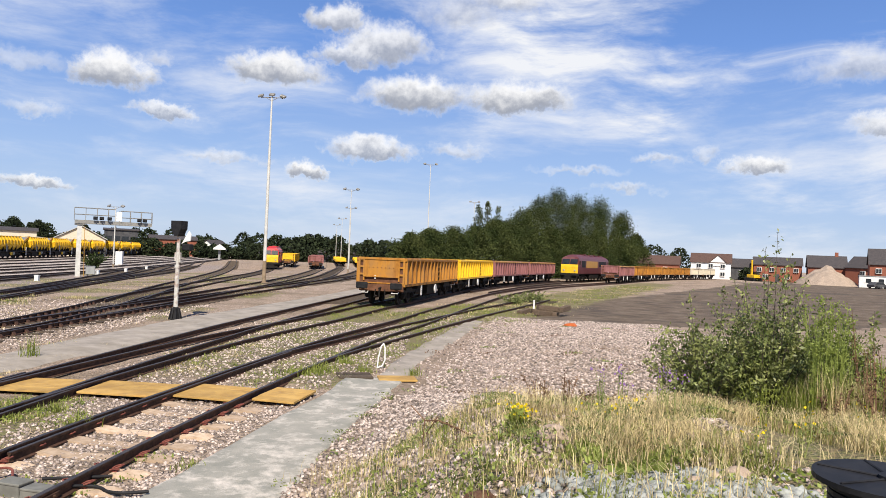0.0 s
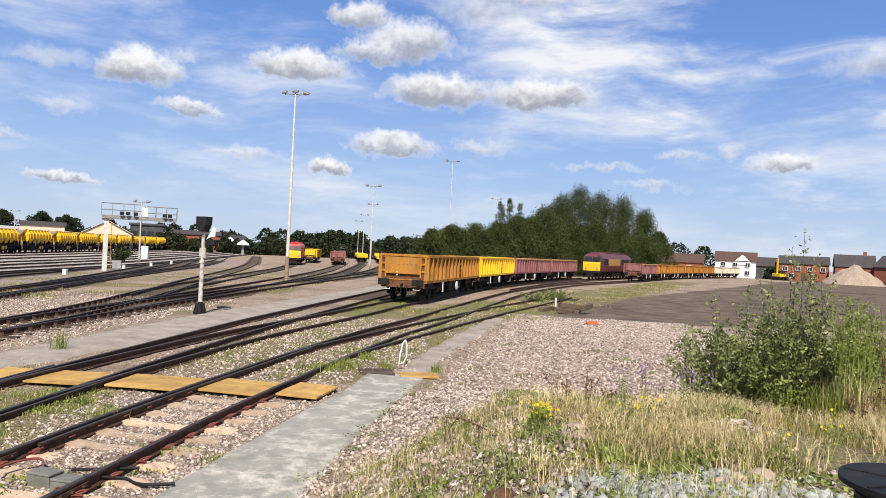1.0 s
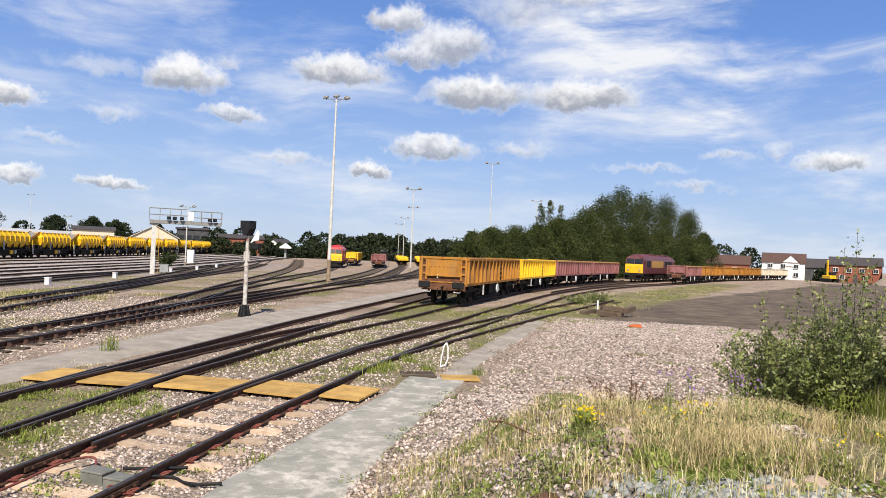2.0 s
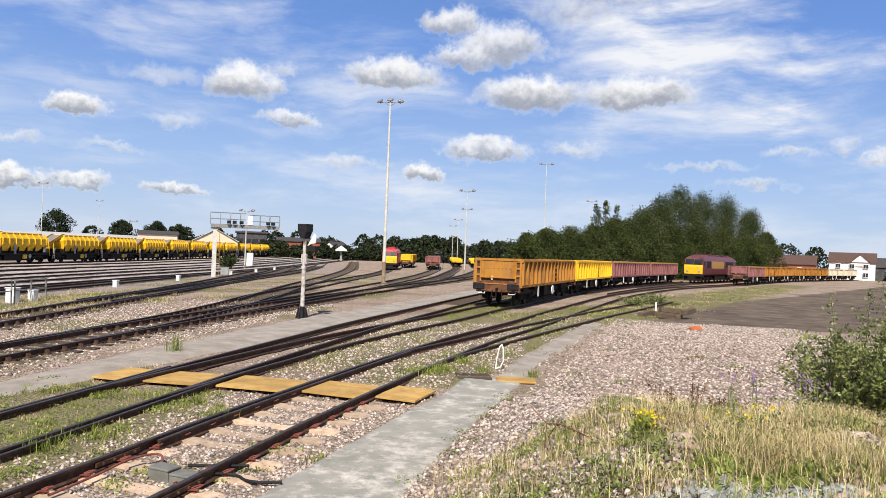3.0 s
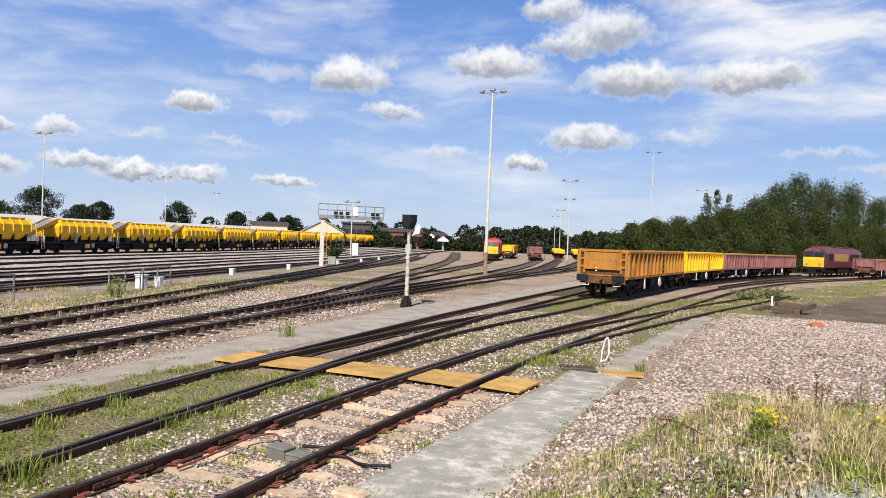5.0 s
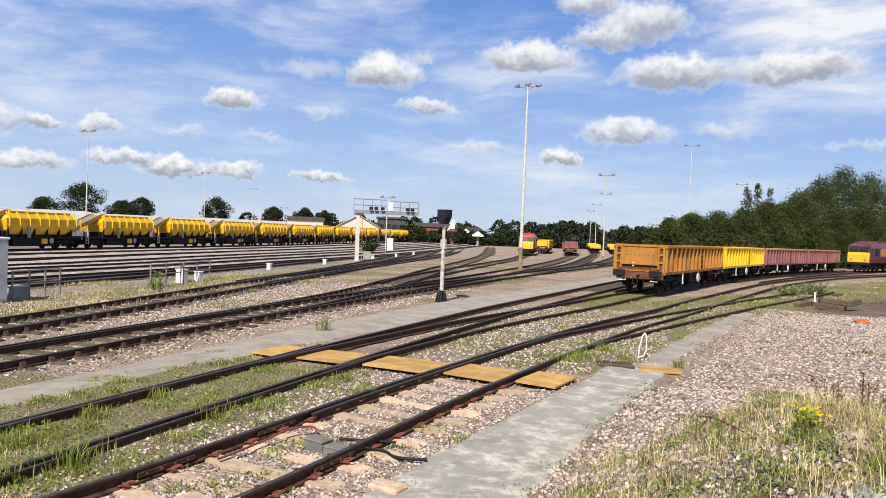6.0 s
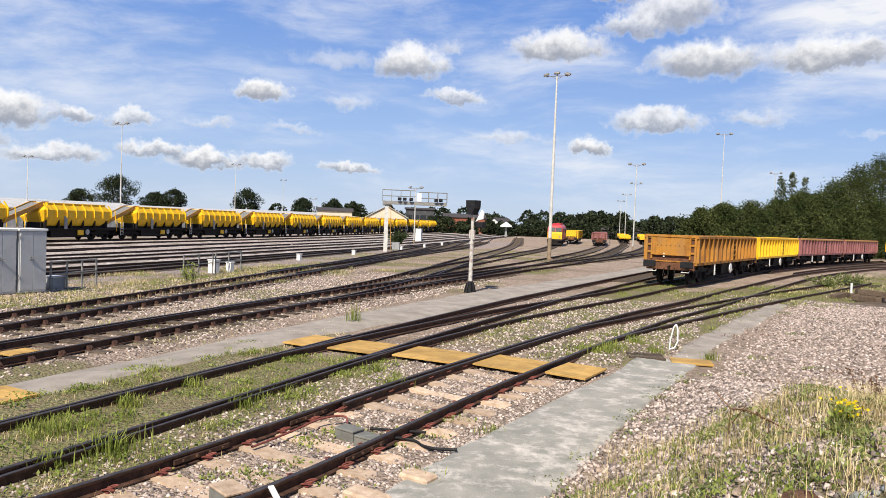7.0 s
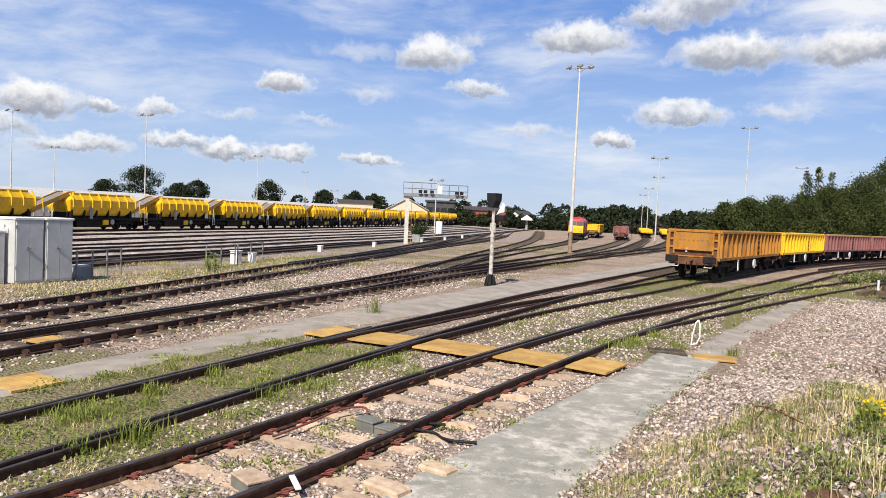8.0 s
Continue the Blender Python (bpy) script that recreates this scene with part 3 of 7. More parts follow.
def strip(name, left, right, material, label, lift=0.02, cross=6, bank=None):
    """A laid surface between two edge lines, on the ground, with a thickness."""
    n = 60
    def even(pts):
        pts = [Vector(p) for p in pts]
        ln = [0.0]
        for p, q in zip(pts, pts[1:]):
            ln.append(ln[-1] + (q - p).length)
        out = []
        for k in range(n):
            s = ln[-1] * k / (n - 1)
            i = max(j for j in range(len(ln) - 1) if ln[j] <= s + 1e-9)
            out.append(pts[i].lerp(pts[i + 1], (s - ln[i]) / (ln[i + 1] - ln[i])))
        return out
    a, b = even(left), even(right)
    verts, faces = [], []
    for k in range(n):
        for c in range(cross + 1):
            u = c / cross
            p = a[k].lerp(b[k], u)
            if c in (0, cross):
                p = p + Vector((0.34 * wobble(p.x, p.y, 1.1, 2.0 + c) + 0.22 * wobble(p.x, p.y, 4, c), 0))
            z = terrain(p.x, p.y) + (lift if 0 < c < cross else -0.06) + 0.008 * wobble(p.x, p.y, 4)
            verts.append((p.x, p.y, z))
    w = cross + 1
    faces = [(k * w + c, k * w + c + 1, (k + 1) * w + c + 1, (k + 1) * w + c) for k in range(n - 1) for c in range(cross)]
    return tagged(raw(name, verts, faces, material, flat=False), label, "path", kind="structure")


strip("path", [(-5.4, -14), (-4.25, 1.0), (-3.9, 4), (-3.74, 6), (-3.52, 8.5), (-3.05, 11.6), (-2.5, 14.4), (-2.2, 16.9)], [(-2.9, -14), (-1.9, 1.0), (-1.9, 4), (-1.86, 7), (-1.7, 8.3), (-1.33, 11.8), (-0.72, 16.6), (-0.66, 16.9)],
      M["path"], "grey compacted stone-dust walking path with pale worn patches", 0.035, 10)
strip("path_beyond", [(-1.5, 17.0), (-1.42, 18.8), (-0.75, 23), (0.2, 28), (1.2, 33)], [(-0.65, 17.0), (-0.5, 19.5), (0.25, 23), (1.2, 28), (2.0, 33)],
      M["path_dusty"], "dusty brown-grey path running on beside the rails", 0.03)
strip("path_middle", [(-11.0, 1), (-11.0, 8), (-11.15, 12.9), (-11.3, 18), (-10.8, 28.4), (-9.6, 38), (-8.2, 48), (-7.2, 58)], [(-9.9, 1), (-9.75, 8), (-9.5, 11.2), (-9.05, 17), (-7.9, 26), (-6.9, 36), (-5.9, 48), (-5.0, 58)],
      M["path_dusty"], "flat grey path of stone dust between the tracks", 0.05)

# ---------------------------------------------------------------- tracks
RAIL = [(-0.062, -0.155), (0.062, -0.155), (0.062, -0.143), (0.012, -0.125), (0.012, -0.042), (0.034, -0.032), (0.034, -0.006), (0.027, 0.0), (-0.027, 0.0), (-0.034, -0.006), (-0.034, -0.032), (-0.012, -0.042), (-0.012, -0.125), (-0.062, -0.143)]


def sweep(line, side, profile, lift=0.0):
    verts, faces, mats = [], [], []
    n = len(profile)
    for k, (x, y, a) in enumerate(line):
        nx, ny = math.sin(a), -math.cos(a)          # to the right
        for u, v in profile:
            o = side + u
            verts.append((x + nx * o, y + ny * o, ground(x, y) + v + lift))
        if k:
            for i in range(n):
                j = (i + 1) % n
                faces.append(((k - 1) * n + i, (k - 1) * n + j, k * n + j, k * n + i))
                mats.append(1 if i in (6, 7, 8) else 0)
    faces += [tuple(range(n))[::-1], tuple(range(len(verts) - n, len(verts)))]
    mats += [0, 0]
    return verts, faces, mats


def at_line(row, side, z=0.0, turn=0.0):
    x, y, a = row
    return pose(x + math.sin(a) * side, y - math.cos(a) * side, ground(x, y) + z, 0, 0, math.degrees(a) - 90 + turn)


def sleeper_mesh(name, length, width, high, material, dished):
    bm = bmesh.new()
    if dished:          # concrete: higher under the rails, lower in the middle
        o = [(-length / 2, -high), (length / 2, -high), (length / 2, -0.03), (length / 2 - 0.12, 0.0), (0.52, 0.0), (0.3, -0.035), (-0.3, -0.035), (-0.52, 0.0), (-length / 2 + 0.12, 0.0), (-length / 2, -0.03)]
        prism(bm, o, "y", -width / 2, width / 2)
    else:
        box(bm, -length / 2, length / 2, -width / 2, width / 2, -high, 0, 0.012)
    return mesh_of(name, bm, material)


def clip_mesh():
    """A spring clip on its cast shoulder."""
    bm = bmesh.new()
    box(bm, -0.04, 0.03, -0.045, 0.045, -0.01, 0.015, 0.006)
    pts = [(-0.05, -0.06, 0.02), (0.03, -0.065, 0.05), (0.085, -0.03, 0.07), (0.09, 0.03, 0.075), (0.04, 0.065, 0.06), (-0.02, 0.055, 0.045), (-0.045, 0.0, 0.03)]
    for p, q in zip(pts, pts[1:]):
        rod(bm, p, q, 0.010, n=5)
    return mesh_of("rail_clip", bm, M["clip"])


def chair_mesh():
    bm = bmesh.new()
    box(bm, -0.16, 0.16, -0.09, 0.09, -0.005, 0.03, 0.01)
    prism(bm, [(0.05, 0.03), (0.14, 0.03), (0.075, 0.11), (0.05, 0.11)], "y", -0.06, 0.06)
    prism(bm, [(-0.05, 0.03), (-0.05, 0.11), (-0.075, 0.11), (-0.14, 0.03)], "y", -0.06, 0.06)
    for x in (-0.13, 0.13):
        rod(bm, (x, 0, 0.02), (x, 0, 0.075), 0.02, n=6)
    return mesh_of("chair", bm, M["clip_dark"])


CONCRETE = sleeper_mesh("sleeper", 2.5, 0.26, 0.2, M["concrete"], True)
TIMBER = sleeper_mesh("sleeper", 2.6, 0.25, 0.14, M["timber"], False)
LONGTIMBER = sleeper_mesh("sleeper", 3.3, 0.26, 0.14, M["timber"], False)
CLIP, CHAIR = clip_mesh(), chair_mesh()


def child(name, me, parent, m):
    ob = new(name, me)
    ob.parent = parent
    ob.matrix_basis = m
    return ob


def track(name, label, lift=0.0, step=0.65, detail=(0, 60), sleeper=TIMBER, fixing="chair", points=None, reach=(0, 400), low=0.0, bed=None):
    t = thing("railway_track", label, "track", "yard tracks")
    points = points or TRACKS[name]
    line = spline(points, 1.0)
    for side in (-GAUGE, GAUGE):
        v, f, mi = sweep(line, side, RAIL, lift)
        raw("rail", v, f, [M["rail"], M["railhead"]], t, mats=mi)
    if bed:
        v, f, mi = sweep(line, 0.0, [(-1.75, -0.3), (1.75, -0.3), (1.3, -0.135), (0.4, -0.12), (-0.4, -0.12), (-1.3, -0.135)], lift)
        raw("track_bed", v, f, bed, t)
    r = random.Random(name)
    far_v, far_f = [], []
    for row in spline(points, step):
        x, y, a = row
        if not reach[0] <= y <= reach[1]:
            continue
        if detail[0] <= y <= detail[1]:
            child("sleeper", sleeper, t, at_line(row, r.uniform(-0.03, 0.03), -0.15 - low + r.uniform(-0.008, 0.01), r.uniform(-1.5, 1.5)))
            if y < 34 and fixing:
                for s in (-GAUGE, GAUGE):
                    if fixing == "clip":
                        for o, tn in ((-0.09, 180), (0.09, 0)):
                            child("rail_clip", CLIP, t, at_line(row, s + o, -0.14, tn))
                    else:
                        child("chair", CHAIR, t, at_line(row, s, -0.158))
        else:
            m = at_line(row, 0, -0.125)
            k = len(far_v)
            for cx in (-1.3, 1.3):
                for cy in (-0.13, 0.13):
                    for cz in (-0.1, 0.0):
                        far_v.append(tuple(m @ Vector((cx, cy, cz))))
            far_f += [tuple(k + i for i in q) for q in ((1, 3, 7, 5), (0, 1, 5, 4), (2, 6, 7, 3), (4, 5, 7, 6), (0, 2, 3, 1))]
    if far_v:
        tagged(raw("distant_sleeper", far_v, far_f, M["timber"], t), kind="stuff")
    return t


track("near", "rusty steel track on tan concrete sleepers with red-brown spring clips", 0.0, 0.66, (2, 60), CONCRETE, "clip", reach=(0, 13.4))
track("near_branch", "rusty track curving off from a turnout through weeds", 0.002, 0.68, (16, 50), TIMBER, None, reach=(46, 60), low=0.05)
track("second", "rusty track half buried in grass and soil", 0.001, 0.68, (1, 40), TIMBER, None, low=0.06)
track("second_branch", "rusty siding track carrying a train of open wagons", 0.003, 0.68, (14, 60), TIMBER, None, reach=(15, 240), low=0.06)
track("loco_line", "rusty siding track carrying a maroon locomotive", 0.004, 0.68, (60, 75), TIMBER, None, reach=(78, 150), low=0.04)
track("third", "dark steel track with brown chairs on timber sleepers and ballast", 0.0, 0.68, (1, 60), reach=(-30, 130))
track("third_branch", "dark steel track curving away towards a red locomotive", 0.002, 0.68, (18, 60), reach=(24, 130))
track("third_siding", "rusty siding track leading to a brown open wagon", 0.003, 0.68, (24, 60), reach=(30, 130))
for k, pts in enumerate(([(-12.4, 55), (-13.2, 80), (-16.3, 110), (-21, 150), (-25.5, 181), (-37, 254)], [(-11, 70), (-12.3, 105), (-16.2, 150), (-20, 176), (-30, 250)], [(-15.5, 35), (-18.9, 50), (-25.5, 80), (-36, 122), (-48, 165), (-63, 218)], [(-21, 30), (-25.6, 50), (-33, 78), (-45, 118), (-60, 165), (-76, 215)])):
    track("far siding %d" % k, "rusty siding track far down the yard", 0.004 + 0.001 * k, 0.7, (500, 600), reach=(44, 190), points=pts)
track("fourth", "dark steel track on timber sleepers in grey ballast", 0.0, 0.68, (1, 60), reach=(-30, 130))
track("fourth_branch", "dark steel track leaving a turnout on timber sleepers", 0.002, 0.68, (18, 45), reach=(24, 110))
RUNNING = (0, 4.8, 11.0, 16.8, 20.6, 24.6, 28.8)


def beside_hoppers(off):
    """A line beside the hopper train's, drawing closer to it farther on."""
    return [(x + off * (1 - 0.1 * smooth(30, 75, y)), y - 0.1 * off) for x, y in HOPPERS]


for k, off in enumerate(RUNNING):
    track("running %d" % k, "dark running line rails on an oily bed between pale ballast", 0.12 if k == 0 else 0.0, 0.7, (500, 600), reach=(8, 150), points=beside_hoppers(off), bed=M["oilbed"])


track("fence loop", "dark running line rails beside the lineside fence", 0.001, 0.7, (500, 600), reach=(0, 80), points=[(-25.6, -6), (-26.3, 12), (-27.6, 24), (-30.2, 38), (-34.5, 56), (-38.6, 72)], bed=M["oilbed"])


def ballast_ridge(off, wide, high):
    """A long uneven heap of fresh ballast lying between two running lines."""
    verts, faces = [], []
    line = spline(beside_hoppers(off), 0.8)
    for k, (x, y, a) in enumerate(line):
        nx, ny = math.sin(a), -math.cos(a)
        swell = 0.9 + 0.6 * wobble(x, y, 0.22, 12) + 0.2 * wobble(x, y, 1.3, 5)
        for u, h in ((-1, -0.3), (-0.7, -0.06), (-0.25, high), (0.3, high * 0.8), (0.75, -0.07), (1, -0.3)):
            o = u * wide * swell
            verts.append((x + nx * o, y + ny * o, ground(x, y) + h + 0.05 * wobble(x + o, y, 1.7, 8)))
        if k:
            faces += [((k - 1) * 6 + i, (k - 1) * 6 + i + 1, k * 6 + i + 1, k * 6 + i) for i in range(5)]
    tagged(raw("ballast_ridge", verts, faces, M["whiteballast"], flat=False), "long low ridge of pale fresh ballast between running lines", "ballast", "ballast ridges")


for a_, b_ in zip(RUNNING, RUNNING[1:]):
    ballast_ridge((a_ + b_) / 2, (b_ - a_) / 2 - 1.0, 0.02)

# switch blades lying inside the stock rails near the turnouts
BLADE = [(u * 0.8, v) for u, v in RAIL]
for name, base, y0, y1, s0, s1 in (("near", "near", 9, 20, -1, 0.13), ("second", "second", 3, 15, 1, 0.15), ("second", "second", 2, 15, -1, -0.15), ("third", "third", 4, 20, -1, 0.14), ("fourth", "fourth", 8, 20, 1, -0.14)):
    line = [row for row in spline(TRACKS[base], 0.5) if y0 <= row[1] <= y1]
    n = len(line)
    v, f, mi = [], [], []
    v, f, mi = sweep(line, s0 * GAUGE + s1, BLADE, -0.012)
    tagged(raw("switch_blade", v, f, [M["rail"], M["railhead"]], mats=mi), "dark steel switch blade lying along a running rail", "rail", "switch blades")

# ---------------------------------------------------------------- railway vehicles
def on_line(points, s, length):
    """The pose of a vehicle whose near end stands s metres along a line: it lies on the chord."""
    rows = spline(points, 0.5)
    a, b = rows[min(len(rows) - 1, int(s * 2))], rows[min(len(rows) - 1, int((s + length) * 2))]
    return pose(a[0], a[1], ground(a[0], a[1]), 0, 0, math.degrees(math.atan2(b[1] - a[1], b[0] - a[0])) - 90)


def wheel_mesh():
    bm = bmesh.new()
    rod(bm, (-0.07, 0, 0), (0.07, 0, 0), 0.46, n=20)
    rod(bm, (0.07, 0, 0), (0.10, 0, 0), 0.30, 0.26, n=16)
    rod(bm, (0.05, 0, 0), (0.17, 0, 0), 0.11, n=10)
    return mesh_of("wheel", bm, M["black"])


WHEEL = wheel_mesh()


def axlebox_mesh():
    bm = bmesh.new()
    box(bm, -0.09, 0.09, -0.16, 0.16, -0.17, 0.17, 0.03)
    rod(bm, (0.09, 0, 0), (0.14, 0, 0), 0.12, n=12)
    return mesh_of("axlebox", bm, M["black"])


AXLEBOX = axlebox_mesh()


def bogie(parent, y, axles=(-1.0, 1.0), half=1.0):
    """Side frames with springs, as one part, and each wheel under it."""
    bm = bmesh.new()
    a, b = axles[0], axles[-1]
    for s in (-1, 1):
        prism(bm, [(a - 0.35, 0.62), (b + 0.35, 0.62), (b + 0.3, 0.78), ((a + b) / 2 + 0.5, 0.92), ((a + b) / 2 - 0.5, 0.92), (a - 0.3, 0.78)], "x", s * half - 0.05, s * half + 0.05)
        prism(bm, [((a + b) / 2 - 0.38, 0.3), ((a + b) / 2 + 0.38, 0.3), ((a + b) / 2 + 0.5, 0.62), ((a + b) / 2 - 0.5, 0.62)], "x", s * half - 0.04, s * half + 0.04)
        for dy in (-0.16, 0.0, 0.16):
            rod(bm, (s * half + s * 0.06, (a + b) / 2 + dy, 0.34), (s * half + s * 0.06, (a + b) / 2 + dy, 0.66), 0.06, n=8)
    box(bm, -half, half, (a + b) / 2 - 0.2, (a + b) / 2 + 0.2, 0.5, 0.8)
    f = part("bogie", bm, M["black"], parent)
    f.matrix_basis = pose(0, y, 0)
    for ay in axles:
        for s in (-1, 1):
            child("wheel", WHEEL, f, pose(s * 0.75, ay, 0.46, 0, 0, 0 if s > 0 else 180))
            child("axlebox", AXLEBOX, f, pose(s * half, ay, 0.50, 0, 0, 0 if s > 0 else 180))
    return f


def buffer_mesh():
    bm = bmesh.new()
    rod(bm, (0, 0, 0), (0, -0.36, 0), 0.10, n=12)
    box(bm, -0.33, 0.33, -0.44, -0.36, -0.19, 0.17, 0.04)
    return mesh_of("buffer", bm, M["blackbox"])


BUFFER = buffer_mesh()


def open_wagon(label, paint, m, length=15.6, top=2.55, ribs=14, rim=None, panel=None):
    w = thing("open_wagon", label, "wagon", "wagons of the train", m)
    y0, y1, hw, low = 0.45, length - 0.45, 1.33, 1.1
    t = 0.05
    bm = bmesh.new()
    box(bm, -hw + t, hw - t, y0 + t, y1 - t, low + 0.05, low + 0.25)
    part("floor", bm, M["soot"], w, "rusty brown floor")
    for s in (-1, 1):
        bm = bmesh.new()
        x = s * (hw - 0.07)
        box(bm, x - t / 2, x + t / 2, y0, y1, low + 0.02, top - 0.1)
        part("side", bm, panel or paint, w)
        bm = bmesh.new()
        prism(bm, [(x - 0.09, top - 0.15), (x + 0.09, top - 0.15), (x + 0.16 * (s > 0) + 0.09 * (s < 0), top - 0.12), (x + 0.16 * (s > 0) + 0.09 * (s < 0), top - 0.02), (x + 0.05, top), (x - 0.05, top), (x - 0.16 * (s < 0) - 0.09 * (s > 0), top - 0.02), (x - 0.16 * (s < 0) - 0.09 * (s > 0), top - 0.12)], "y", y0, y1)
        part("top_rail", bm, rim or paint, w)
        bm = bmesh.new()
        box(bm, x - 0.05, x + 0.06 * s + 0.03, y0, y1, low - 0.08, low + 0.07)
        part("bottom_rail", bm, paint, w)
    bm = bmesh.new()
    prism(bm, [(-0.01, -0.06), (0.15, -0.04), (0.15, 0.04), (-0.01, 0.06)], "z", low + 0.06, top - 0.12)
    rib = mesh_of("rib", bm, paint)
    for k in range(ribs):
        y = y0 + 0.12 + (y1 - y0 - 0.24) * k / (ribs - 1)
        for s in (-1, 1):
            child("rib", rib, w, pose(s * (hw - 0.05), y, 0, 0, 0, 0 if s > 0 else 180))
    # rungs between two ribs, on a flat black panel standing in for recess shade
    for s in (-1, 1):
        ya = y0 + 0.12 + (y1 - y0 - 0.24) * (ribs // 2 + 0.12) / (ribs - 1)
        yb = y0 + 0.12 + (y1 - y0 - 0.24) * (ribs // 2 + 0.88) / (ribs - 1)
        bm = bmesh.new()
        box(bm, s * (hw - 0.046), s * (hw - 0.02), ya, yb, low + 0.12, top - 0.18)
        rec = part("step_recess", bm, M["black"], w, "flat black panel standing in for the shade of a recess")
        for z in (0.3, 0.6, 0.9):
            bm = bmesh.new()
            box(bm, s * (hw - 0.02), s * (hw + 0.05), ya, yb, low + z, low + z + 0.09, 0.01)
            part("rung", bm, paint, rec)
    # ends: a plate in a frame, with recesses at the corners
    for e, sgn in ((y0, 1), (y1, -1)):
        bm = bmesh.new()
        box(bm, -hw + 0.32, hw - 0.32, e, e + sgn * 0.06, low + 0.44, top - 0.04)
        box(bm, -hw + 0.3, hw - 0.3, e - sgn * 0.05, e + sgn * 0.08, low + 0.4, low + 0.47)
        box(bm, -hw + 0.02, hw - 0.02, e - sgn * 0.04, e + sgn * 0.08, top - 0.1, top + 0.02)
        box(bm, -hw + 0.02, hw - 0.02, e - sgn * 0.05, e + sgn * 0.08, low + 0.06, low + 0.12)
        for s in (-1, 1):
            box(bm, s * hw - s * 0.02, s * (hw - 0.12), e - sgn * 0.03, e + sgn * 0.08, low, top)
            box(bm, s * (hw - 0.30), s * (hw - 0.38), e - sgn * 0.03, e + sgn * 0.07, low + 0.2, top - 0.1)
            for z in (low + 0.5, low + 0.9, low + 1.28):
                box(bm, s * (hw - 0.1), s * (hw - 0.32), e, e + sgn * 0.06, z, z + 0.1)
        part("end", bm, paint, w)
        # rust-brown backing, its darker colour standing in for shadow in the slots
        bm = bmesh.new()
        box(bm, -hw + 0.1, hw - 0.1, e + sgn * 0.07, e + sgn * 0.1, low + 0.1, top - 0.1)
        part("end_backing", bm, M["soot"], w, "rust-brown backing plate, darker for the shade in the end's slots")
        bm = bmesh.new()
        for k in range(7):
            rod(bm, (-0.7 + 0.23 * k, e, low + 0.92), (-0.7 + 0.23 * k, e - sgn * 0.025, low + 0.92), 0.022, n=6)
        part("rivet_row", bm, M["soot"], w)
        bm = bmesh.new()
        box(bm, -hw + 0.1, hw - 0.1, e - sgn * 0.02, e + sgn * 0.28, 0.74, low + 0.1, 0.02)
        part("buffer_beam", bm, M["soot"], w, "dirty rust-brown buffer beam")
        for s in (-1, 1):
            child("buffer", BUFFER, w, pose(s * 0.95, e, 1.06, 0, 0, 0 if sgn > 0 else 180))
        bm = bmesh.new()
        rod(bm, (0, e, 0.95), (0, e - sgn * 0.34, 0.9), 0.05, n=8)
        rod(bm, (0, e - sgn * 0.32, 0.92), (0.03, e - sgn * 0.36, 0.45), 0.03, n=6)
        rod(bm, (-0.28, e - sgn * 0.05, 0.85), (-0.3, e - sgn * 0.2, 0.4), 0.025, n=6)
        rod(bm, (0.25, e - sgn * 0.05, 0.85), (0.3, e - sgn * 0.2, 0.45), 0.025, n=6)
        part("coupling", bm, M["black"], w)
        for s in (-1, 1):
            bm = bmesh.new()
            pts = [(s * 0.68, e - sgn * 0.1, 0.74), (s * 0.66, e - sgn * 0.24, 0.66), (s * 1.02, e - sgn * 0.24, 0.66), (s * 1.04, e - sgn * 0.1, 0.74)]
            for p, q in zip(pts, pts[1:]):
                rod(bm, p, q, 0.017, n=6)
            part("handrail", bm, M["white"], w, "white-painted handrail")
        bm = bmesh.new()
        box(bm, -0.38, -0.30, e - sgn * 0.012, e, low + 0.3, low + 0.5)
        part("label_plate", bm, M["white"], w, "small white label")
    bm = bmesh.new()
    for s in (-1, 1):
        box(bm, s * 0.45 - 0.08, s * 0.45 + 0.08, y0 + 0.3, y1 - 0.3, 0.72, low + 0.06)
    box(bm, -1.15, 1.15, length * 0.42, length * 0.58, 0.4, 0.98)
    # added black filler box: blocks the view through, standing in for underside shade
    box(bm, -0.85, 0.85, y0 + 0.9, y1 - 0.9, 0.6, 1.0)
    for k in range(6):
        y = y0 + 1 + (length - 2.9) * k / 5
        box(bm, -1.2, 1.2, y - 0.06, y + 0.06, 0.8, low + 0.06)
    for s in (-1, 1):
        rod(bm, (s * 0.7, length * 0.3, 0.6), (s * 0.7, length * 0.42, 0.6), 0.2, n=12)
        rod(bm, (s * 0.7, length * 0.62, 0.6), (s * 0.7, length * 0.72, 0.6), 0.17, n=12)
    part("underframe", bm, M["black"], w)
    for y in (2.35, length - 2.35):
        bogie(w, y)
    bm = bmesh.new()
    rod(bm, (hw - 0.03, length * 0.52, 0.68), (hw + 0.03, length * 0.52, 0.68), 0.28, n=18)
    part("brake_wheel", bm, M["white"], w, "white brake handwheel disc")
    bm = bmesh.new()
    box(bm, hw - 0.02, hw + 0.02, length * 0.27, length * 0.27 + 0.22, 0.42, 1.0)
    part("data_panel", bm, M["white"], w, "white data panel")
    bm = bmesh.new()
    box(bm, hw - 0.02, hw + 0.01, length * 0.27 + 0.04, length * 0.27 + 0.18, 0.5, 0.54)
    for z in (0.6, 0.7, 0.8, 0.9):
        box(bm, hw + 0.018, hw + 0.026, length * 0.27 + 0.03, length * 0.27 + 0.19, z, z + 0.03)
    part("data_bars", bm, M["blackbox"], w, "unreadable dark print lines")
    return w


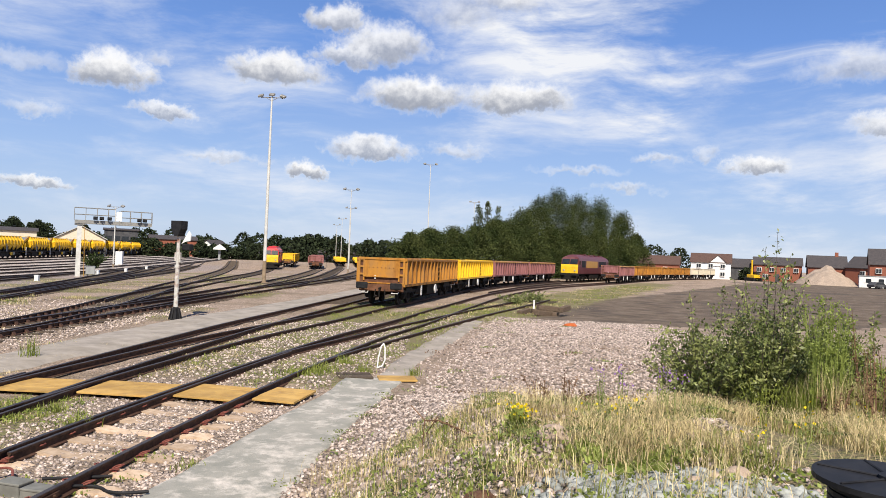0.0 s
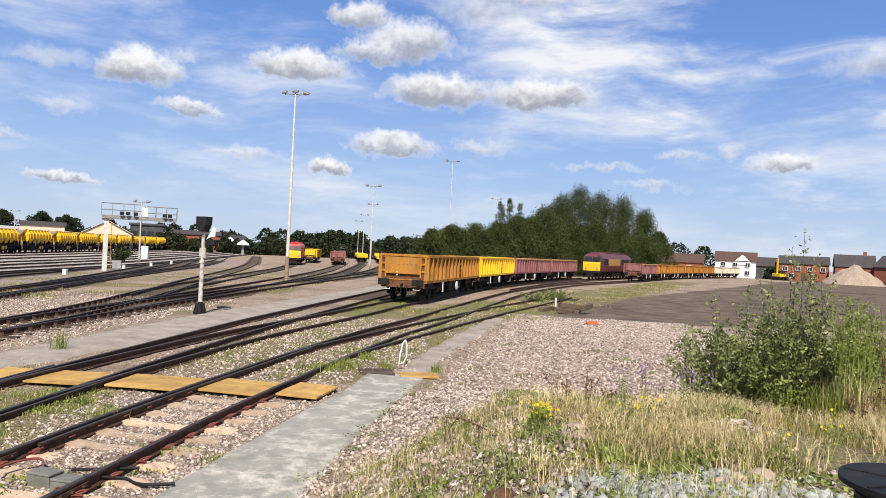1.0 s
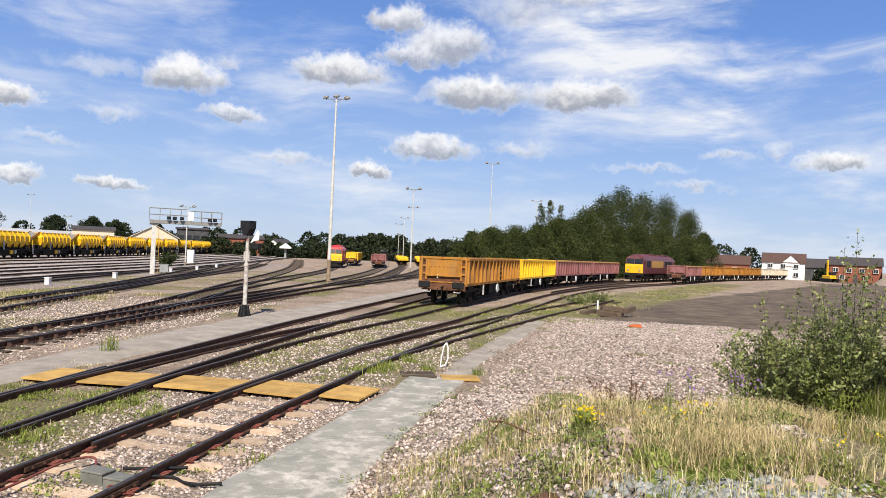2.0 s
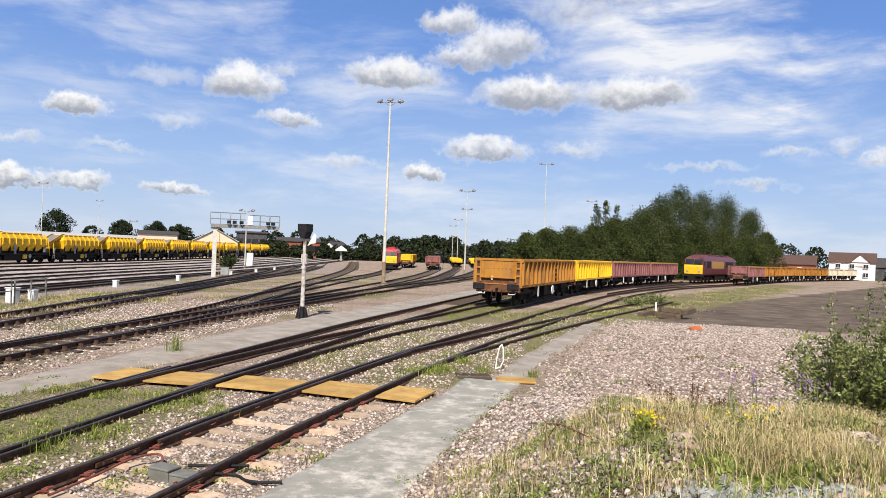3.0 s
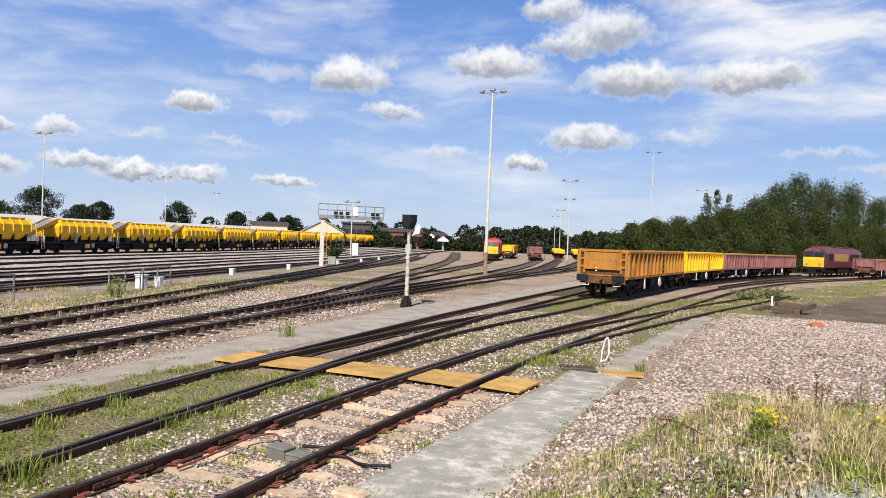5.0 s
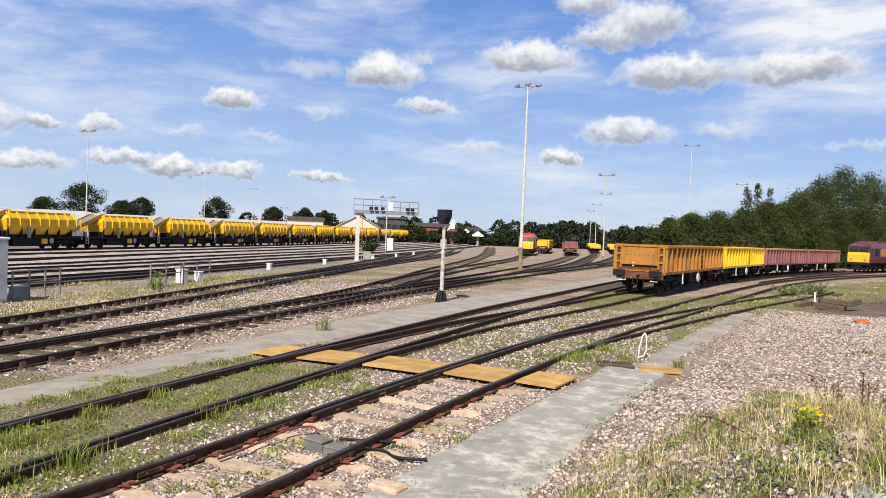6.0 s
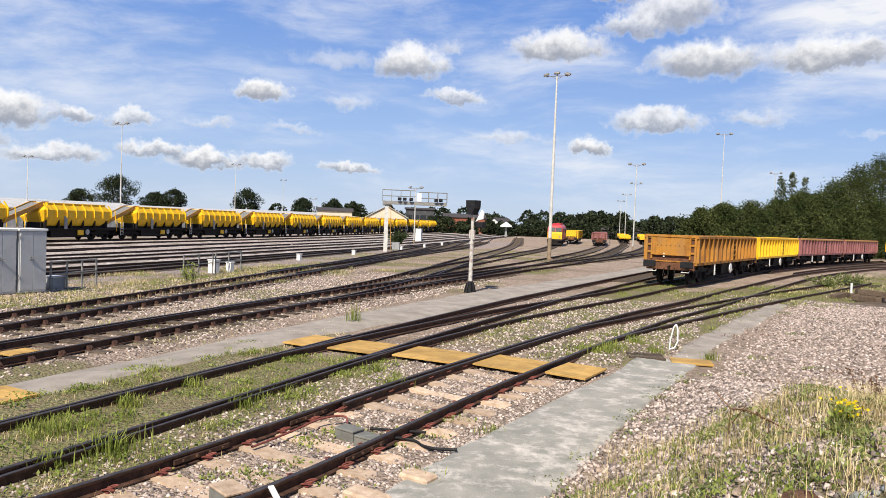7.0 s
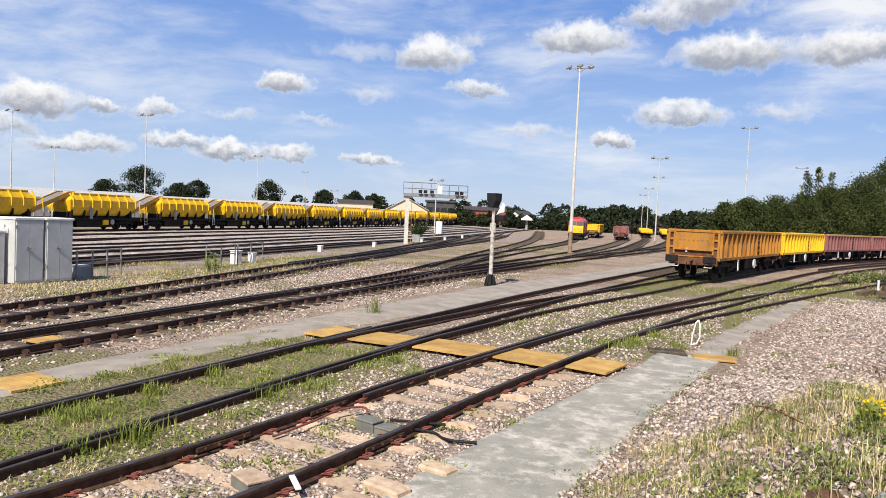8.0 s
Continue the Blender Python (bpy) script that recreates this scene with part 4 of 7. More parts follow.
TRAIN = TRACKS["second_branch"]
for s, c, lab in ((27.0, "orange", "rusty orange ribbed open wagon standing at the train's end"), (43.5, "yellow", "bright yellow ribbed open bogie wagon in a train"),
                  (60.0, "maroon", "faded maroon ribbed open wagon with pale rim"), (76.5, "maroon", "faded maroon ribbed open wagon with pale rim")):
    open_wagon(lab, M[c], on_line(TRAIN, s, 16.2), 16.2, 2.55, 16, rim=M["gold"] if c == "maroon" else None, panel=M["orangeside"] if c == "orange" else None)


def along(points, p):
    """How far along a line it passes nearest to a place."""
    rows = spline(points, 0.5)
    return 0.5 * min(range(len(rows)), key=lambda i: (rows[i][0] - p[0]) ** 2 + (rows[i][1] - p[1]) ** 2)


S2 = along(TRACKS["near"], (24.2, 103.7))
for k, (c, lab) in enumerate((("maroon", "faded maroon ribbed open wagon with pale rim"), ("orange", "orange ribbed open wagon in a far train"), ("orange", "orange ribbed open wagon in a far train"),
                              ("orange", "orange ribbed open wagon in a far train"), ("orange", "orange ribbed open wagon in a far train"), ("cream", "pale buff open wagon in a far train"), ("cream", "pale buff open wagon in a far train"))):
    open_wagon(lab, M[c], on_line(TRACKS["near"], S2 + 13.7 * k, 13.5), 13.5, 2.5, 12, rim=M["gold"] if c == "maroon" else None)


def diesel_loco(label, m, body, band, length=20.8):
    """A heavy freight diesel: cab at each end, ribbed body side, curved roof, two six-wheel bogies."""
    w = thing("diesel_locomotive", label, "locomotive", m=m)
    hw = 1.32

    def hood(z):      # outline across, with a curved roof
        return [(-hw, 1.15), (hw, 1.15), (hw, 3.0), (hw - 0.10, 3.35), (hw - 0.38, 3.65), (hw - 0.8, 3.82), (0, 3.88), (-hw + 0.8, 3.82), (-hw + 0.38, 3.65), (-hw + 0.10, 3.35), (-hw, 3.0)]
    bm = bmesh.new()
    prism(bm, hood(0), "y", 2.0, length - 2.0)
    part("body", bm, body, w)
    for end in (0, 1):
        def yy(v):
            return v if end == 0 else length - v
        bm = bmesh.new()
        rows = []
        for y, cut in ((0.55, 0.0), (2.0, 0.0)):
            rows.append([bm.verts.new((x * (0.96 if y < 1 else 1.0), yy(y + (0.55 * max(0, (z - 2.1)) / 1.7 if y < 1 else 0)), min(z, 3.55 if y < 1 else 9))) for x, z in hood(0)])
        n = len(rows[0])
        for i in range(n):
            bm.faces.new((rows[0][i], rows[0][(i + 1) % n], rows[1][(i + 1) % n], rows[1][i]))
        bm.faces.new(rows[0])
        bm.faces.new(rows[1])
        cab = part("cab", bm, body, w)
        bm = bmesh.new()
        e = 0.53
        prism(bm, [(yy(e), 1.2), (yy(e - 0.03), 1.2), (yy(e - 0.03), 2.1), (yy(e + 0.02), 2.45), (yy(e + 0.06), 2.45)], "x", -1.24, 1.24)
        part("front_panel", bm, M["yellow"], cab, "yellow warning panel")
        for s in (-1, 1):
            bm = bmesh.new()
            prism(bm, [(yy(0.62), 2.5), (yy(0.58), 2.5), (yy(0.83), 3.2), (yy(0.90), 3.2)], "x", s * 0.06, s * 1.12)
            part("windscreen", bm, M["glass"], cab, "dark windscreen pane")
            bm = bmesh.new()
            box(bm, s * (hw + 0.002), s * (hw + 0.02), yy(1.15), yy(1.75), 2.45, 3.0)
            part("side_window", bm, M["glass"], cab)
            bm = bmesh.new()
            rod(bm, (s * 0.8, yy(0.5), 1.6), (s * 0.8, yy(0.44), 1.6), 0.13, n=14)
            part("headlight", bm, M["grey"], cab)
            child("buffer", BUFFER, cab, pose(s * 0.87, yy(0.5), 1.05, 0, 0, 0 if end == 0 else 180))
        bm = bmesh.new()
        box(bm, -1.28, 1.28, yy(0.35), yy(1.2), 0.75, 1.2, 0.03)
        prism(bm, [(yy(0.4), 0.25), (yy(0.5), 0.25), (yy(0.6), 0.8), (yy(0.4), 0.8)], "x", -1.2, 1.2)
        part("buffer_beam", bm, M["black"], cab)
    bm = bmesh.new()
    for s in (-1, 1):
        box(bm, s * hw, s * (hw + 0.012), 5.0, 12.0, 2.0, 3.0)
    part("side_band", bm, band, w, "broad gold side band")
    for s in (-1, 1):
        for k in range(5):
            bm = bmesh.new()
            box(bm, s * hw, s * (hw + 0.03), 13.0 + k * 0.95, 13.8 + k * 0.95, 2.2, 3.0)
            part("grille", bm, M["blackbox"], w)
        bm = bmesh.new()
        box(bm, s * hw, s * (hw + 0.03), 2.4, 4.4, 2.1, 3.0)
        part("grille", bm, M["blackbox"], w)
    bm = bmesh.new()
    for y in (6.5, 9.5, 12.5, 15.5):
        box(bm, -0.7, 0.7, y, y + 1.8, 3.8, 3.95, 0.04)
    rod(bm, (0, 8.9, 3.8), (0, 8.9, 4.05), 0.18, n=10)
    part("roof_hatch", bm, body, w)
    bm = bmesh.new()
    box(bm, -1.2, 1.2, 1.5, length - 1.5, 0.95, 1.2)
    box(bm, -1.25, 1.25, 7.6, length - 7.6, 0.35, 1.0, 0.1)
    part("fuel_tank", bm, M["black"], w)
    for y in (4.0, length - 4.0):
        bogie(w, y, (-1.9, 0, 1.9), 1.06)
    return w


diesel_loco("dark maroon diesel locomotive with yellow front and gold band", on_line(TRACKS["loco_line"], along(TRACKS["loco_line"], (18.0, 102.6)), 20.8), M["locomaroon"], M["gold"])
diesel_loco("red diesel locomotive with a yellow front panel", pose(-29.0, 121.5, -0.6, 0, 0, 10.6), M["red"], M["red"])


def hopper_wagon(m, length=12.7):
    w = thing("hopper_wagon", "bright yellow ribbed ballast hopper wagon with inclined conveyor", "wagon", "yellow hopper wagons", m)
    a, b = 2.6, length - 0.6
    # hopper: leaning sides, bevelled top, ends sloping in
    bm = bmesh.new()
    ring = [(-1.0, 1.45), (1.0, 1.45), (1.38, 2.2), (1.38, 2.95), (0.95, 3.5), (-0.95, 3.5), (-1.38, 2.95), (-1.38, 2.2)]
    lo = [bm.verts.new((x, a + (0.5 if z < 2 else 0.15 if z < 3 else 1.0), z)) for x, z in ring]
    hi = [bm.verts.new((x, b - (1.6 if z < 2 else 0.5 if z < 2.5 else 0.2 if z < 3 else 0.9), z)) for x, z in ring]
    bm.faces.new(lo), bm.faces.new(hi)
    for i in range(8):
        bm.faces.new((lo[i], lo[(i + 1) % 8], hi[(i + 1) % 8], hi[i]))
    part("hopper", bm, M["yellow"], w)
    bm = bmesh.new()
    for s in (1,):
        prism(bm, [(0.9, 1.78), (0.98, 1.74), (1.52, 2.3), (1.52, 3.0), (1.02, 3.6), (0.95, 3.52), (1.37, 2.96), (1.37, 2.36)], "y", -0.05, 0.05)
    rib = mesh_of("rib", bm, M["yellow"])
    for k in range(8):
        y = a + 0.45 + (b - a - 0.9) * k / 7
        for s in (-1, 1):
            child("rib", rib, w, pose(0, y, 0, 0, 0, 0 if s > 0 else 180))
    bm = bmesh.new()
    box(bm, -1.0, 1.0, a + 0.9, b - 0.8, 3.48, 3.64, 0.03)
    part("hopper_rim", bm, M["yellow"], w)
    # conveyor climbing from the hopper over the next wagon
    bm = bmesh.new()
    prism(bm, [(-1.5, 1.5), (-1.5, 1.8), (a + 0.6, 3.6), (a + 1.1, 3.6), (a + 1.1, 3.35), (a + 0.7, 3.25)], "x", -0.62, 0.62)
    part("conveyor", bm, M["steel"], w, "dusty grey inclined conveyor")
    for s in (-1, 1):
        bm = bmesh.new()
        prism(bm, [(-1.6, 1.4), (-1.6, 1.9), (a + 0.6, 3.72), (a + 1.3, 3.74), (a + 1.3, 3.45), (a + 0.7, 3.4)], "x", s * 0.7 - 0.05, s * 0.7 + 0.05)
        part("conveyor_side", bm, M["gold"], w, "dirty yellow conveyor side beam")
        bm = bmesh.new()
        rod(bm, (s * 1.0, 0.9, 0.9), (s * 1.0, 0.9, 2.5), 0.05, n=6)
        rod(bm, (s * 1.0, 0.1, 0.9), (s * 0.7, 0.1, 3.1), 0.05, n=6)
        part("strut", bm, M["yellow"], w)
        bm = bmesh.new()
        box(bm, s * 1.38, s * 1.42, a + 2.6, a + 3.0, 1.15, 2.4)
        part("side_plate", bm, M["cladding"], w)
        bm = bmesh.new()
        for d in (0, 0.4):
            rod(bm, (s * 1.3, 0.3 + d, 0.5), (s * 1.3, 0.3 + d, 1.9), 0.025, n=6)
        for z in (0.6, 0.9, 1.2, 1.5):
            rod(bm, (s * 1.3, 0.3, z), (s * 1.3, 0.7, z), 0.02, n=6)
        part("ladder", bm, M["white"], w, "white ladder")
        bm = bmesh.new()
        box(bm, s * 1.2, s * 1.34, length * 0.56, length * 0.56 + 0.75, 0.55, 1.05, 0.02)
        part("control_box", bm, M["yellow"], w)
        bm = bmesh.new()
        rod(bm, (s * 1.3, length * 0.66, 0.85), (s * 1.36, length * 0.66, 0.85), 0.27, n=16)
        part("handwheel", bm, M["grey"], w, "pale brake handwheel")
    bm = bmesh.new()
    box(bm, -1.3, 1.3, 0.1, length - 0.2, 1.0, 1.25)
    box(bm, -1.15, 1.15, length * 0.3, length * 0.7, 0.32, 1.0)
    box(bm, -0.5, 0.5, 0.2, length - 0.4, 0.45, 1.0)
    for y in (3.0, 4.6, 6.2, 7.8, 9.4, 11.0):
        box(bm, -1.28, 1.28, y, y + 0.16, 1.2, 2.1)
    box(bm, -1.0, 1.0, 2.8, 11.6, 1.2, 1.75)
    part("underframe", bm, M["black"], w)
    for y in (2.2, length - 2.2):
        bogie(w, y)
    return w


first = hopper_wagon(on_line(HOPPERS, 19.6, 12.7) @ pose(0, 0, 0.12))
for k in range(1, 17):
    copy_thing(first, on_line(HOPPERS, 19.6 + 12.8 * k, 12.7) @ pose(0, 0, 0.12))
open_wagon("yellow box wagon at the end of the hopper train", M["yellow"], on_line(HOPPERS, 19.6 + 12.8 * 17, 12.7) @ pose(0, 0, 0.12), 12.7, 3.2, 10)


def flat_wagon(m, label, paint, length=13.0):
    w = thing("flat_wagon", label, "wagon", "far sidings wagons", m)
    bm = bmesh.new()
    box(bm, -1.3, 1.3, 0.4, length - 0.4, 1.0, 1.25)
    part("deck", bm, paint, w)
    for e in (0.4, length - 0.5):
        bm = bmesh.new()
        box(bm, -1.3, 1.3, e, e + 0.1, 1.0, 2.0, 0.02)
        part("end_board", bm, paint, w)
    for s in (-1, 1):
        bm = bmesh.new()
        box(bm, s * 1.3 - 0.04, s * 1.3 + 0.04, 0.4, length - 0.4, 1.0, 1.55)
        part("side_board", bm, paint, w)
    for y in (2.2, length - 2.2):
        bogie(w, y)
    return w


for x, y, a in ((-23.4, 133, 9.5), (-25.7, 147, 9.5), (-28.0, 161, 10)):
    open_wagon("brown rusty open wagon on a far siding", M["maroon"], pose(x, y, -0.6, 0, 0, a), 13.4, 2.5, 10)
for x, y, a, c in ((-31.2, 145, 9, "yellow"), (-33.6, 159, 9, "yellow")):
    open_wagon("yellow wagon standing behind the red locomotive", M[c], pose(x, y, -0.6, 0, 0, a), 13.4, 2.7, 10)
for k in range(7):
    flat_wagon(pose(-25.5 - 2.3 * k, 181 + 14 * k, -0.6, 0, 0, 9.3), "low yellow flat wagon on a far siding", M["yellow"])
    flat_wagon(pose(-20.0 - 1.9 * k, 176 + 14 * k, -0.6, 0, 0, 7.7), "low yellow flat wagon on a far siding", M["yellow"])

# ---------------------------------------------------------------- masts, signals and lineside equipment
def lamp_mast(x, y, top, r=0.11, heads=3, brown=1.9, label="tall galvanised floodlight mast with three lamps"):
    z0 = terrain(x, y)
    w = thing("lamp_mast", label, "mast", "floodlight masts", pose(x, y, z0))
    h = top - z0
    bm = bmesh.new()
    rod(bm, (0, 0, brown), (0, 0, h * 0.66), r, r * 0.8, n=12)
    rod(bm, (0, 0, h * 0.66), (0, 0, h), r * 0.72, r * 0.45, n=12)
    part("shaft", bm, M["mast"], w)
    bm = bmesh.new()
    rod(bm, (0, 0, -0.3), (0, 0, brown), r * 1.2, r * 1.1, n=12)
    rod(bm, (0, 0, 0), (0, 0, 0.08), r * 2.4, n=12)
    part("base", bm, M["mastfoot"], w, "brown lower section")
    bm = bmesh.new()
    rod(bm, (-0.95, 0, h - 0.05), (0.95, 0, h - 0.05), 0.035, n=6)
    rod(bm, (-0.5, 0, h - 0.05), (0, 0, h - 0.35), 0.025, n=6)
    rod(bm, (0.5, 0, h - 0.05), (0, 0, h - 0.35), 0.025, n=6)
    part("crossarm", bm, M["steel"], w)
    for k, (dx, dz) in enumerate(((-0.95, 0.08), (0.95, 0.08), (0, 0.2))[:heads]):
        bm = bmesh.new()
        box(bm, -0.24, 0.24, -0.22, 0.22, -0.08, 0.1, 0.03)
        rod(bm, (0, 0, -0.22), (0, 0, -0.06), 0.04, n=6)
        o = part("floodlight", bm, M["steel"], w)
        o.matrix_basis = pose(dx, 0, h + dz, 25, 18 * (-1 if dx < 0 else 1 if dx else 0), 0)
    return w


lamp_mast(-15.3, 62.0, 15.9, 0.15)
for x, y, z in ((-19.3, 148.7, 12.0), (-13.6, 104.1, 11.9), (-26.6, 188.1, 11.6), (-33.8, 227.5, 11.4), (-2.6, 118, 17.8), (6.6, 160, 15.2)):
    lamp_mast(x, y, z, 0.09, 2, 0.6, "slender grey lamp mast far down the yard")
for x, y, z in ((-83.5, 79.5, 15.2), (-89.5, 63.0, 13.5), (-118.7, 91.9, 11.6), (-105.6, 133.3, 13.9), (-137.0, 197.1, 14.3), (-107.5, 168.7, 7.7), (-45.7, 100.1, 7.8)):
    lamp_mast(x, y, z, 0.10, 2, 0.6, "slender grey lamp mast behind the yellow wagons")


def signal_post(x, y):
    z0 = terrain(x, y)
    w = thing("signal_post", "peeling white signal post with black head and sheath base", "signal", m=pose(x, y, z0, 0, 0, -22))
    bm = bmesh.new()
    rod(bm, (0, 0, 0.3), (0, 0, 2.15), 0.085, n=14)
    rod(bm, (0, 0, 2.1), (0, 0, 3.35), 0.07, n=14)
    rod(bm, (0, 0, 2.05), (0, 0, 2.17), 0.11, n=14)
    part("post", bm, M["post"], w)
    bm = bmesh.new()
    rod(bm, (0, 0, -0.1), (0, 0, 0.5), 0.17, 0.105, n=12)
    for k in range(8):
        a = k * math.pi / 4
        rod(bm, (0.13 * math.cos(a), 0.13 * math.sin(a), 0.45), (0.24 * math.cos(a), 0.24 * math.sin(a), -0.02), 0.035, n=5)
    part("base_sheath", bm, M["blackbox"], w, "black fluted base")
    bm = bmesh.new()
    prism(bm, [(-0.25, 3.58), (-0.22, 3.56), (-0.1, 3.3), (0.1, 3.3), (0.22, 3.56), (0.25, 3.58), (0.26, 3.9), (-0.26, 3.9)], "y", -0.18, 0.18)
    part("signal_head", bm, M["blackbox"], w)
    bm = bmesh.new()
    prism(bm, [(0.1, 3.0), (0.32, 3.1), (0.52, 3.12), (0.55, 3.38), (0.44, 3.52), (0.3, 3.3)], "y", 0.05, 0.09)
    part("bracket_plate", bm, M["white"], w, "white bracket plate")
    bm = bmesh.new()
    box(bm, 0.12, 0.5, 0.02, 0.3, 2.75, 3.0, 0.03)
    part("lower_lamp", bm, M["blackbox"], w)
    bm = bmesh.new()
    box(bm, -0.14, -0.06, -0.05, 0.05, 2.3, 2.65, 0.01)
    box(bm, 0.07, 0.13, -0.05, 0.05, 2.25, 2.65, 0.01)
    part("junction_box", bm, M["post"], w)
    return w


signal_post(-10.44, 28.43)


def gantry(x, y):
    z0 = terrain(x, y)
    w = thing("signal_gantry", "grey cantilever signal gantry with handrails and signals", "gantry", m=pose(x, y, z0, 0, 0, 27))
    h = 5.15
    bm = bmesh.new()
    prism(bm, [(-0.22, 0), (0.22, 0), (0.2, h), (-0.2, h)], "y", -0.3, 0.3)
    part("column", bm, M["mast"], w, "pale grey box column")
    bm = bmesh.new()
    box(bm, -0.45, 0.45, -0.4, 0.4, h - 0.15, h + 0.35, 0.03)
    for yv in (-0.4, 0.4):
        box(bm, -0.4, 6.5, yv - 0.06, yv + 0.06, h, h + 0.32)
    for k in range(8):
        box(bm, 0.4 + 0.8 * k, 0.48 + 0.8 * k, -0.4, 0.4, h + 0.1, h + 0.25)
    part("beam", bm, M["steel"], w)
    bm = bmesh.new()
    box(bm, -0.4, 6.5, -0.38, 0.38, h + 0.33, h + 0.36)
    part("walkway", bm, M["steel"], w)
    for yv in (-0.42, 0.42):
        bm = bmesh.new()
        for z in (0.9, 1.55):
            rod(bm, (-0.5, yv, h + z), (3.1, yv, h + z), 0.03, n=6)
            rod(bm, (3.6, yv, h + z - 0.12), (6.5, yv, h + z - 0.12), 0.03, n=6)
        for k in range(8):
            xx = -0.5 + 1.0 * k
            rod(bm, (xx, yv, h + 0.3), (xx, yv, h + (1.55 if xx < 3.3 else 1.43)), 0.03, n=6)
        part("handrail", bm, M["steel"], w)
    for xx in (1.35, 1.9, 2.6, 5.3, 5.8):
        bm = bmesh.new()
        box(bm, xx - 0.2, xx + 0.2, -0.75, -0.45, h + 0.42, h + 0.75, 0.03)
        rod(bm, (xx - 0.1, -0.75, h + 0.58), (xx - 0.1, -0.95, h + 0.58), 0.08, n=8)
        part("signal_lamp", bm, M["blackbox"], w)
    bm = bmesh.new()
    box(bm, 3.2, 3.7, -0.5, -0.44, h + 0.4, h + 1.3)
    part("blank_panel", bm, M["white"], w)
    bm = bmesh.new()
    for s in (-0.2, 0.2):
        rod(bm, (0.55 + s * 0, s, 0), (0.45, s, h), 0.025, n=6)
    for k in range(16):
        rod(bm, (0.55 - 0.006 * k, -0.2, 0.3 + 0.32 * k), (0.55 - 0.006 * k, 0.2, 0.3 + 0.32 * k), 0.015, n=5)
    part("ladder", bm, M["gold"], w, "yellowed ladder")
    return w


gantry(-35.4, 70.0)


def steel_cabinet(m, label, wide=1.2, deep=0.85, high=2.05):
    """Doors on the +x face."""
    w = thing("equipment_cabinet", label, "cabinet", "lineside cabinets", m)
    bm = bmesh.new()
    box(bm, -deep, 0, 0, wide, -0.12, high - 0.08, 0.01)
    part("body", bm, M["cabinet"], w)
    bm = bmesh.new()
    box(bm, -deep - 0.03, 0.05, -0.03, wide + 0.03, high - 0.08, high, 0.015)
    part("roof", bm, M["white"], w, "white roof cap")
    bm = bmesh.new()
    box(bm, -deep + 0.05, -0.05, 0.05, wide - 0.05, -0.35, -0.12)
    part("plinth", bm, M["path_dusty"], w)
    for a, b in ((0.04, wide / 2 - 0.005), (wide / 2 + 0.005, wide - 0.04)):
        bm = bmesh.new()
        box(bm, 0.003, 0.035, a, b, -0.04, high - 0.12, 0.006)
        d = part("door", bm, M["cabinet"], w)
    bm = bmesh.new()
    box(bm, 0.036, 0.06, wide / 2 - 0.14, wide / 2 - 0.05, 0.98, 1.1, 0.01)
    rod(bm, (0.05, wide / 2 - 0.1, 1.04), (0.09, wide / 2 + 0.03, 1.04), 0.018, n=6)
    part("handle", bm, M["steel"], w, "steel handle")
    bm = bmesh.new()
    for z in (0.35, 1.7):
        for a in (0.03, wide - 0.03):
            rod(bm, (0.03, a, z), (0.03, a, z + 0.1), 0.02, n=6)
    part("hinge", bm, M["steel"], w)
    return w


CAB = pose(-22.35, 15.75, terrain(-22.4, 16.5) + 0.16, 0, 0, -3)
steel_cabinet(CAB, "pale grey steel lineside cabinet with double doors", 1.0)
steel_cabinet(CAB @ pose(0.04, 1.05, 0), "pale grey steel lineside cabinet standing beside another", 1.0)
steel_cabinet(CAB @ pose(-0.35, -1.0, 0), "lower off-white lineside cabinet at the row's end", 0.9, 0.7, 1.62)


def box_unit(name, x, y, sx, sy, sz, material, label, turn=0, cap=None, legs=False, on=None):
    z = terrain(x, y) if on is None else on
    w = thing(name, label, name.split("_")[-1], m=pose(x, y, z, 0, 0, turn))
    b0 = 0.25 if legs else -0.05
    bm = bmesh.new()
    box(bm, -sx / 2, sx / 2, -sy / 2, sy / 2, b0, sz, 0.015)
    part("body", bm, material, w)
    bm = bmesh.new()
    box(bm, -sx / 2 - 0.03, sx / 2 + 0.03, -sy / 2 - 0.03, sy / 2 + 0.03, sz, sz + 0.05, 0.01)
    part("lid", bm, cap or material, w)
    if legs:
        for a in (-1, 1):
            bm = bmesh.new()
            box(bm, a * sx * 0.3 - 0.04, a * sx * 0.3 + 0.04, -0.05, 0.05, -0.1, b0)
            part("leg", bm, M["steel"], w)
    return w


box_unit("trough_box", -23.2, 18.95, 0.5, 0.55, 0.42, M["cladding"], "grey low trackside box beside the cabinets", 0, M["cabinet"])
box_unit("point_heater_box", -24.5, 29.2, 0.42, 0.4, 0.62, M["white"], "white trackside control box behind a rail fence", 0)
box_unit("point_heater_box", -24.2, 30.1, 0.3, 0.3, 0.5, M["white"], "white trackside control box behind a rail fence", 0)
box_unit("location_box", -33.9, 69.5, 0.8, 0.5, 1.0, M["cladding"], "grey trackside box on legs beside a gantry", 20, legs=True)
box_unit("white_box", -50.5, 112.6, 1.0, 0.8, 2.2, M["white"], "white trackside hut beside the running lines", 10)
for x, y in ((-32.0, 57.0), (-36.3, 76.0), (-38.6, 88.0), (-41.0, 100.0), (-29.2, 44.0)):
    box_unit("marker_box", x, y, 0.3, 0.28, 0.42, M["white"], "small white trackside box between the rails", 0)


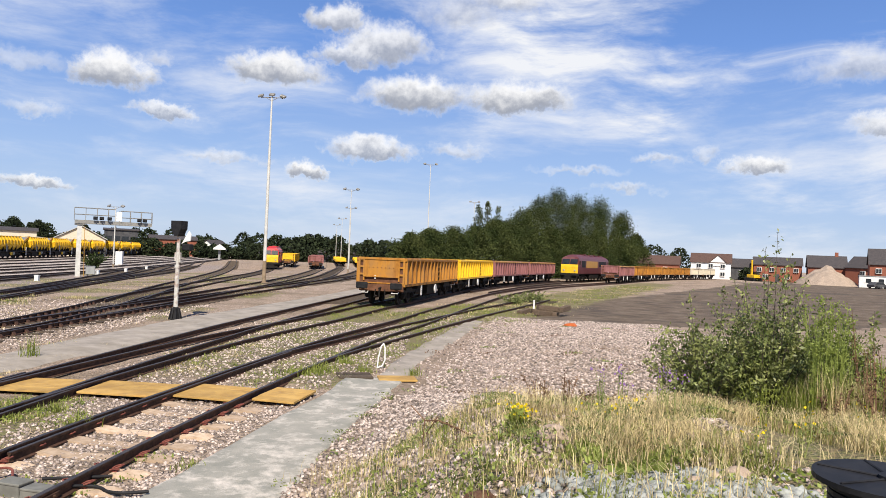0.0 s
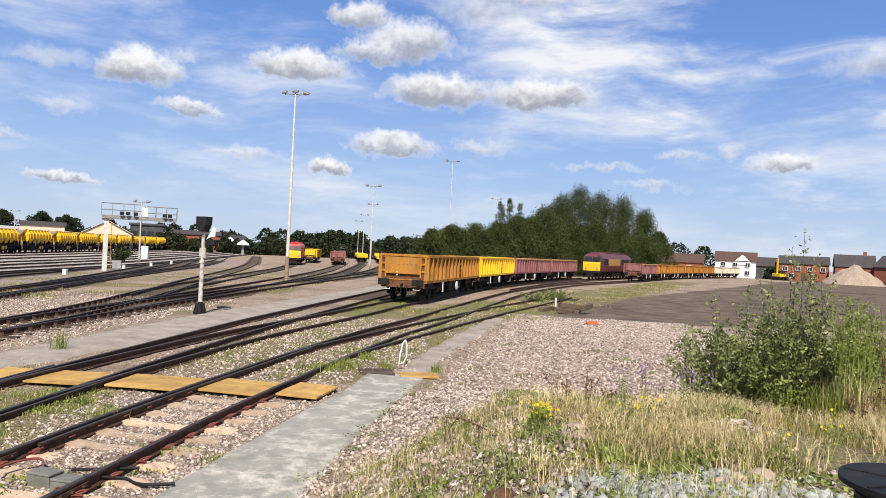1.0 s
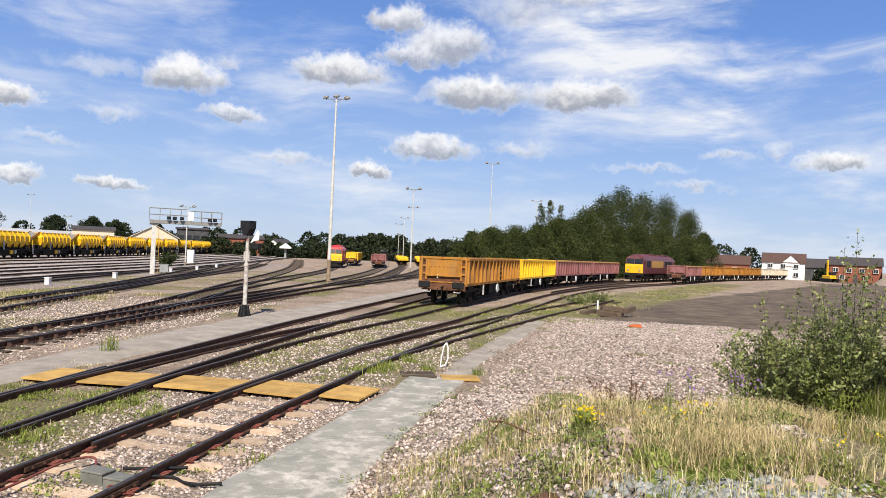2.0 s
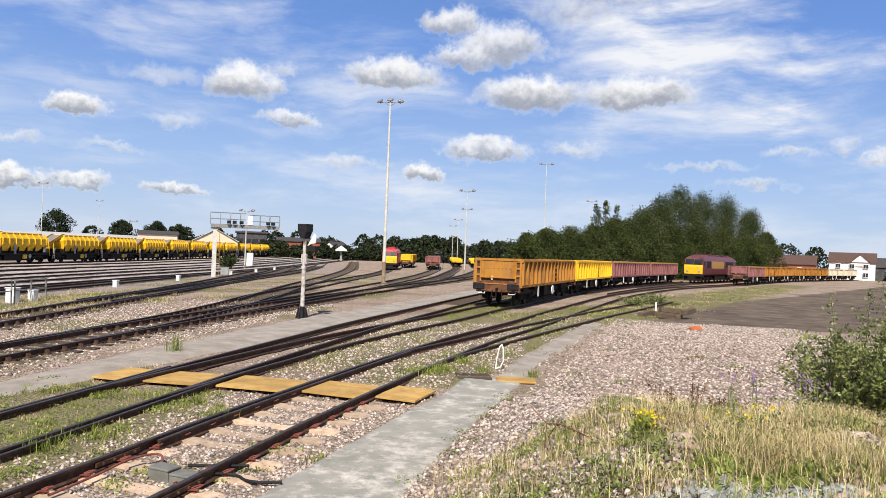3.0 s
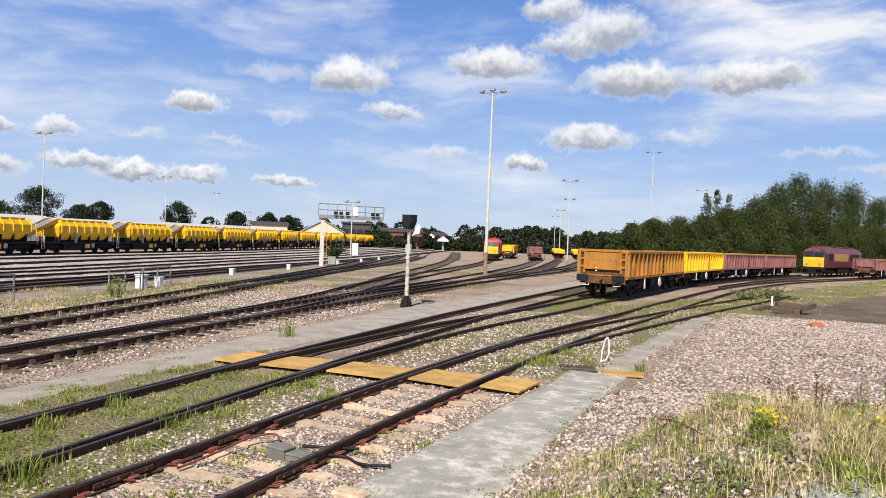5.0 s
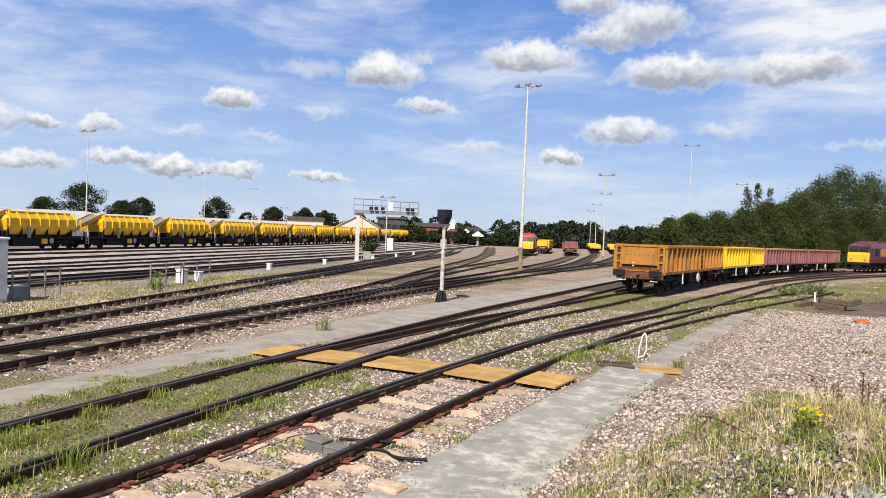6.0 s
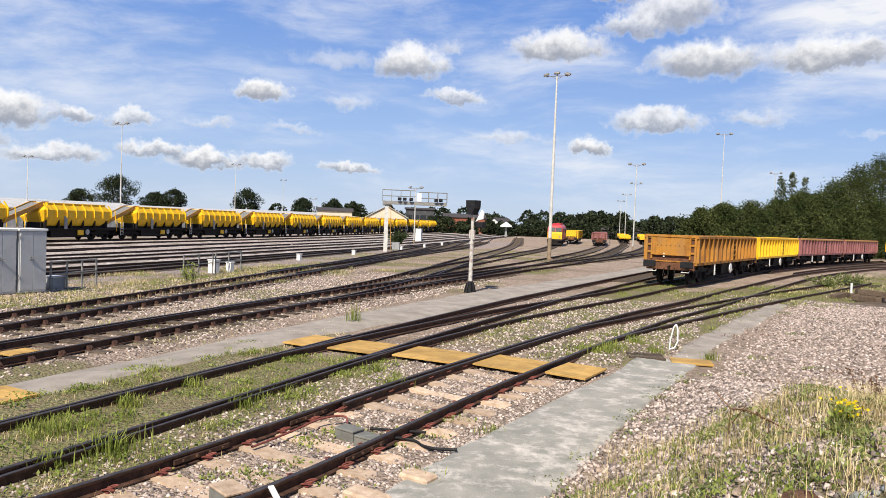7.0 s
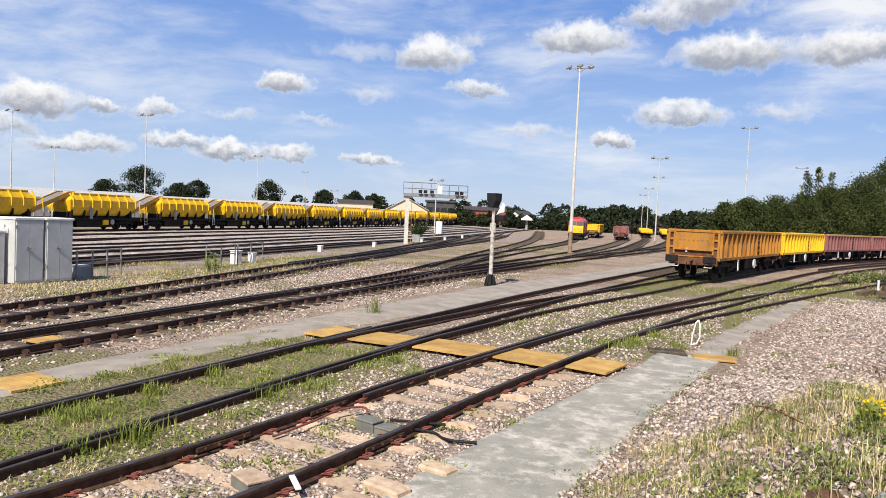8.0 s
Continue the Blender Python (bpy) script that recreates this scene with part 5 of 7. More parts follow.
def rail_fence(p, q, posts, high=1.05):
    p, q = Vector(p), Vector(q)
    w = thing("rail_fence", "weathered grey tubular steel post-and-rail fence", "fence", "lineside fences", pose(p.x, p.y, terrain(p.x, p.y)))
    for k in range(posts):
        d = (q - p) * k / (posts - 1)
        dz = terrain(p.x + d.x, p.y + d.y) - terrain(p.x, p.y)
        bm = bmesh.new()
        rod(bm, (d.x, d.y, dz - 0.15), (d.x, d.y, dz + high), 0.035, n=8)
        part("post", bm, M["steel"], w)
    for z in (high - 0.04, high * 0.55):
        bm = bmesh.new()
        d = q - p
        rod(bm, (0, 0, z), (d.x, d.y, terrain(q.x, q.y) - terrain(p.x, p.y) + z), 0.026, n=8)
        part("rail", bm, M["steel"], w)
    return w


rail_fence((-22.6, 18.3), (-23.3, 20.9), 4)
rail_fence((-23.2, 25.6), (-23.9, 28.4), 3)
rail_fence((-23.9, 28.6), (-24.7, 31.6), 3)

# crossing boards, each lying across the rails on packers
def crossing_board(x0, x1, y0, y1, z, turn, label="worn yellow-ochre crossing board laid level with the rails", tilt=0.0):
    w = thing("crossing_board", label, "board", "crossing boards", pose((x0 + x1) / 2, (y0 + y1) / 2, z, 0, tilt, turn))
    sx, sy = (x1 - x0) / 2, (y1 - y0) / 2
    n = 4
    for k in range(n):      # planks, slightly uneven
        bm = bmesh.new()
        a, b = -sy + 2 * sy * k / n, -sy + 2 * sy * (k + 1) / n - 0.003
        box(bm, -sx + RNG.uniform(-0.012, 0.012), sx + RNG.uniform(-0.012, 0.012), a, b, -0.04, RNG.uniform(-0.002, 0.002), 0.004)
        part("plank", bm, M["board"], w)
    bm = bmesh.new()
    for s in (-0.8, 0.8):
        box(bm, s * sx - 0.05, s * sx + 0.05, -sy + 0.05, sy - 0.05, -0.2, -0.046)
    part("packer", bm, M["timber"], w)
    return w


for x0, x1, t_ in ((-9.45, -8.72, 0.8), (-8.38, -7.08, -0.6), (-6.72, -5.14, 0.4), (-4.98, -3.62, 0.5), (-3.38, -2.55, 1.0)):
    crossing_board(x0, x1, 13.5, 14.75, -0.07, -3 if x0 < -5 else -9, tilt=t_)
crossing_board(-10.75, -9.85, 6.9, 7.75, -0.08, -6)
crossing_board(-13.0, -12.55, 9.3, 9.9, -0.03, -2)
bm = bmesh.new()
box(bm, -0.45, 0.45, -0.3, 0.3, -0.02, 0.03, 0.01)
solid("threshold_board", bm, M["board"], "tan wooden board set at the path's end", "board", m=pose(-0.95, 16.95, terrain(-0.95, 16.95) + 0.03, 0, 0, 10))

# white loop handle and the grille beside it
bm = bmesh.new()
pts = [(-0.10, 0, -0.02), (-0.08, 0, 0.26), (-0.02, 0, 0.56), (0.04, 0, 0.64), (0.08, 0, 0.52), (0.09, 0, 0.22), (0.02, 0, 0.06), (-0.09, 0, 0.02)]
for p, q in zip(pts, pts[1:]):
    rod(bm, p, q, 0.018, n=7)
solid("wire_loop", bm, M["white"], "white-painted bent steel loop standing beside the rail", "loop", m=pose(-1.45, 18.4, terrain(-1.45, 18.4), 0, 0, 0))
w = thing("drain_grating", "dark rusty timber and grating over a drain beside the rail", "grating", m=pose(-1.95, 16.9, terrain(-1.95, 16.9), 0, 0, 15))
for k in range(5):
    bm = bmesh.new()
    box(bm, -0.4, 0.4, -0.35 + 0.15 * k, -0.25 + 0.15 * k, -0.05, 0.045, 0.01)
    part("plank", bm, M["timber"], w)

# electrical boxes and cables in the four-foot
def lead_box(x, y, turn, s=1.0, lid=None, sink=0.0):
    w = thing("cable_box", "small grey electrical box lying between the rails", "box", "track electrical boxes", pose(x, y, -0.18 - sink, 0, 0, turn))
    bm = bmesh.new()
    prism(bm, [(-0.2 * s, 0), (0.2 * s, 0), (0.18 * s, 0.17), (-0.18 * s, 0.17)], "y", -0.12 * s, 0.12 * s)
    part("casing", bm, M["boxgrey"], w)
    bm = bmesh.new()
    box(bm, -0.19 * s, 0.19 * s, -0.13 * s, 0.13 * s, 0.17, 0.2, 0.008)
    part("lid", bm, lid or M["boxgrey"], w)
    return w


lead_box(-4.83, 8.35, -15, 0.9, None, 0.06)
lead_box(-4.42, 8.14, -12, 0.9, None, 0.05)
lead_box(-4.85, 5.9, -25, 1.05, M["concrete"], 0.06)


def cable(points, r, material, label):
    cu = bpy.data.curves.new("cable", "CURVE")
    cu.dimensions, cu.bevel_depth, cu.bevel_resolution = "3D", r, 2
    sp = cu.splines.new("NURBS")
    sp.points.add(len(points) - 1)
    sp.use_endpoint_u, sp.order_u = True, 3
    for p, c in zip(sp.points, points):
        p.co = (*c, 1)
    cu.materials.append(material)
    return tagged(new("cable", cu), label, "cable", "track cables")


cable([(-5.55, 7.2, -0.1), (-5.45, 7.9, -0.08), (-5.4, 8.5, -0.03), (-5.2, 8.9, -0.05), (-5.05, 8.7, -0.1), (-4.95, 8.45, -0.1)], 0.016, M["clip"], "brown cable looping from the rail to a box")
cable([(-4.3, 8.3, -0.08), (-4.0, 8.6, -0.12), (-3.7, 8.3, -0.15), (-3.3, 8.4, -0.12)], 0.02, M["blackbox"], "black cable running under the rail")
cable([(-4.6, 8.5, -0.06), (-4.2, 8.75, -0.1), (-3.95, 8.9, -0.12)], 0.02, M["blackbox"], "black cable beside the rail")

# fishplates on the near rails
for y, s in ((6.6, -1), (8.6, -1), (7.8, 1)):
    row = min(spline(TRACKS["near"], 0.1), key=lambda r: abs(r[1] - y))
    bm = bmesh.new()
    box(bm, 0.0, 0.03, -0.42, 0.42, -0.115, -0.05, 0.008)
    for k in range(4):
        rod(bm, (0.03, -0.3 + 0.2 * k, -0.08), (0.06, -0.3 + 0.2 * k, -0.08), 0.018, n=6)
    solid("fishplate", bm, M["rail"], "dark steel fishplate bolted to the rail", "fishplate", "fishplates", at_line(row, s * GAUGE + 0.012))

# plank, concrete blocks beside the near rail
bm = bmesh.new()
box(bm, -0.03, 0.03, -0.14, 0.14, -0.012, 0.012, 0.004)
solid("plank_offcut", bm, M["white"], "white-painted wooden offcut leaning on the rail", "plank", m=pose(-4.3, 5.9, -0.01, 8, 0, 50))
for x, y, a, l in ((-3.95, 6.55, -14, 0.5), (-4.05, 6.1, -10, 0.46), (-3.72, 7.35, -12, 0.4)):
    bm = bmesh.new()
    box(bm, -l / 2, l / 2, -0.13, 0.13, -0.1, 0.12, 0.025)
    solid("concrete_block", bm, M["concrete"], "tan concrete block lying beside the rail", "block", "concrete blocks", pose(x + 0.35, y, terrain(x + 0.35, y) - 0.035, 0, 0, a))

# pile of old sleepers and a white peg, a red scrap
w0 = (5.4, 38.9)
for k, (dx, dy, dz, a) in enumerate(((-0.9, 0.0, 0.0, 62), (0.1, -0.3, 0.0, 48), (0.9, 0.4, 0.0, 75), (0.4, 0.2, 0.27, 25), (1.3, 0.1, 0.27, 60), (0.2, 0.9, 0.0, 20))):
    bm = bmesh.new()
    box(bm, -0.65, 0.65, -0.14, 0.14, 0, 0.26, 0.02)
    solid("old_sleeper", bm, M["oldwood"], "weathered brown wooden sleeper in a loose pile", "sleeper", "piled sleepers", pose(w0[0] + dx, w0[1] + dy, terrain(w0[0] + dx, w0[1] + dy) + dz - (0.0 if dz else 0.03), 0, 5 if k % 2 else -4, a))
bm = bmesh.new()
rod(bm, (0, 0, -0.1), (0, 0, 0.62), 0.05, n=8)
rod(bm, (0, 0, 0.62), (0, 0, 0.68), 0.06, n=8)
solid("marker_peg", bm, M["white"], "short white marker peg beside the old sleepers", "peg", m=pose(5.2, 40.2, terrain(5.2, 40.2)))
bm = bmesh.new()
bmesh.ops.create_icosphere(bm, subdivisions=2, radius=0.3)
for v in bm.verts:
    v.co = Vector((v.co.x * 1.1, v.co.y * 0.7, abs(v.co.z) * 0.5)) * (1 + 0.35 * noise.noise(v.co * 5))
solid("rusty_scrap", bm, mat("orange rust scrap", [(0.35, 0.08, 0.02), (0.50, 0.14, 0.05)], 9, 0.9, bump=0.4), "small orange-red lump of rusty scrap on gravel", "scrap", m=pose(5.85, 32.2, terrain(5.85, 32.2)))

# cable drum standing on the bank
w = thing("cable_drum", "black plastic cable drum standing upright on gravel", "drum", m=pose(2.53, 3.98, terrain(2.6, 3.95), 0, 0, 20))
DZ = 1.63 - terrain(2.6, 3.95)
for z, n_ in ((0.0, "flange"), (DZ - 0.03, "flange")):
    bm = bmesh.new()
    rod(bm, (0, 0, z), (0, 0, z + 0.03), 0.4, n=40)
    disc = part(n_, bm, M["blackbox"], w)
    for k in range(6):
        a = k * math.pi / 3
        bm = bmesh.new()
        rod(bm, (0, 0, z + 0.032), (0.38 * math.cos(a), 0.38 * math.sin(a), z + 0.032), 0.008, n=5)
        part("rib", bm, M["blackbox"], disc)
bm = bmesh.new()
rod(bm, (0, 0, 0.04), (0, 0, DZ - 0.04), 0.3, n=32)
for k in range(12):
    z = 0.06 + (DZ - 0.12) * k / 11
    rod(bm, (0, 0, z - 0.014), (0, 0, z + 0.014), 0.318, n=32)
part("barrel", bm, M["blackbox"], w)
bm = bmesh.new()
rod(bm, (0, 0, DZ - 0.02), (0, 0, DZ + 0.02), 0.07, n=16)
part("hub", bm, M["blackbox"], w)

# ---------------------------------------------------------------- plants
NP = np.random.default_rng(11)


def leaves(name, centres, size, material, parent=None, up=0.3, slim=0.55, label="", category="", kind="", mats=None):
    """Small pointed leaves (two triangles each, folded) at the places given."""
    c = np.asarray(centres, float)
    n = len(c)
    d = NP.normal(size=(n, 3))
    d[:, 2] += up
    d /= np.linalg.norm(d, axis=1)[:, None]
    e = np.cross(d, NP.normal(size=(n, 3)))
    e /= np.linalg.norm(e, axis=1)[:, None]
    f = np.cross(d, e)
    s = (size * NP.uniform(0.6, 1.3, n))[:, None]
    v = np.stack([c - d * s * 0.5, c + e * s * slim * 0.5 + f * s * 0.1, c + d * s * 0.5, c - e * s * slim * 0.5 + f * s * 0.1], 1).reshape(-1, 3)
    me = bpy.data.meshes.new(name)
    me.vertices.add(4 * n)
    me.vertices.foreach_set("co", v.ravel())
    me.loops.add(4 * n)
    me.loops.foreach_set("vertex_index", np.arange(4 * n))
    me.polygons.add(n)
    me.polygons.foreach_set("loop_start", np.arange(0, 4 * n, 4))
    me.polygons.foreach_set("loop_total", np.full(n, 4))
    me.update(calc_edges=True)
    me.materials.append(material)
    ob = new(name, me)
    ob.parent = parent
    return tagged(ob, label, category, kind=kind)


def blades(name, base, high, material, lean=0.25, wide=0.006, parent=None, label="", category="", kind=""):
    """Grass blades: tapering ribbons of two joints that bend over."""
    b = np.asarray(base, float)
    n = len(b)
    h = (np.asarray(high) * NP.uniform(0.5, 1.25, n))[:, None]
    a = NP.uniform(0, 2 * np.pi, n)
    out = np.stack([np.cos(a), np.sin(a), 0 * a], 1)
    side = np.stack([-np.sin(a), np.cos(a), 0 * a], 1) * wide
    l = (lean * NP.uniform(0.1, 1.6, n))[:, None]
    up = np.array([0, 0, 1.0])
    p0, p1, p2 = b, b + up * h * 0.55 + out * h * l * 0.3, b + up * h * (1 - 0.25 * l) + out * h * l
    v = np.stack([p0 - side, p0 + side, p1 + side * 0.8, p1 - side * 0.8, p2], 1).reshape(-1, 3)
    k = np.arange(n) * 5
    me = bpy.data.meshes.new(name)
    me.vertices.add(5 * n)
    me.vertices.foreach_set("co", v.ravel())
    idx = np.stack([k, k + 1, k + 2, k + 3, k + 3, k + 2, k + 4], 1).ravel()
    me.loops.add(7 * n)
    me.loops.foreach_set("vertex_index", idx)
    me.polygons.add(2 * n)
    st = np.stack([np.arange(n) * 7, np.arange(n) * 7 + 4], 1).ravel()
    me.polygons.foreach_set("loop_start", st)
    me.polygons.foreach_set("loop_total", np.tile([4, 3], n))
    me.update(calc_edges=True)
    me.materials.append(material)
    ob = new(name, me)
    ob.parent = parent
    return tagged(ob, label, category, kind=kind)


def stones(name, xy, size, material, label, sink=0.3):
    """Angular stones: twisted, uneven octahedra with cut corners, one joined heap."""
    n = len(xy)
    base = np.array([(1, 0, 0), (0.2, 1, 0.1), (-1, 0.15, 0), (0, -1, -0.1), (0.25, 0.1, 0.8), (-0.3, -0.2, 0.7), (0, 0, -0.7)], float)
    tri = np.array([(0, 1, 4), (1, 2, 5), (1, 5, 4), (2, 3, 5), (3, 0, 4), (3, 4, 5), (1, 0, 6), (2, 1, 6), (3, 2, 6), (0, 3, 6)])
    v = base[None] * NP.uniform(0.65, 1.25, (n, 7, 3))
    a, t = NP.uniform(0, 2 * np.pi, n), NP.uniform(-0.5, 0.5, n)
    ca, sa, ct, st = np.cos(a)[:, None], np.sin(a)[:, None], np.cos(t)[:, None], np.sin(t)[:, None]
    y, z = v[:, :, 1] * ct - v[:, :, 2] * st, v[:, :, 1] * st + v[:, :, 2] * ct
    x = v[:, :, 0]
    v = np.stack([x * ca - y * sa, x * sa + y * ca, z * 0.8], -1)
    s = np.asarray(size) * NP.uniform(0.55, 1.35, n)
    z0 = np.array([terrain(px, py) for px, py in xy])
    v = v * s[:, None, None] + np.stack([xy[:, 0], xy[:, 1], z0 + s * sink], -1)[:, None, :]
    me = bpy.data.meshes.new(name)
    me.vertices.add(7 * n)
    me.vertices.foreach_set("co", v.reshape(-1))
    me.loops.add(30 * n)
    me.loops.foreach_set("vertex_index", (tri[None] + 7 * np.arange(n)[:, None, None]).reshape(-1))
    me.polygons.add(10 * n)
    me.polygons.foreach_set("loop_start", np.arange(0, 30 * n, 3))
    me.polygons.foreach_set("loop_total", np.full(10 * n, 3))
    me.update(calc_edges=True)
    me.materials.append(material)
    return tagged(new(name, me), label, "stones", kind="stuff")


def scatter(n, x0, x1, y0, y1, keep=None):
    p = np.stack([NP.uniform(x0, x1, n), NP.uniform(y0, y1, n)], 1)
    if keep is not None:
        k = np.array([keep(x, y) for x, y in p])
        p = p[NP.uniform(0, 1, n) < k]
    return p


def lift(p, z=0.0):
    return np.array([(x, y, terrain(x, y) + z) for x, y in p])


def tufts(n, per, spread, x0, x1, y0, y1, keep=None):
    """Places in clumps."""
    c = scatter(n, x0, x1, y0, y1, keep)
    p = np.repeat(c, per, 0) + NP.normal(size=(len(c) * per, 2)) * spread
    return p


def off_path(x, y):
    """Nothing grows or lies on the trodden path."""
    left = np.interp(y, [1, 4, 8.5, 11.6, 14.4, 17], [-4.0, -3.62, -3.34, -2.97, -2.5, -2.2])
    right = np.interp(y, [1, 7, 8.3, 11.8, 16.6, 19.5, 33], [-1.95, -1.9, -1.74, -1.37, -0.75, -0.5, 2.0])
    return 0.0 if left < x < right and y < 17 else 1.0


NEARTEST = [near_line(TRACKS[k]) for k in ("near", "second")]


def off_sleepers(x, y):
    """Stones keep off the sleepers of the near track, and off the rails."""
    d = [abs(f(x, y)) for f in NEARTEST]
    for v in d:
        if abs(v - GAUGE) < 0.09:
            return 0.0
    return off_path(x, y)


# stones
def four_foot(x, y):
    return off_sleepers(x, y) * (0.25 if x < -6.3 else 1.0)


stones("ballast_stones", scatter(15000, -7.0, -2.2, 3.5, 13.2, four_foot), 0.032, M["stone"], "loose pinkish-grey ballast stones round the rails", 0.0)
stones("ballast_stones", scatter(9000, -7.5, -1.0, 13, 30, four_foot), 0.042, M["stone"], "loose pinkish-grey ballast stones round the rails", 0.1)
stones("bank_stones", scatter(16000, -2.05, 3.2, 4.0, 15, lambda x, y: (0.12 if x < np.interp(y, [1, 7, 8.3, 11.8, 16.6], [-1.95, -1.9, -1.74, -1.37, -0.75]) - 0.12 else 1.0) * (1.0 if x < 0.9 + 0.12 * (y - 5) else 0.4)), 0.038, M["stone"], "loose pale pinkish stones on the bank", 0.2)
stones("bank_stones", scatter(42000, -0.6, 11, 14, 36, lambda x, y: off_path(x, y) * (1.0 if x > 0.16 * (y - 16) - 0.4 else 0.2)), 0.04, M["stone"], "loose pale pinkish stones on the bank", 0.1)
stones("far_ballast", scatter(26000, -23, -11.2, 5, 36, lambda x, y: 0.9 if wobble(x, y, 0.25, 61) > -0.15 else 0.25), 0.045, M["stone"], "loose grey-pink ballast stones round the rails", 0.1)
stones("crushed_stone", scatter(3800, 0.5, 3.2, 4.3, 6.4, lambda x, y: 1 - smooth(0.4, 1.0, math.hypot((x - 1.85) / 1.25, (y - 5.35) / 0.85))), 0.05, M["slatestone"], "heap of angular grey-green crushed stones", 0.35)
stones("rubble", scatter(60, -1.9, 2.5, 4.2, 9.5, off_path), 0.085, M["rock"], "larger pale stones strewn over the bank", 0.3)


def boulder(x, y, r, material, label, sink=0.35):
    bm = bmesh.new()
    bmesh.ops.create_icosphere(bm, subdivisions=3, radius=r)
    for v in bm.verts:
        v.co = Vector((v.co.x * 1.25, v.co.y, v.co.z * 0.8)) * (1 + 0.35 * noise.noise(v.co * (2.2 / r) * 0.5) + 0.08 * noise.noise(v.co * 9 / r * 0.3))
    return solid("boulder", bm, material, label, "rock", m=pose(x, y, terrain(x, y) + r * sink, 0, 0, x * 50))


boulder(1.12, 6.7, 0.16, M["rock"], "rough pale tan rock lying in grass")
boulder(0.42, 5.6, 0.16, M["earth"], "rough bare brown earth showing in grass", -0.45)
boulder(-1.35, 6.1, 0.07, M["rock"], "small pale rock at the path edge")
boulder(2.45, 5.85, 0.09, M["rock"], "smooth pale rock on the grey stones")

# grass between the tracks, in tufts
G = lambda x, y: green_share(x, y) * (0.0 if min(abs(f(x, y) - GAUGE) for f in NEARTEST) < 0.07 else 1.0)
blades("track_grass", lift(tufts(260, 46, 0.08, -10.2, -5.6, 2.5, 13.2, lambda x, y: G(x, y) * (1.0 if wobble(x, y, 1.1, 31) > 0.0 else 0.12)), -0.02), 0.13, M["grass"], 0.7, 0.005, label="green tufts of grass growing between the rails", category="grass", kind="stuff")
blades("track_grass", lift(tufts(1000, 34, 0.16, -9.0, 4.0, 14.5, 42, G), -0.02), 0.11, M["grass"], 0.9, 0.007, label="green tufts of grass growing between the rails", category="grass", kind="stuff")
blades("track_turf", lift(tufts(900, 30, 0.13, -10.4, -5.6, 2.5, 14, lambda x, y: G(x, y) * max(0.05, min(1.0, 0.4 + 2.0 * wobble(x, y, 0.9, 77)))), -0.02), 0.07, M["grass"], 1.0, 0.004, label="short bright turf spreading between the rails", category="grass", kind="stuff")
blades("dry_track_grass", lift(tufts(380, 34, 0.13, -10.5, -5.2, 2.5, 30, G), -0.02), 0.10, M["straw"], 0.8, 0.004, label="dry straw-coloured grass beside the rails", category="grass", kind="stuff")
blades("verge_grass", lift(tufts(1500, 30, 0.35, -3, 45, 32, 100, G), -0.02), 0.15, M["grass"], 0.9, 0.014, label="rough green grass along the siding", category="grass", kind="stuff")
blades("verge_grass", lift(tufts(1100, 30, 0.4, -3, 45, 32, 100, G), -0.02), 0.14, M["straw"], 0.9, 0.013, label="dry rough grass along the siding", category="grass", kind="stuff")
blades("verge_grass", lift(tufts(420, 40, 0.25, -27, -18.5, 10, 38, lambda x, y: 0.15 + G(x, y)), -0.02), 0.2, M["straw"], 0.8, 0.006, label="dry rough grass beside the cabinets", category="grass", kind="stuff")
blades("verge_grass", lift(tufts(420, 40, 0.2, -27, -18.5, 10, 38, lambda x, y: 0.15 + G(x, y)), -0.02), 0.15, M["grass"], 0.8, 0.007, label="green rough grass beside the cabinets", category="grass", kind="stuff")
leaves("track_weeds", lift(tufts(170, 40, 0.13, -10.2, -5.4, 3, 13.2, G), 0.05), 0.05, M["herb"], None, 1.2, 0.6, "low leafy green weeds between the rails", "weeds", "stuff")
leaves("track_weeds", lift(tufts(40, 40, 0.12, -5.6, -3.6, 4.5, 10, lambda x, y: 0.6), 0.04), 0.05, M["herb"], None, 1.2, 0.6, "low leafy green weeds between the rails", "weeds", "stuff")
# taller clumps right by the rails
for x, y, k, h in ((-5.55, 11.2, 110, 0.30), (-8.35, 8.0, 130, 0.22), (-8.1, 6.6, 190, 0.24), (-6.9, 6.3, 190, 0.27), (-8.4, 9.4, 90, 0.2), (-6.9, 8.8, 120, 0.2), (-6.6, 9.6, 140, 0.2), (-7.1, 5.6, 120, 0.24), (-6.4, 12.2, 90, 0.2), (-2.75, 17.4, 160, 0.26), (-3.0, 16.9, 160, 0.24), (-2.4, 18.6, 130, 0.26), (-3.4, 16.6, 140, 0.22), (-1.75, 17.6, 90, 0.24), (-3.35, 7.5, 40, 0.14), (-3.3, 9.6, 40, 0.16), (-9.9, 17.5, 60, 0.6), (-0.55, 17.6, 80, 0.3)):
    p = np.array([(x, y)]) + NP.normal(size=(k, 2)) * (0.11 if k < 140 else 0.2)
    blades("grass_tuft", lift(p, -0.02), h, M["grass"], 0.55, 0.007, label="bright green tuft of long grass beside a rail", category="grass")

# the bank: dry grass with green among it
def straw_zone(x, y):
    v = smooth(0.1, 1.6, x - 0.12 * (y - 5) + 0.5 * wobble(x, y, 0.9, 2)) * (1 - smooth(8.3, 10.5, y - 0.1 * x)) * smooth(5.75, 6.5, y + 0.1 * wobble(x, y, 1.5))
    return v * max(0.0, min(1.0, 0.38 + 2.6 * wobble(x, y, 0.75, 7)))


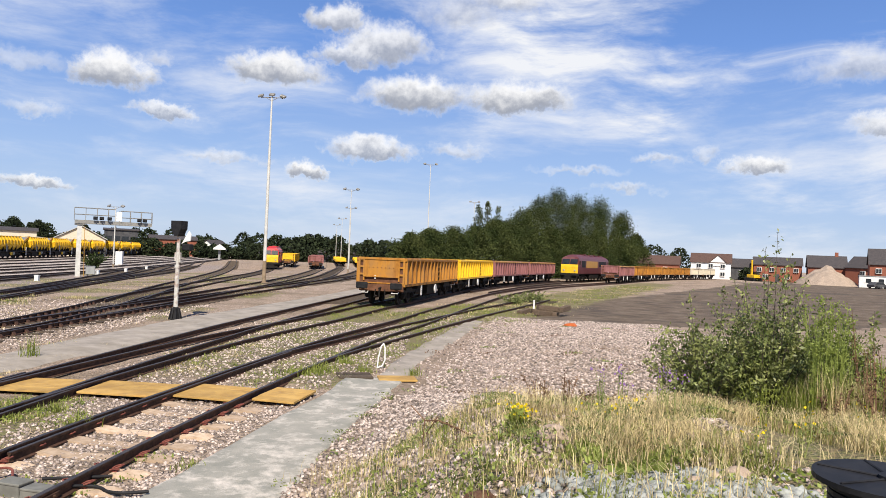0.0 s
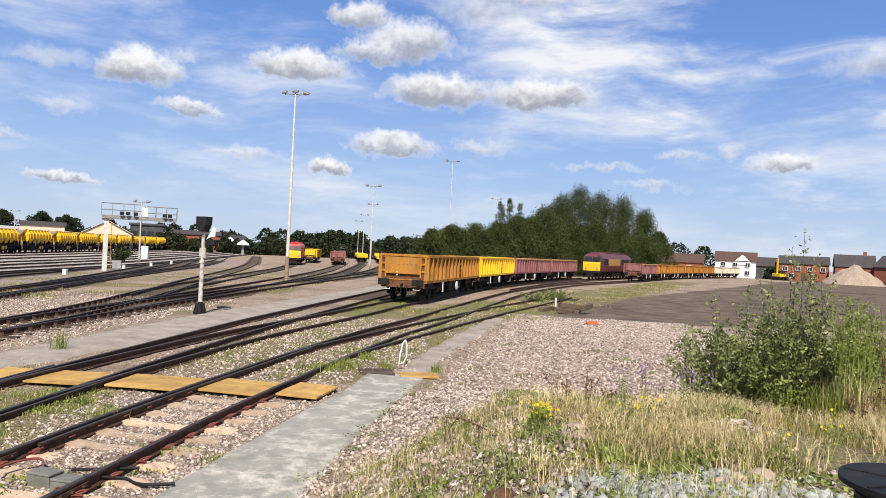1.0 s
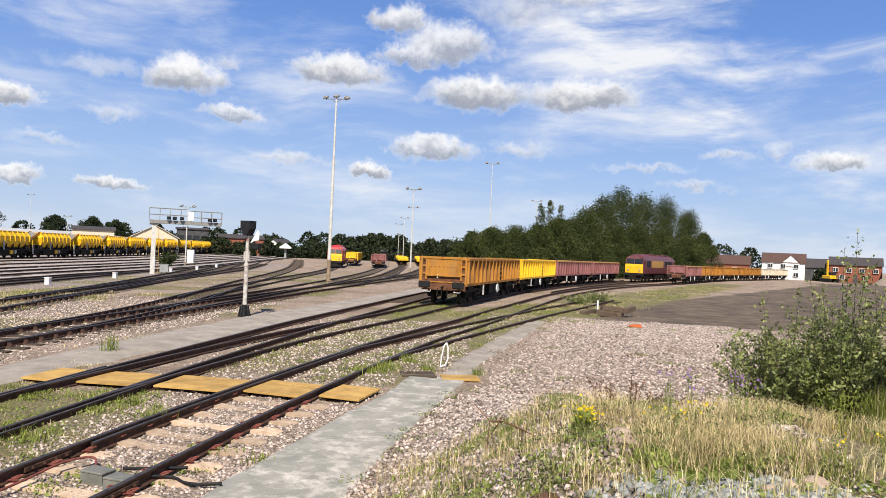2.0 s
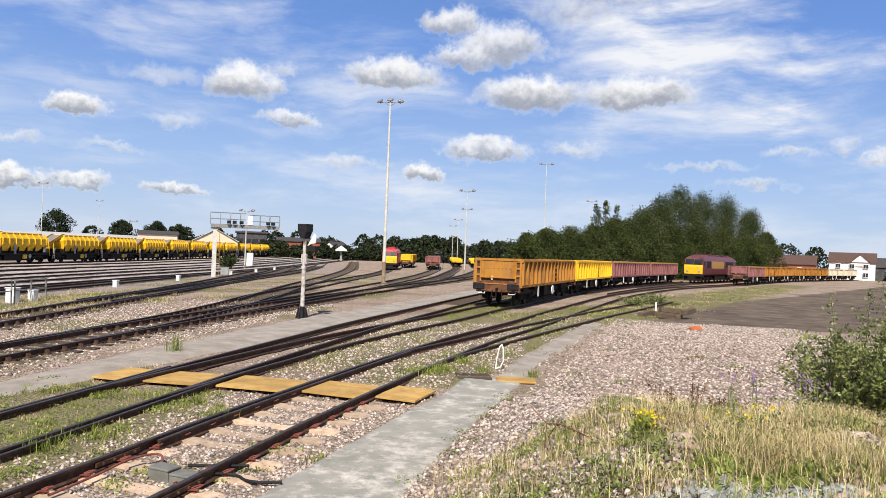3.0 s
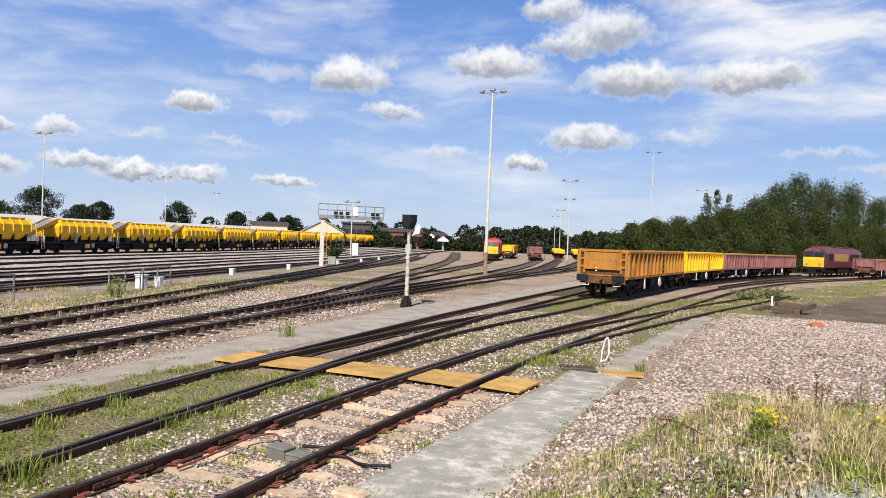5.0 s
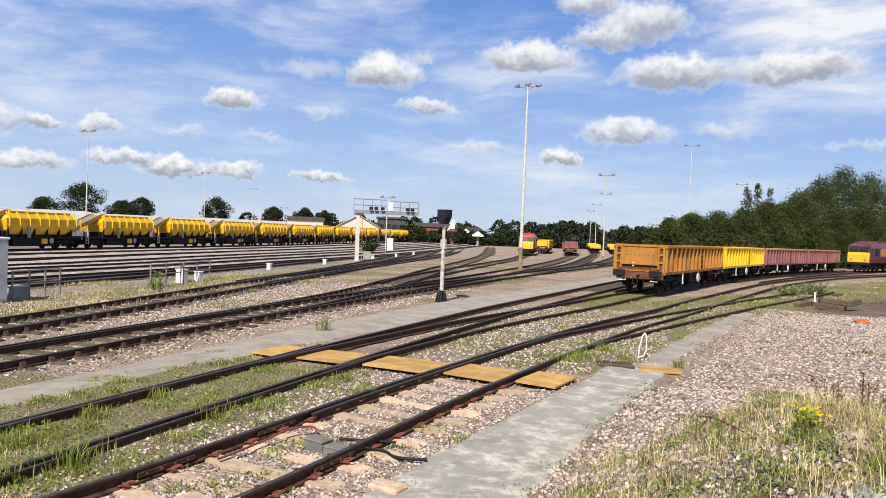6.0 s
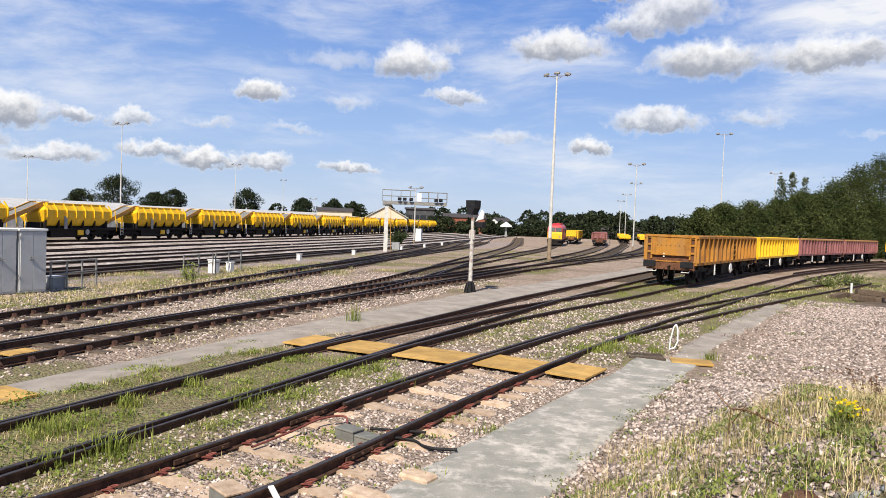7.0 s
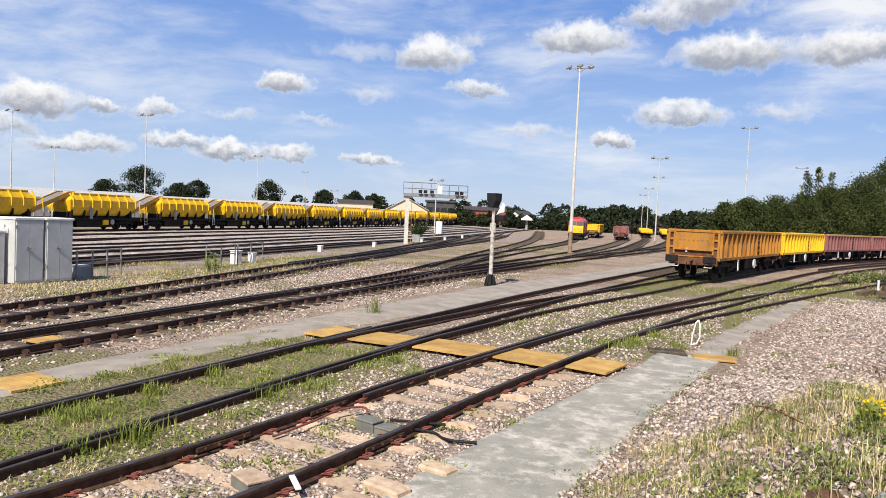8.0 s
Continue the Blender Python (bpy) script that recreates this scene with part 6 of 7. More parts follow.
blades("dry_grass", lift(tufts(2000, 34, 0.10, 0.0, 7.2, 4.4, 11, straw_zone), -0.02), 0.33, M["straw"], 0.75, 0.0030, label="tall dry straw-coloured grass on the bank", category="grass", kind="stuff")
blades("bank_grass", lift(tufts(900, 36, 0.11, 0.0, 6.5, 4.4, 10.0, lambda x, y: straw_zone(x, y) * (1.0 if wobble(x, y, 0.7, 21) > 0 else 0.25)), -0.02), 0.25, M["grass"], 0.7, 0.004, label="green grass growing among dry stalks", category="grass", kind="stuff")
blades("thin_straw", lift(tufts(240, 24, 0.16, -1.5, 2.4, 4.4, 9.8, lambda x, y: off_path(x, y) * 0.8), -0.02), 0.26, M["straw"], 0.6, 0.003, label="thin dry stalks among the stones of the bank", category="grass", kind="stuff")
blades("thin_green", lift(tufts(120, 24, 0.10, -1.5, 2.2, 4.4, 9.8, lambda x, y: off_path(x, y) * 0.7), -0.02), 0.2, M["grass"], 0.6, 0.004, label="thin green grass among the stones of the bank", category="grass", kind="stuff")
leaves("bank_herbs", lift(tufts(170, 60, 0.13, -0.4, 6.5, 5.8, 10.5, lambda x, y: off_path(x, y) * (1.0 if wobble(x, y, 0.8, 91) > 0.05 else 0.1)), 0.0) + np.array((0, 0, 0.14)), 0.055, M["bushleaf"], None, 0.8, 0.35, "dark leafy herbs growing through the dry grass", "herbs", "stuff")
leaves("grass_seed", lift(tufts(1500, 7, 0.09, 0.2, 7.0, 5.2, 10.5, straw_zone), 0.27), 0.03, M["straw"], None, 2.5, 0.3, "pale seed heads on the dry grass", "grass", "stuff")
leaves("gravel_weeds", lift(tufts(60, 34, 0.16, -0.2, 11, 13, 34, lambda x, y: off_path(x, y) * (1.0 if wobble(x, y, 0.4, 15) > 0.05 else 0.15)), 0.05), 0.07, M["bushleaf"], None, 0.9, 0.5, "low dark weeds scattered over the gravel", "weeds", "stuff")
leaves("dead_weeds", lift(tufts(60, 30, 0.2, -0.2, 10, 11, 34, lambda x, y: off_path(x, y) * (1.0 if wobble(x, y, 0.4, 25) > 0.0 else 0.1)), 0.05), 0.06, M["deadstalk"], None, 0.9, 0.4, "withered brown weeds scattered over the gravel", "weeds", "stuff")
leaves("low_herbs", lift(tufts(80, 40, 0.10, -1.5, 3.0, 4.5, 9.0, off_path), 0.05), 0.045, M["herb"], None, 1.2, 0.7, "low leafy herbs among the bank's stones", "herbs", "stuff")
leaves("low_herbs", lift(tufts(10, 60, 0.12, 1.3, 2.0, 5.9, 6.3), 0.07), 0.07, M["herb"], None, 1.4, 0.8, "bright low leafy herbs beside grey stones", "herbs", "stuff")


def herb(x, y, high, stems, material, label, flower=None, spread=0.16, leaf=0.06, name="flowering_herb", per=16, heads=10, head_size=0.03):
    """Upright stems with narrow leaves and flower heads on top."""
    z = terrain(x, y)
    w = thing(name, label, "plant", "wild plants", pose(x, y, z))
    lp, fp = [], []
    for k in range(stems):
        a, r = RNG.uniform(0, 6.28), RNG.uniform(0, spread)
        h = high * RNG.uniform(0.7, 1.08)
        p = Vector((r * math.cos(a) * 0.5, r * math.sin(a) * 0.5, -0.03))
        q = Vector((r * math.cos(a) * 1.5, r * math.sin(a) * 1.5, h))
        mid = p.lerp(q, 0.5) + Vector((RNG.uniform(-0.03, 0.03), RNG.uniform(-0.03, 0.03), 0))
        bm = bmesh.new()
        rod(bm, p, mid, 0.006, 0.005, n=4, cap=False)
        rod(bm, mid, q, 0.005, 0.003, n=4, cap=False)
        part("stem", bm, material, w)
        for i in range(per):
            u = RNG.uniform(0.1, 0.95)
            c = p.lerp(mid, u * 2) if u < 0.5 else mid.lerp(q, u * 2 - 1)
            lp.append(c + Vector((RNG.gauss(0, leaf * 0.6), RNG.gauss(0, leaf * 0.6), RNG.gauss(0, 0.02))))
        if flower:
            for i in range(heads):
                fp.append(q + Vector((RNG.gauss(0, 0.045), RNG.gauss(0, 0.045), RNG.gauss(0, 0.03))))
    leaves("foliage", [tuple(v) for v in lp], leaf, material, w, 0.7, 0.4)
    if flower:
        leaves("blossom", [tuple(v) for v in fp], head_size, flower, w, 0.9, 0.9, kind="stuff")
    return w


herb(0.78, 7.25, 0.34, 12, M["herb"], "yellow-flowered ragwort standing in dry grass", M["petal"], 0.12, heads=5)
herb(0.82, 7.2, 0.30, 9, M["grass"], "leafy green ragwort with yellow flower heads", M["petal"], 0.10, heads=3)
herb(1.75, 7.4, 0.30, 10, M["bushleaf"], "leafy herb with a few yellow flowers", M["petal"], 0.22, heads=2)
herb(2.0, 7.6, 0.34, 8, M["bushleaf"], "leafy herb with a few yellow flowers", M["petal"], 0.2, heads=2)
for x, y in ((2.15, 8.4), (2.5, 8.1), (2.55, 7.7), (1.95, 8.6)):
    herb(x, y, 0.55, 5, M["bushleaf"], "thin stemmed plant with purple flower clusters", M["purple"], 0.12, 0.04, heads=4)
for x, y in ((3.35, 6.6), (2.75, 6.1), (4.6, 7.0), (4.75, 7.9), (4.35, 6.4)):
    herb(x, y, 0.4, 5, M["bushleaf"], "small herb with yellow flowers in dry grass", M["petal"], 0.12, 0.04, heads=3)


def dead_stalks(x, y, high, n, label, spread=0.2, knobs=True):
    w = thing("dead_plant", label, "plant", "dead plants", pose(x, y, terrain(x, y)))
    bm = bmesh.new()
    pts = []
    for k in range(n):
        a = RNG.uniform(0, 6.28)
        p, q = Vector((0.3 * spread * math.cos(a), 0.3 * spread * math.sin(a), -0.02)), Vector((spread * RNG.uniform(0.3, 1.6) * math.cos(a), spread * RNG.uniform(0.3, 1.6) * math.sin(a), high * RNG.uniform(0.6, 1.1)))
        rod(bm, p, q, 0.007, 0.004, n=4, cap=False)
        for i in range(26):
            u = RNG.uniform(0.45, 1.0)
            pts.append(tuple(p.lerp(q, u) + Vector((RNG.gauss(0, 0.016), RNG.gauss(0, 0.016), 0))))
    part("stalk", bm, M["deadstalk"], w)
    if knobs:
        leaves("seed_head", pts, 0.028, M["deadstalk"], w, 0.3, 0.8)
    return w


for x, y, h, n in ((5.35, 8.7, 0.95, 7), (5.0, 8.1, 0.75, 6), (5.6, 9.2, 1.1, 5), (4.9, 8.9, 0.6, 7), (1.3, 8.8, 0.45, 6), (1.6, 9.1, 0.45, 6), (2.0, 9.3, 0.4, 5), (5.7, 8.3, 0.8, 5), (6.1, 9.6, 1.3, 6), (6.3, 9.0, 1.2, 6), (5.9, 9.9, 1.5, 4), (6.7, 9.4, 1.1, 6)):
    dead_stalks(x, y, h, n, "dead brown dock stalks with seed heads")
w = thing("arched_stem", "dead arching bramble stem over the bank's stones", "plant", m=pose(-0.12, 7.6, terrain(-0.12, 7.6)))
bm = bmesh.new()
arc = [(0, 0.3, 0.35), (0.15, 0.1, 0.40), (0.35, 0, 0.35), (0.55, -0.1, 0.28), (0.8, -0.25, 0.2)]
for p, q in zip(arc, arc[1:]):
    rod(bm, p, q, 0.008, n=5)
for a, b in (((0.0, 0.3, 0.35), (-0.02, 0.28, -0.05)), ((0.35, 0, 0.35), (0.34, 0, -0.05)), ((0.0, 0.3, 0.35), (-0.16, 0.35, 0.5)), ((0.02, 0.3, 0.2), (0.14, 0.3, 0.4))):
    rod(bm, a, b, 0.006, n=5)
part("stem", bm, M["deadstalk"], w)
leaves("withered_leaves", [tuple(Vector(a).lerp(Vector(b), RNG.random()) + Vector((RNG.gauss(0, 0.01), 0, RNG.gauss(0, 0.012)))) for a, b in zip(arc, arc[1:]) for _ in range(22)], 0.03, M["deadstalk"], w, 0, 0.8)


def shrub(x, y, high, radius, stems, leaf, material, label, tall=(), per=120):
    """A leafy shrub: arching stems from the base, leaves along them, a few long shoots above."""
    w = thing("shrub", label, "shrub", m=pose(x, y, terrain(x, y)))
    bm = bmesh.new()
    lp = []
    plan = [(RNG.uniform(0, 6.28), RNG.uniform(0.2, 1.0), high * RNG.uniform(0.55, 1.0)) for _ in range(stems)] + [(a, r, h) for a, r, h in tall]
    for a, r, h in plan:
        p = Vector((0.15 * math.cos(a), 0.15 * math.sin(a), -0.03))
        q = Vector((radius * r * math.cos(a), radius * r * math.sin(a), h * (1 - 0.3 * r * r)))
        mid = p.lerp(q, 0.5) + Vector((0, 0, 0.12 * h))
        prev = p
        for k in range(1, 6):
            u = k / 5
            c = (1 - u) ** 2 * p + 2 * u * (1 - u) * mid + u * u * q
            rod(bm, prev, c, 0.012 * (1.1 - u * 0.8), 0.012 * (1.0 - u * 0.8), n=5, cap=False)
            prev = c
        for i in range(per):
            u = RNG.uniform(0.12, 1.0)
            c = (1 - u) ** 2 * p + 2 * u * (1 - u) * mid + u * u * q
            s = 0.10 * (1.1 - 0.75 * u)
            lp.append(tuple(c + Vector((RNG.gauss(0, s), RNG.gauss(0, s), RNG.gauss(0, s * 0.8)))))
    part("branch", bm, M["bark"], w)
    leaves("foliage", lp, leaf, material, w, 0.5, 0.5)
    return w


shrub(4.9, 10.9, 2.05, 1.3, 110, 0.065, M["bushleaf"], "leafy green willow shrub with long upright shoots", ((1.2, 0.25, 2.7), (0.4, 0.3, 2.4), (5.8, 0.25, 2.6), (2.6, 0.35, 2.3), (0.1, 0.5, 2.4), (3.5, 0.3, 2.2), (0.0, 0.12, 2.9), (4.4, 0.3, 2.5)))
shrub(4.15, 11.0, 1.5, 1.05, 80, 0.065, M["bushleaf"], "dark green leafy shrub on the bank's far edge", ((3.2, 0.7, 1.6), (2.2, 0.4, 2.0), (0.8, 0.4, 2.1)))
shrub(5.7, 11.0, 1.75, 1.1, 90, 0.065, M["bushleaf"], "green leafy shrub mixed with tall weeds", ((0.8, 0.4, 2.0), (5.2, 0.5, 1.9), (2.2, 0.3, 2.3)))
for x, y, h in ((5.2, 9.9, 1.75), (5.05, 9.6, 1.4), (5.4, 9.75, 1.6), (5.6, 10.0, 1.5)):
    herb(x, y, h, 16, M["herb"], "tall bright green weed with fine pale leaves", M["herb"], 0.2, 0.05, "tall_weed", 44, 14, 0.03)
for x, y, h in ((6.3, 10.2, 1.2), (6.6, 9.8, 1.25), (6.1, 9.5, 0.9), (4.5, 10.0, 0.6), (5.8, 9.2, 0.8)):
    herb(x, y, h, 14, M["grass"], "tall mixed green weeds beside a shrub", M["petal"] if x > 6 else None, 0.3, 0.06, "tall_weed", 22, 1)
blades("tall_grass", lift(tufts(70, 40, 0.14, 5.0, 7.5, 9.0, 10.8), -0.02), 0.7, M["straw"], 0.3, 0.004, label="tall dry grass stems round the shrub", category="grass", kind="stuff")
blades("tall_grass", lift(tufts(30, 40, 0.08, 4.7, 5.7, 9.3, 10.0), -0.02), 0.6, M["grass"], 0.35, 0.005, label="tall green grass below the shrub", category="grass", kind="stuff")


def tree(x, y, high, radius, label, n=19000, leaf=0.25, material=None, trunk=0.18, low=0.1, point=0.6, group="trees behind the train", droop=0.0):
    """Tapered trunk, forked limbs, and a crown of leaf clumps with gaps and an uneven outline."""
    z0 = terrain(x, y)
    w = thing("tree", label, "tree", group, pose(x, y, z0))
    r = random.Random(x * 31 + y)
    bm = bmesh.new()
    rod(bm, (0, 0, -0.3), (0.1, 0, high * 0.45), trunk, trunk * 0.6, n=8)
    rod(bm, (0.1, 0, high * 0.45), (0, 0.1, high * 0.9), trunk * 0.6, trunk * 0.12, n=7)
    clumps = []
    for k in range(90):
        u = r.random() ** 0.8
        z = high * (low + (1 - low) * u)
        prof = math.sin(math.pi * min(1.0, (0.10 + 0.90 * u) ** point)) ** 0.75
        prof = max(prof, 0.12)
        a, rr = r.uniform(0, 6.28), radius * prof * math.sqrt(r.uniform(0.1, 1.0)) * r.uniform(0.8, 1.15)
        clumps.append((rr * math.cos(a), rr * math.sin(a), z, r.uniform(0.6, 1.2) * radius * 0.33))
        if k % 5 == 0:
            rod(bm, (0.05, 0, z * 0.6), (rr * math.cos(a) * 0.85, rr * math.sin(a) * 0.85, z), trunk * 0.3, trunk * 0.08, n=5, cap=False)
    part("trunk", bm, M["bark"], w)
    c = np.array(clumps)
    pick = NP.integers(0, len(c), n)
    d = NP.normal(size=(n, 3))
    d /= np.linalg.norm(d, axis=1)[:, None]
    rad = NP.uniform(0.25, 1.0, n) ** 0.5
    p = c[pick, :3] + d * (c[pick, 3] * rad)[:, None] * np.array([1.0, 1.0, 0.85 + droop])
    p[:, 2] -= droop * np.abs(NP.normal(size=n)) * 0.8
    p[:, 2] = np.maximum(p[:, 2], 0.2)
    leaves("crown", p, leaf, material or M["birch"], w, 0.2, 0.6)
    return w


for x, y, h, r, lab in ((-4.2, 92, 5.6, 3.6, "bushy dark green sallow behind the wagons"), (-1.6, 96, 6.4, 4.4, "bushy dark green sallow behind the wagons"), (1.6, 99, 6.8, 4.4, "bushy dark green sallow behind the wagons"),
                        (4.6, 103, 7.4, 4.6, "bushy dark green sallow behind the wagons"), (7.8, 108, 8.6, 4.8, "rounded green tree behind the wagons"), (10.2, 114, 9.6, 5.0, "rounded green tree behind the wagons"),
                        (13.0, 121, 12.2, 5.4, "green birch tree behind the locomotive"), (16.4, 126, 15.0, 5.6, "tall green birch tree behind the locomotive"),
                        (20.6, 132, 17.6, 6.0, "tall green birch tree with pointed crown"), (25.8, 139, 17.0, 6.2, "tall green birch tree with drooping twigs"), (31.6, 146, 17.2, 6.2, "tall green birch tree with drooping twigs"),
                        (37.2, 151, 14.6, 5.2, "tall green birch with drooping outer twigs"), (42.0, 157, 10.5, 4.2, "green birch at the wood's edge"),
                        (13.5, 116, 7.6, 4.6, "bushy green undergrowth behind the locomotive"), (18.5, 124, 8.4, 4.6, "bushy green undergrowth behind the locomotive"), (24, 132, 9.0, 4.8, "bushy green undergrowth behind the wagons"), (30, 140, 9.0, 4.6, "bushy green undergrowth behind the wagons"), (36, 147, 8.4, 4.4, "bushy green undergrowth behind the wagons")):
    tree(x, y, h * (0.86 if h > 9 else 0.93), r * 0.95, lab, droop=0.5 if h > 11 else 0.1, low=0.04)
for x, y, h in ((5.2, 109, 10.8), (6.6, 110, 11.6), (8.2, 111, 11.0)):
    tree(x, y, h, 1.3, "slender young poplar with sparse upright crown", 700, 0.3, None, 0.07, 0.35)


def far_trees(name, spots, material, label, leaf=0.8, per=900):
    """A far belt of trees: many leaf clumps, one object."""
    pts = []
    for x, y, h, r in spots:
        k = per
        u = NP.uniform(0, 1, k)
        a = NP.uniform(0, 6.28, k)
        rr = r * np.sin(np.pi * np.clip(0.18 + 0.8 * u, 0, 1)) ** 0.6 * np.sqrt(NP.uniform(0.3, 1, k)) * (1 + 0.25 * np.sin(3 * a + x) * np.sin(7 * u + y))
        z = h * u + NP.normal(size=k) * 0.3
        pts.append(np.stack([x + rr * np.cos(a), y + rr * np.sin(a), np.maximum(z, 0.2) + ground(x, y) - 0.2], 1))
    return leaves(name, np.concatenate(pts), leaf, material, None, 0.2, 0.8, label, "trees", "stuff")


R2 = random.Random(5)
far_trees("far_wood", [(-62 + 3.4 * k, 262 + R2.uniform(-8, 8), R2.uniform(6.5, 8.4), R2.uniform(3.2, 4.6)) for k in range(22)], M["farleaf"], "distant dark belt of trees beyond the sidings")
far_trees("far_wood", [(-45 + R2.uniform(-3, 3), 245 + R2.uniform(-3, 3), R2.uniform(7.5, 9.5), 3.6) for k in range(4)], M["farleaf"], "distant dark belt of trees beyond the sidings")
far_trees("far_wood", [(-170 + 5.2 * k, 250 - 0.3 * k + R2.uniform(-12, 12), R2.uniform(5.5, 9.0), R2.uniform(3, 5)) for k in range(30)], M["farleaf"], "distant low trees behind the sheds")
far_trees("far_wood", [(-118 + 4 * k, 196 + R2.uniform(-6, 6) + 2 * k, R2.uniform(3.6, 5.6), R2.uniform(2.4, 3.8)) for k in range(20)], M["farleaf"], "distant bushes along the running lines")
far_trees("far_wood", [(x, y, h, r) for x, y, h, r in ((60, 226, 8.8, 6), (67, 230, 9.3, 6), (52, 222, 6.5, 5), (46, 214, 5.5, 5), (81, 246, 9.2, 4.2), (110, 250, 7, 5), (85, 200.5, 3.0, 2.2))], M["farleaf"], "distant dark trees behind the houses")
for x, y, h, r in ((-167, 158, 12.6, 6.0), (-173, 151, 8.4, 4.4), (-160, 165.5, 8.4, 4.2), (-156, 169, 9.6, 4.0), (-140, 182.6, 10.6, 4.4), (-126, 192, 8.6, 3.8), (-118, 197, 8.8, 3.4), (-113, 200, 8.4, 3.0)):
    tree(x, y, h, r, "dark rounded tree standing behind the sheds", 6500, 0.45, M["farleaf"], 0.2, 0.3, 1.4, "trees behind the sheds")
blades("line_weeds", lift(tufts(1100, 22, 0.32, -32, -10.5, 12, 80, lambda x, y: 0.12 + green_share(x, y)), -0.02), 0.11, M["straw"], 0.9, 0.009, label="dry weeds scattered between the far tracks", category="weeds", kind="stuff")
blades("line_weeds", lift(tufts(900, 22, 0.28, -32, -10.5, 12, 80, lambda x, y: 0.10 + green_share(x, y)), -0.02), 0.11, M["grass"], 0.9, 0.010, label="green weeds scattered between the far tracks", category="weeds", kind="stuff")
leaves("path_weeds", lift(tufts(70, 30, 0.12, -2.1, 0.4, 5, 16, lambda x, y: 1.0 if abs(x - np.interp(y, [1, 7, 8.3, 11.8, 16.6], [-1.95, -1.9, -1.74, -1.37, -0.75])) < 0.25 else 0.04), 0.04), 0.045, M["bushleaf"], None, 1.0, 0.6, "small weeds along the path's stony edge", "weeds", "stuff")
shrub(6.55, 10.9, 1.3, 1.0, 55, 0.08, M["bushleaf"], "green leafy shrub mixed with dead stalks", ((1.0, 0.4, 1.9), (3.2, 0.4, 1.8)))
shrub(-44.5, 92.0, 2.4, 1.8, 40, 0.3, M["leaf"], "green bush growing between the running lines", per=30)
shrub(-21.6, 24.2, 0.9, 0.5, 16, 0.09, M["herb"], "yellow-green weed bush beside the rails", per=30)
shrub(6.6, 51.0, 0.9, 1.3, 30, 0.12, M["bushleaf"], "low green bush growing over the siding", per=40)
shrub(5.0, 48.0, 0.8, 1.4, 30, 0.12, M["bushleaf"], "low green bush growing over the siding", per=40)

# ---------------------------------------------------------------- houses and sheds
def house(m, wide, deep, eaves, ridge, wall, roof, label, windows=((0.25, 0.5), (0.75, 0.5)), gable=None, chimney=False, door=True):
    """Front on -y, ridge along x."""
    w = thing("house", label, "house", "houses beyond the yard", m)
    bm = bmesh.new()
    box(bm, 0, wide, 0, deep, -0.5, eaves)
    prism(bm, [(0, eaves), (deep, eaves), (deep / 2, ridge - 0.15)], "x", 0.0, wide)
    part("wall", bm, wall, w)
    bm = bmesh.new()
    for s in (0, 1):
        y0, y1 = (-0.35, deep / 2) if s == 0 else (deep + 0.35, deep / 2)
        z0 = eaves - 0.15
        prism(bm, [(y0, z0), (y1, ridge), (y1, ridge + 0.16), (y0, z0 + 0.14)], "x", -0.3, wide + 0.3)
    r = part("roof", bm, roof, w)
    if chimney:
        bm = bmesh.new()
        box(bm, wide * 0.72, wide * 0.72 + 0.8, deep / 2 - 0.3, deep / 2 + 0.3, ridge - 0.5, ridge + 1.1)
        part("chimney", bm, M["brick"], r)
    if gable:
        x0, x1 = gable
        bm = bmesh.new()
        mid, top = (x0 + x1) / 2, ridge - 0.4
        prism(bm, [(x0, eaves - 1.0), (x1, eaves - 1.0), (x1, eaves), (mid, top), (x0, eaves)], "y", -0.25, deep * 0.4)
        part("gable_wall", bm, wall, w)
        bm = bmesh.new()
        prism(bm, [(x0 - 0.25, eaves - 0.15), (mid, top), (mid, top + 0.18), (x0 - 0.25, eaves + 0.03)], "y", -0.45, deep * 0.45)
        prism(bm, [(x1 + 0.25, eaves - 0.15), (mid, top), (mid, top + 0.18), (x1 + 0.25, eaves + 0.03)], "y", -0.45, deep * 0.45)
        part("gable_roof", bm, roof, w)
    for u, v in windows:
        bm = bmesh.new()
        x, z = wide * u, eaves * v
        box(bm, x - 0.62, x + 0.62, -0.32, -0.2 if gable else 0.02, z - 0.6, z + 0.6)
        f = part("window", bm, M["white"], w, "white window frame")
        for s in (-1, 1):
            bm = bmesh.new()
            box(bm, x + s * 0.29 - 0.25, x + s * 0.29 + 0.25, -0.335, -0.31, z - 0.5, z + 0.5)
            part("pane", bm, M["glass"], f)
    if door:
        bm = bmesh.new()
        box(bm, wide * 0.5 - 0.5, wide * 0.5 + 0.5, -0.08, 0.02, -0.3, 2.05)
        part("door", bm, M["darkwall"], w)
    return w


def back(x, y, turn):
    return pose(x, y, terrain(x, y), 0, 0, turn)


W4 = ((0.2, 0.78), (0.5, 0.78), (0.8, 0.78), (0.2, 0.3), (0.8, 0.3))
house(back(70.2, 203.5, -22), 10.5, 8, 4.6, 7.0, M["render"], M["browntile"], "white rendered house with brown tiled roof and gable", W4, (5.0, 9.2))
house(back(57, 215, -20), 13, 9, 3.6, 6.0, M["brick"], M["browntile"], "low brick house with dark brown roof", ((0.7, 0.6),))
house(back(81.5, 205, -22), 7, 9, 3.6, 5.9, M["darkwall"], M["slate"], "dark-walled house with grey slate roof", ((0.5, 0.6),))
house(back(86.0, 199, -24), 12, 8, 4.6, 6.6, M["brick"], M["slate"], "red brick terraced house with white windows", ((0.12, 0.7), (0.38, 0.7), (0.62, 0.7), (0.88, 0.7), (0.25, 0.3), (0.7, 0.3)))
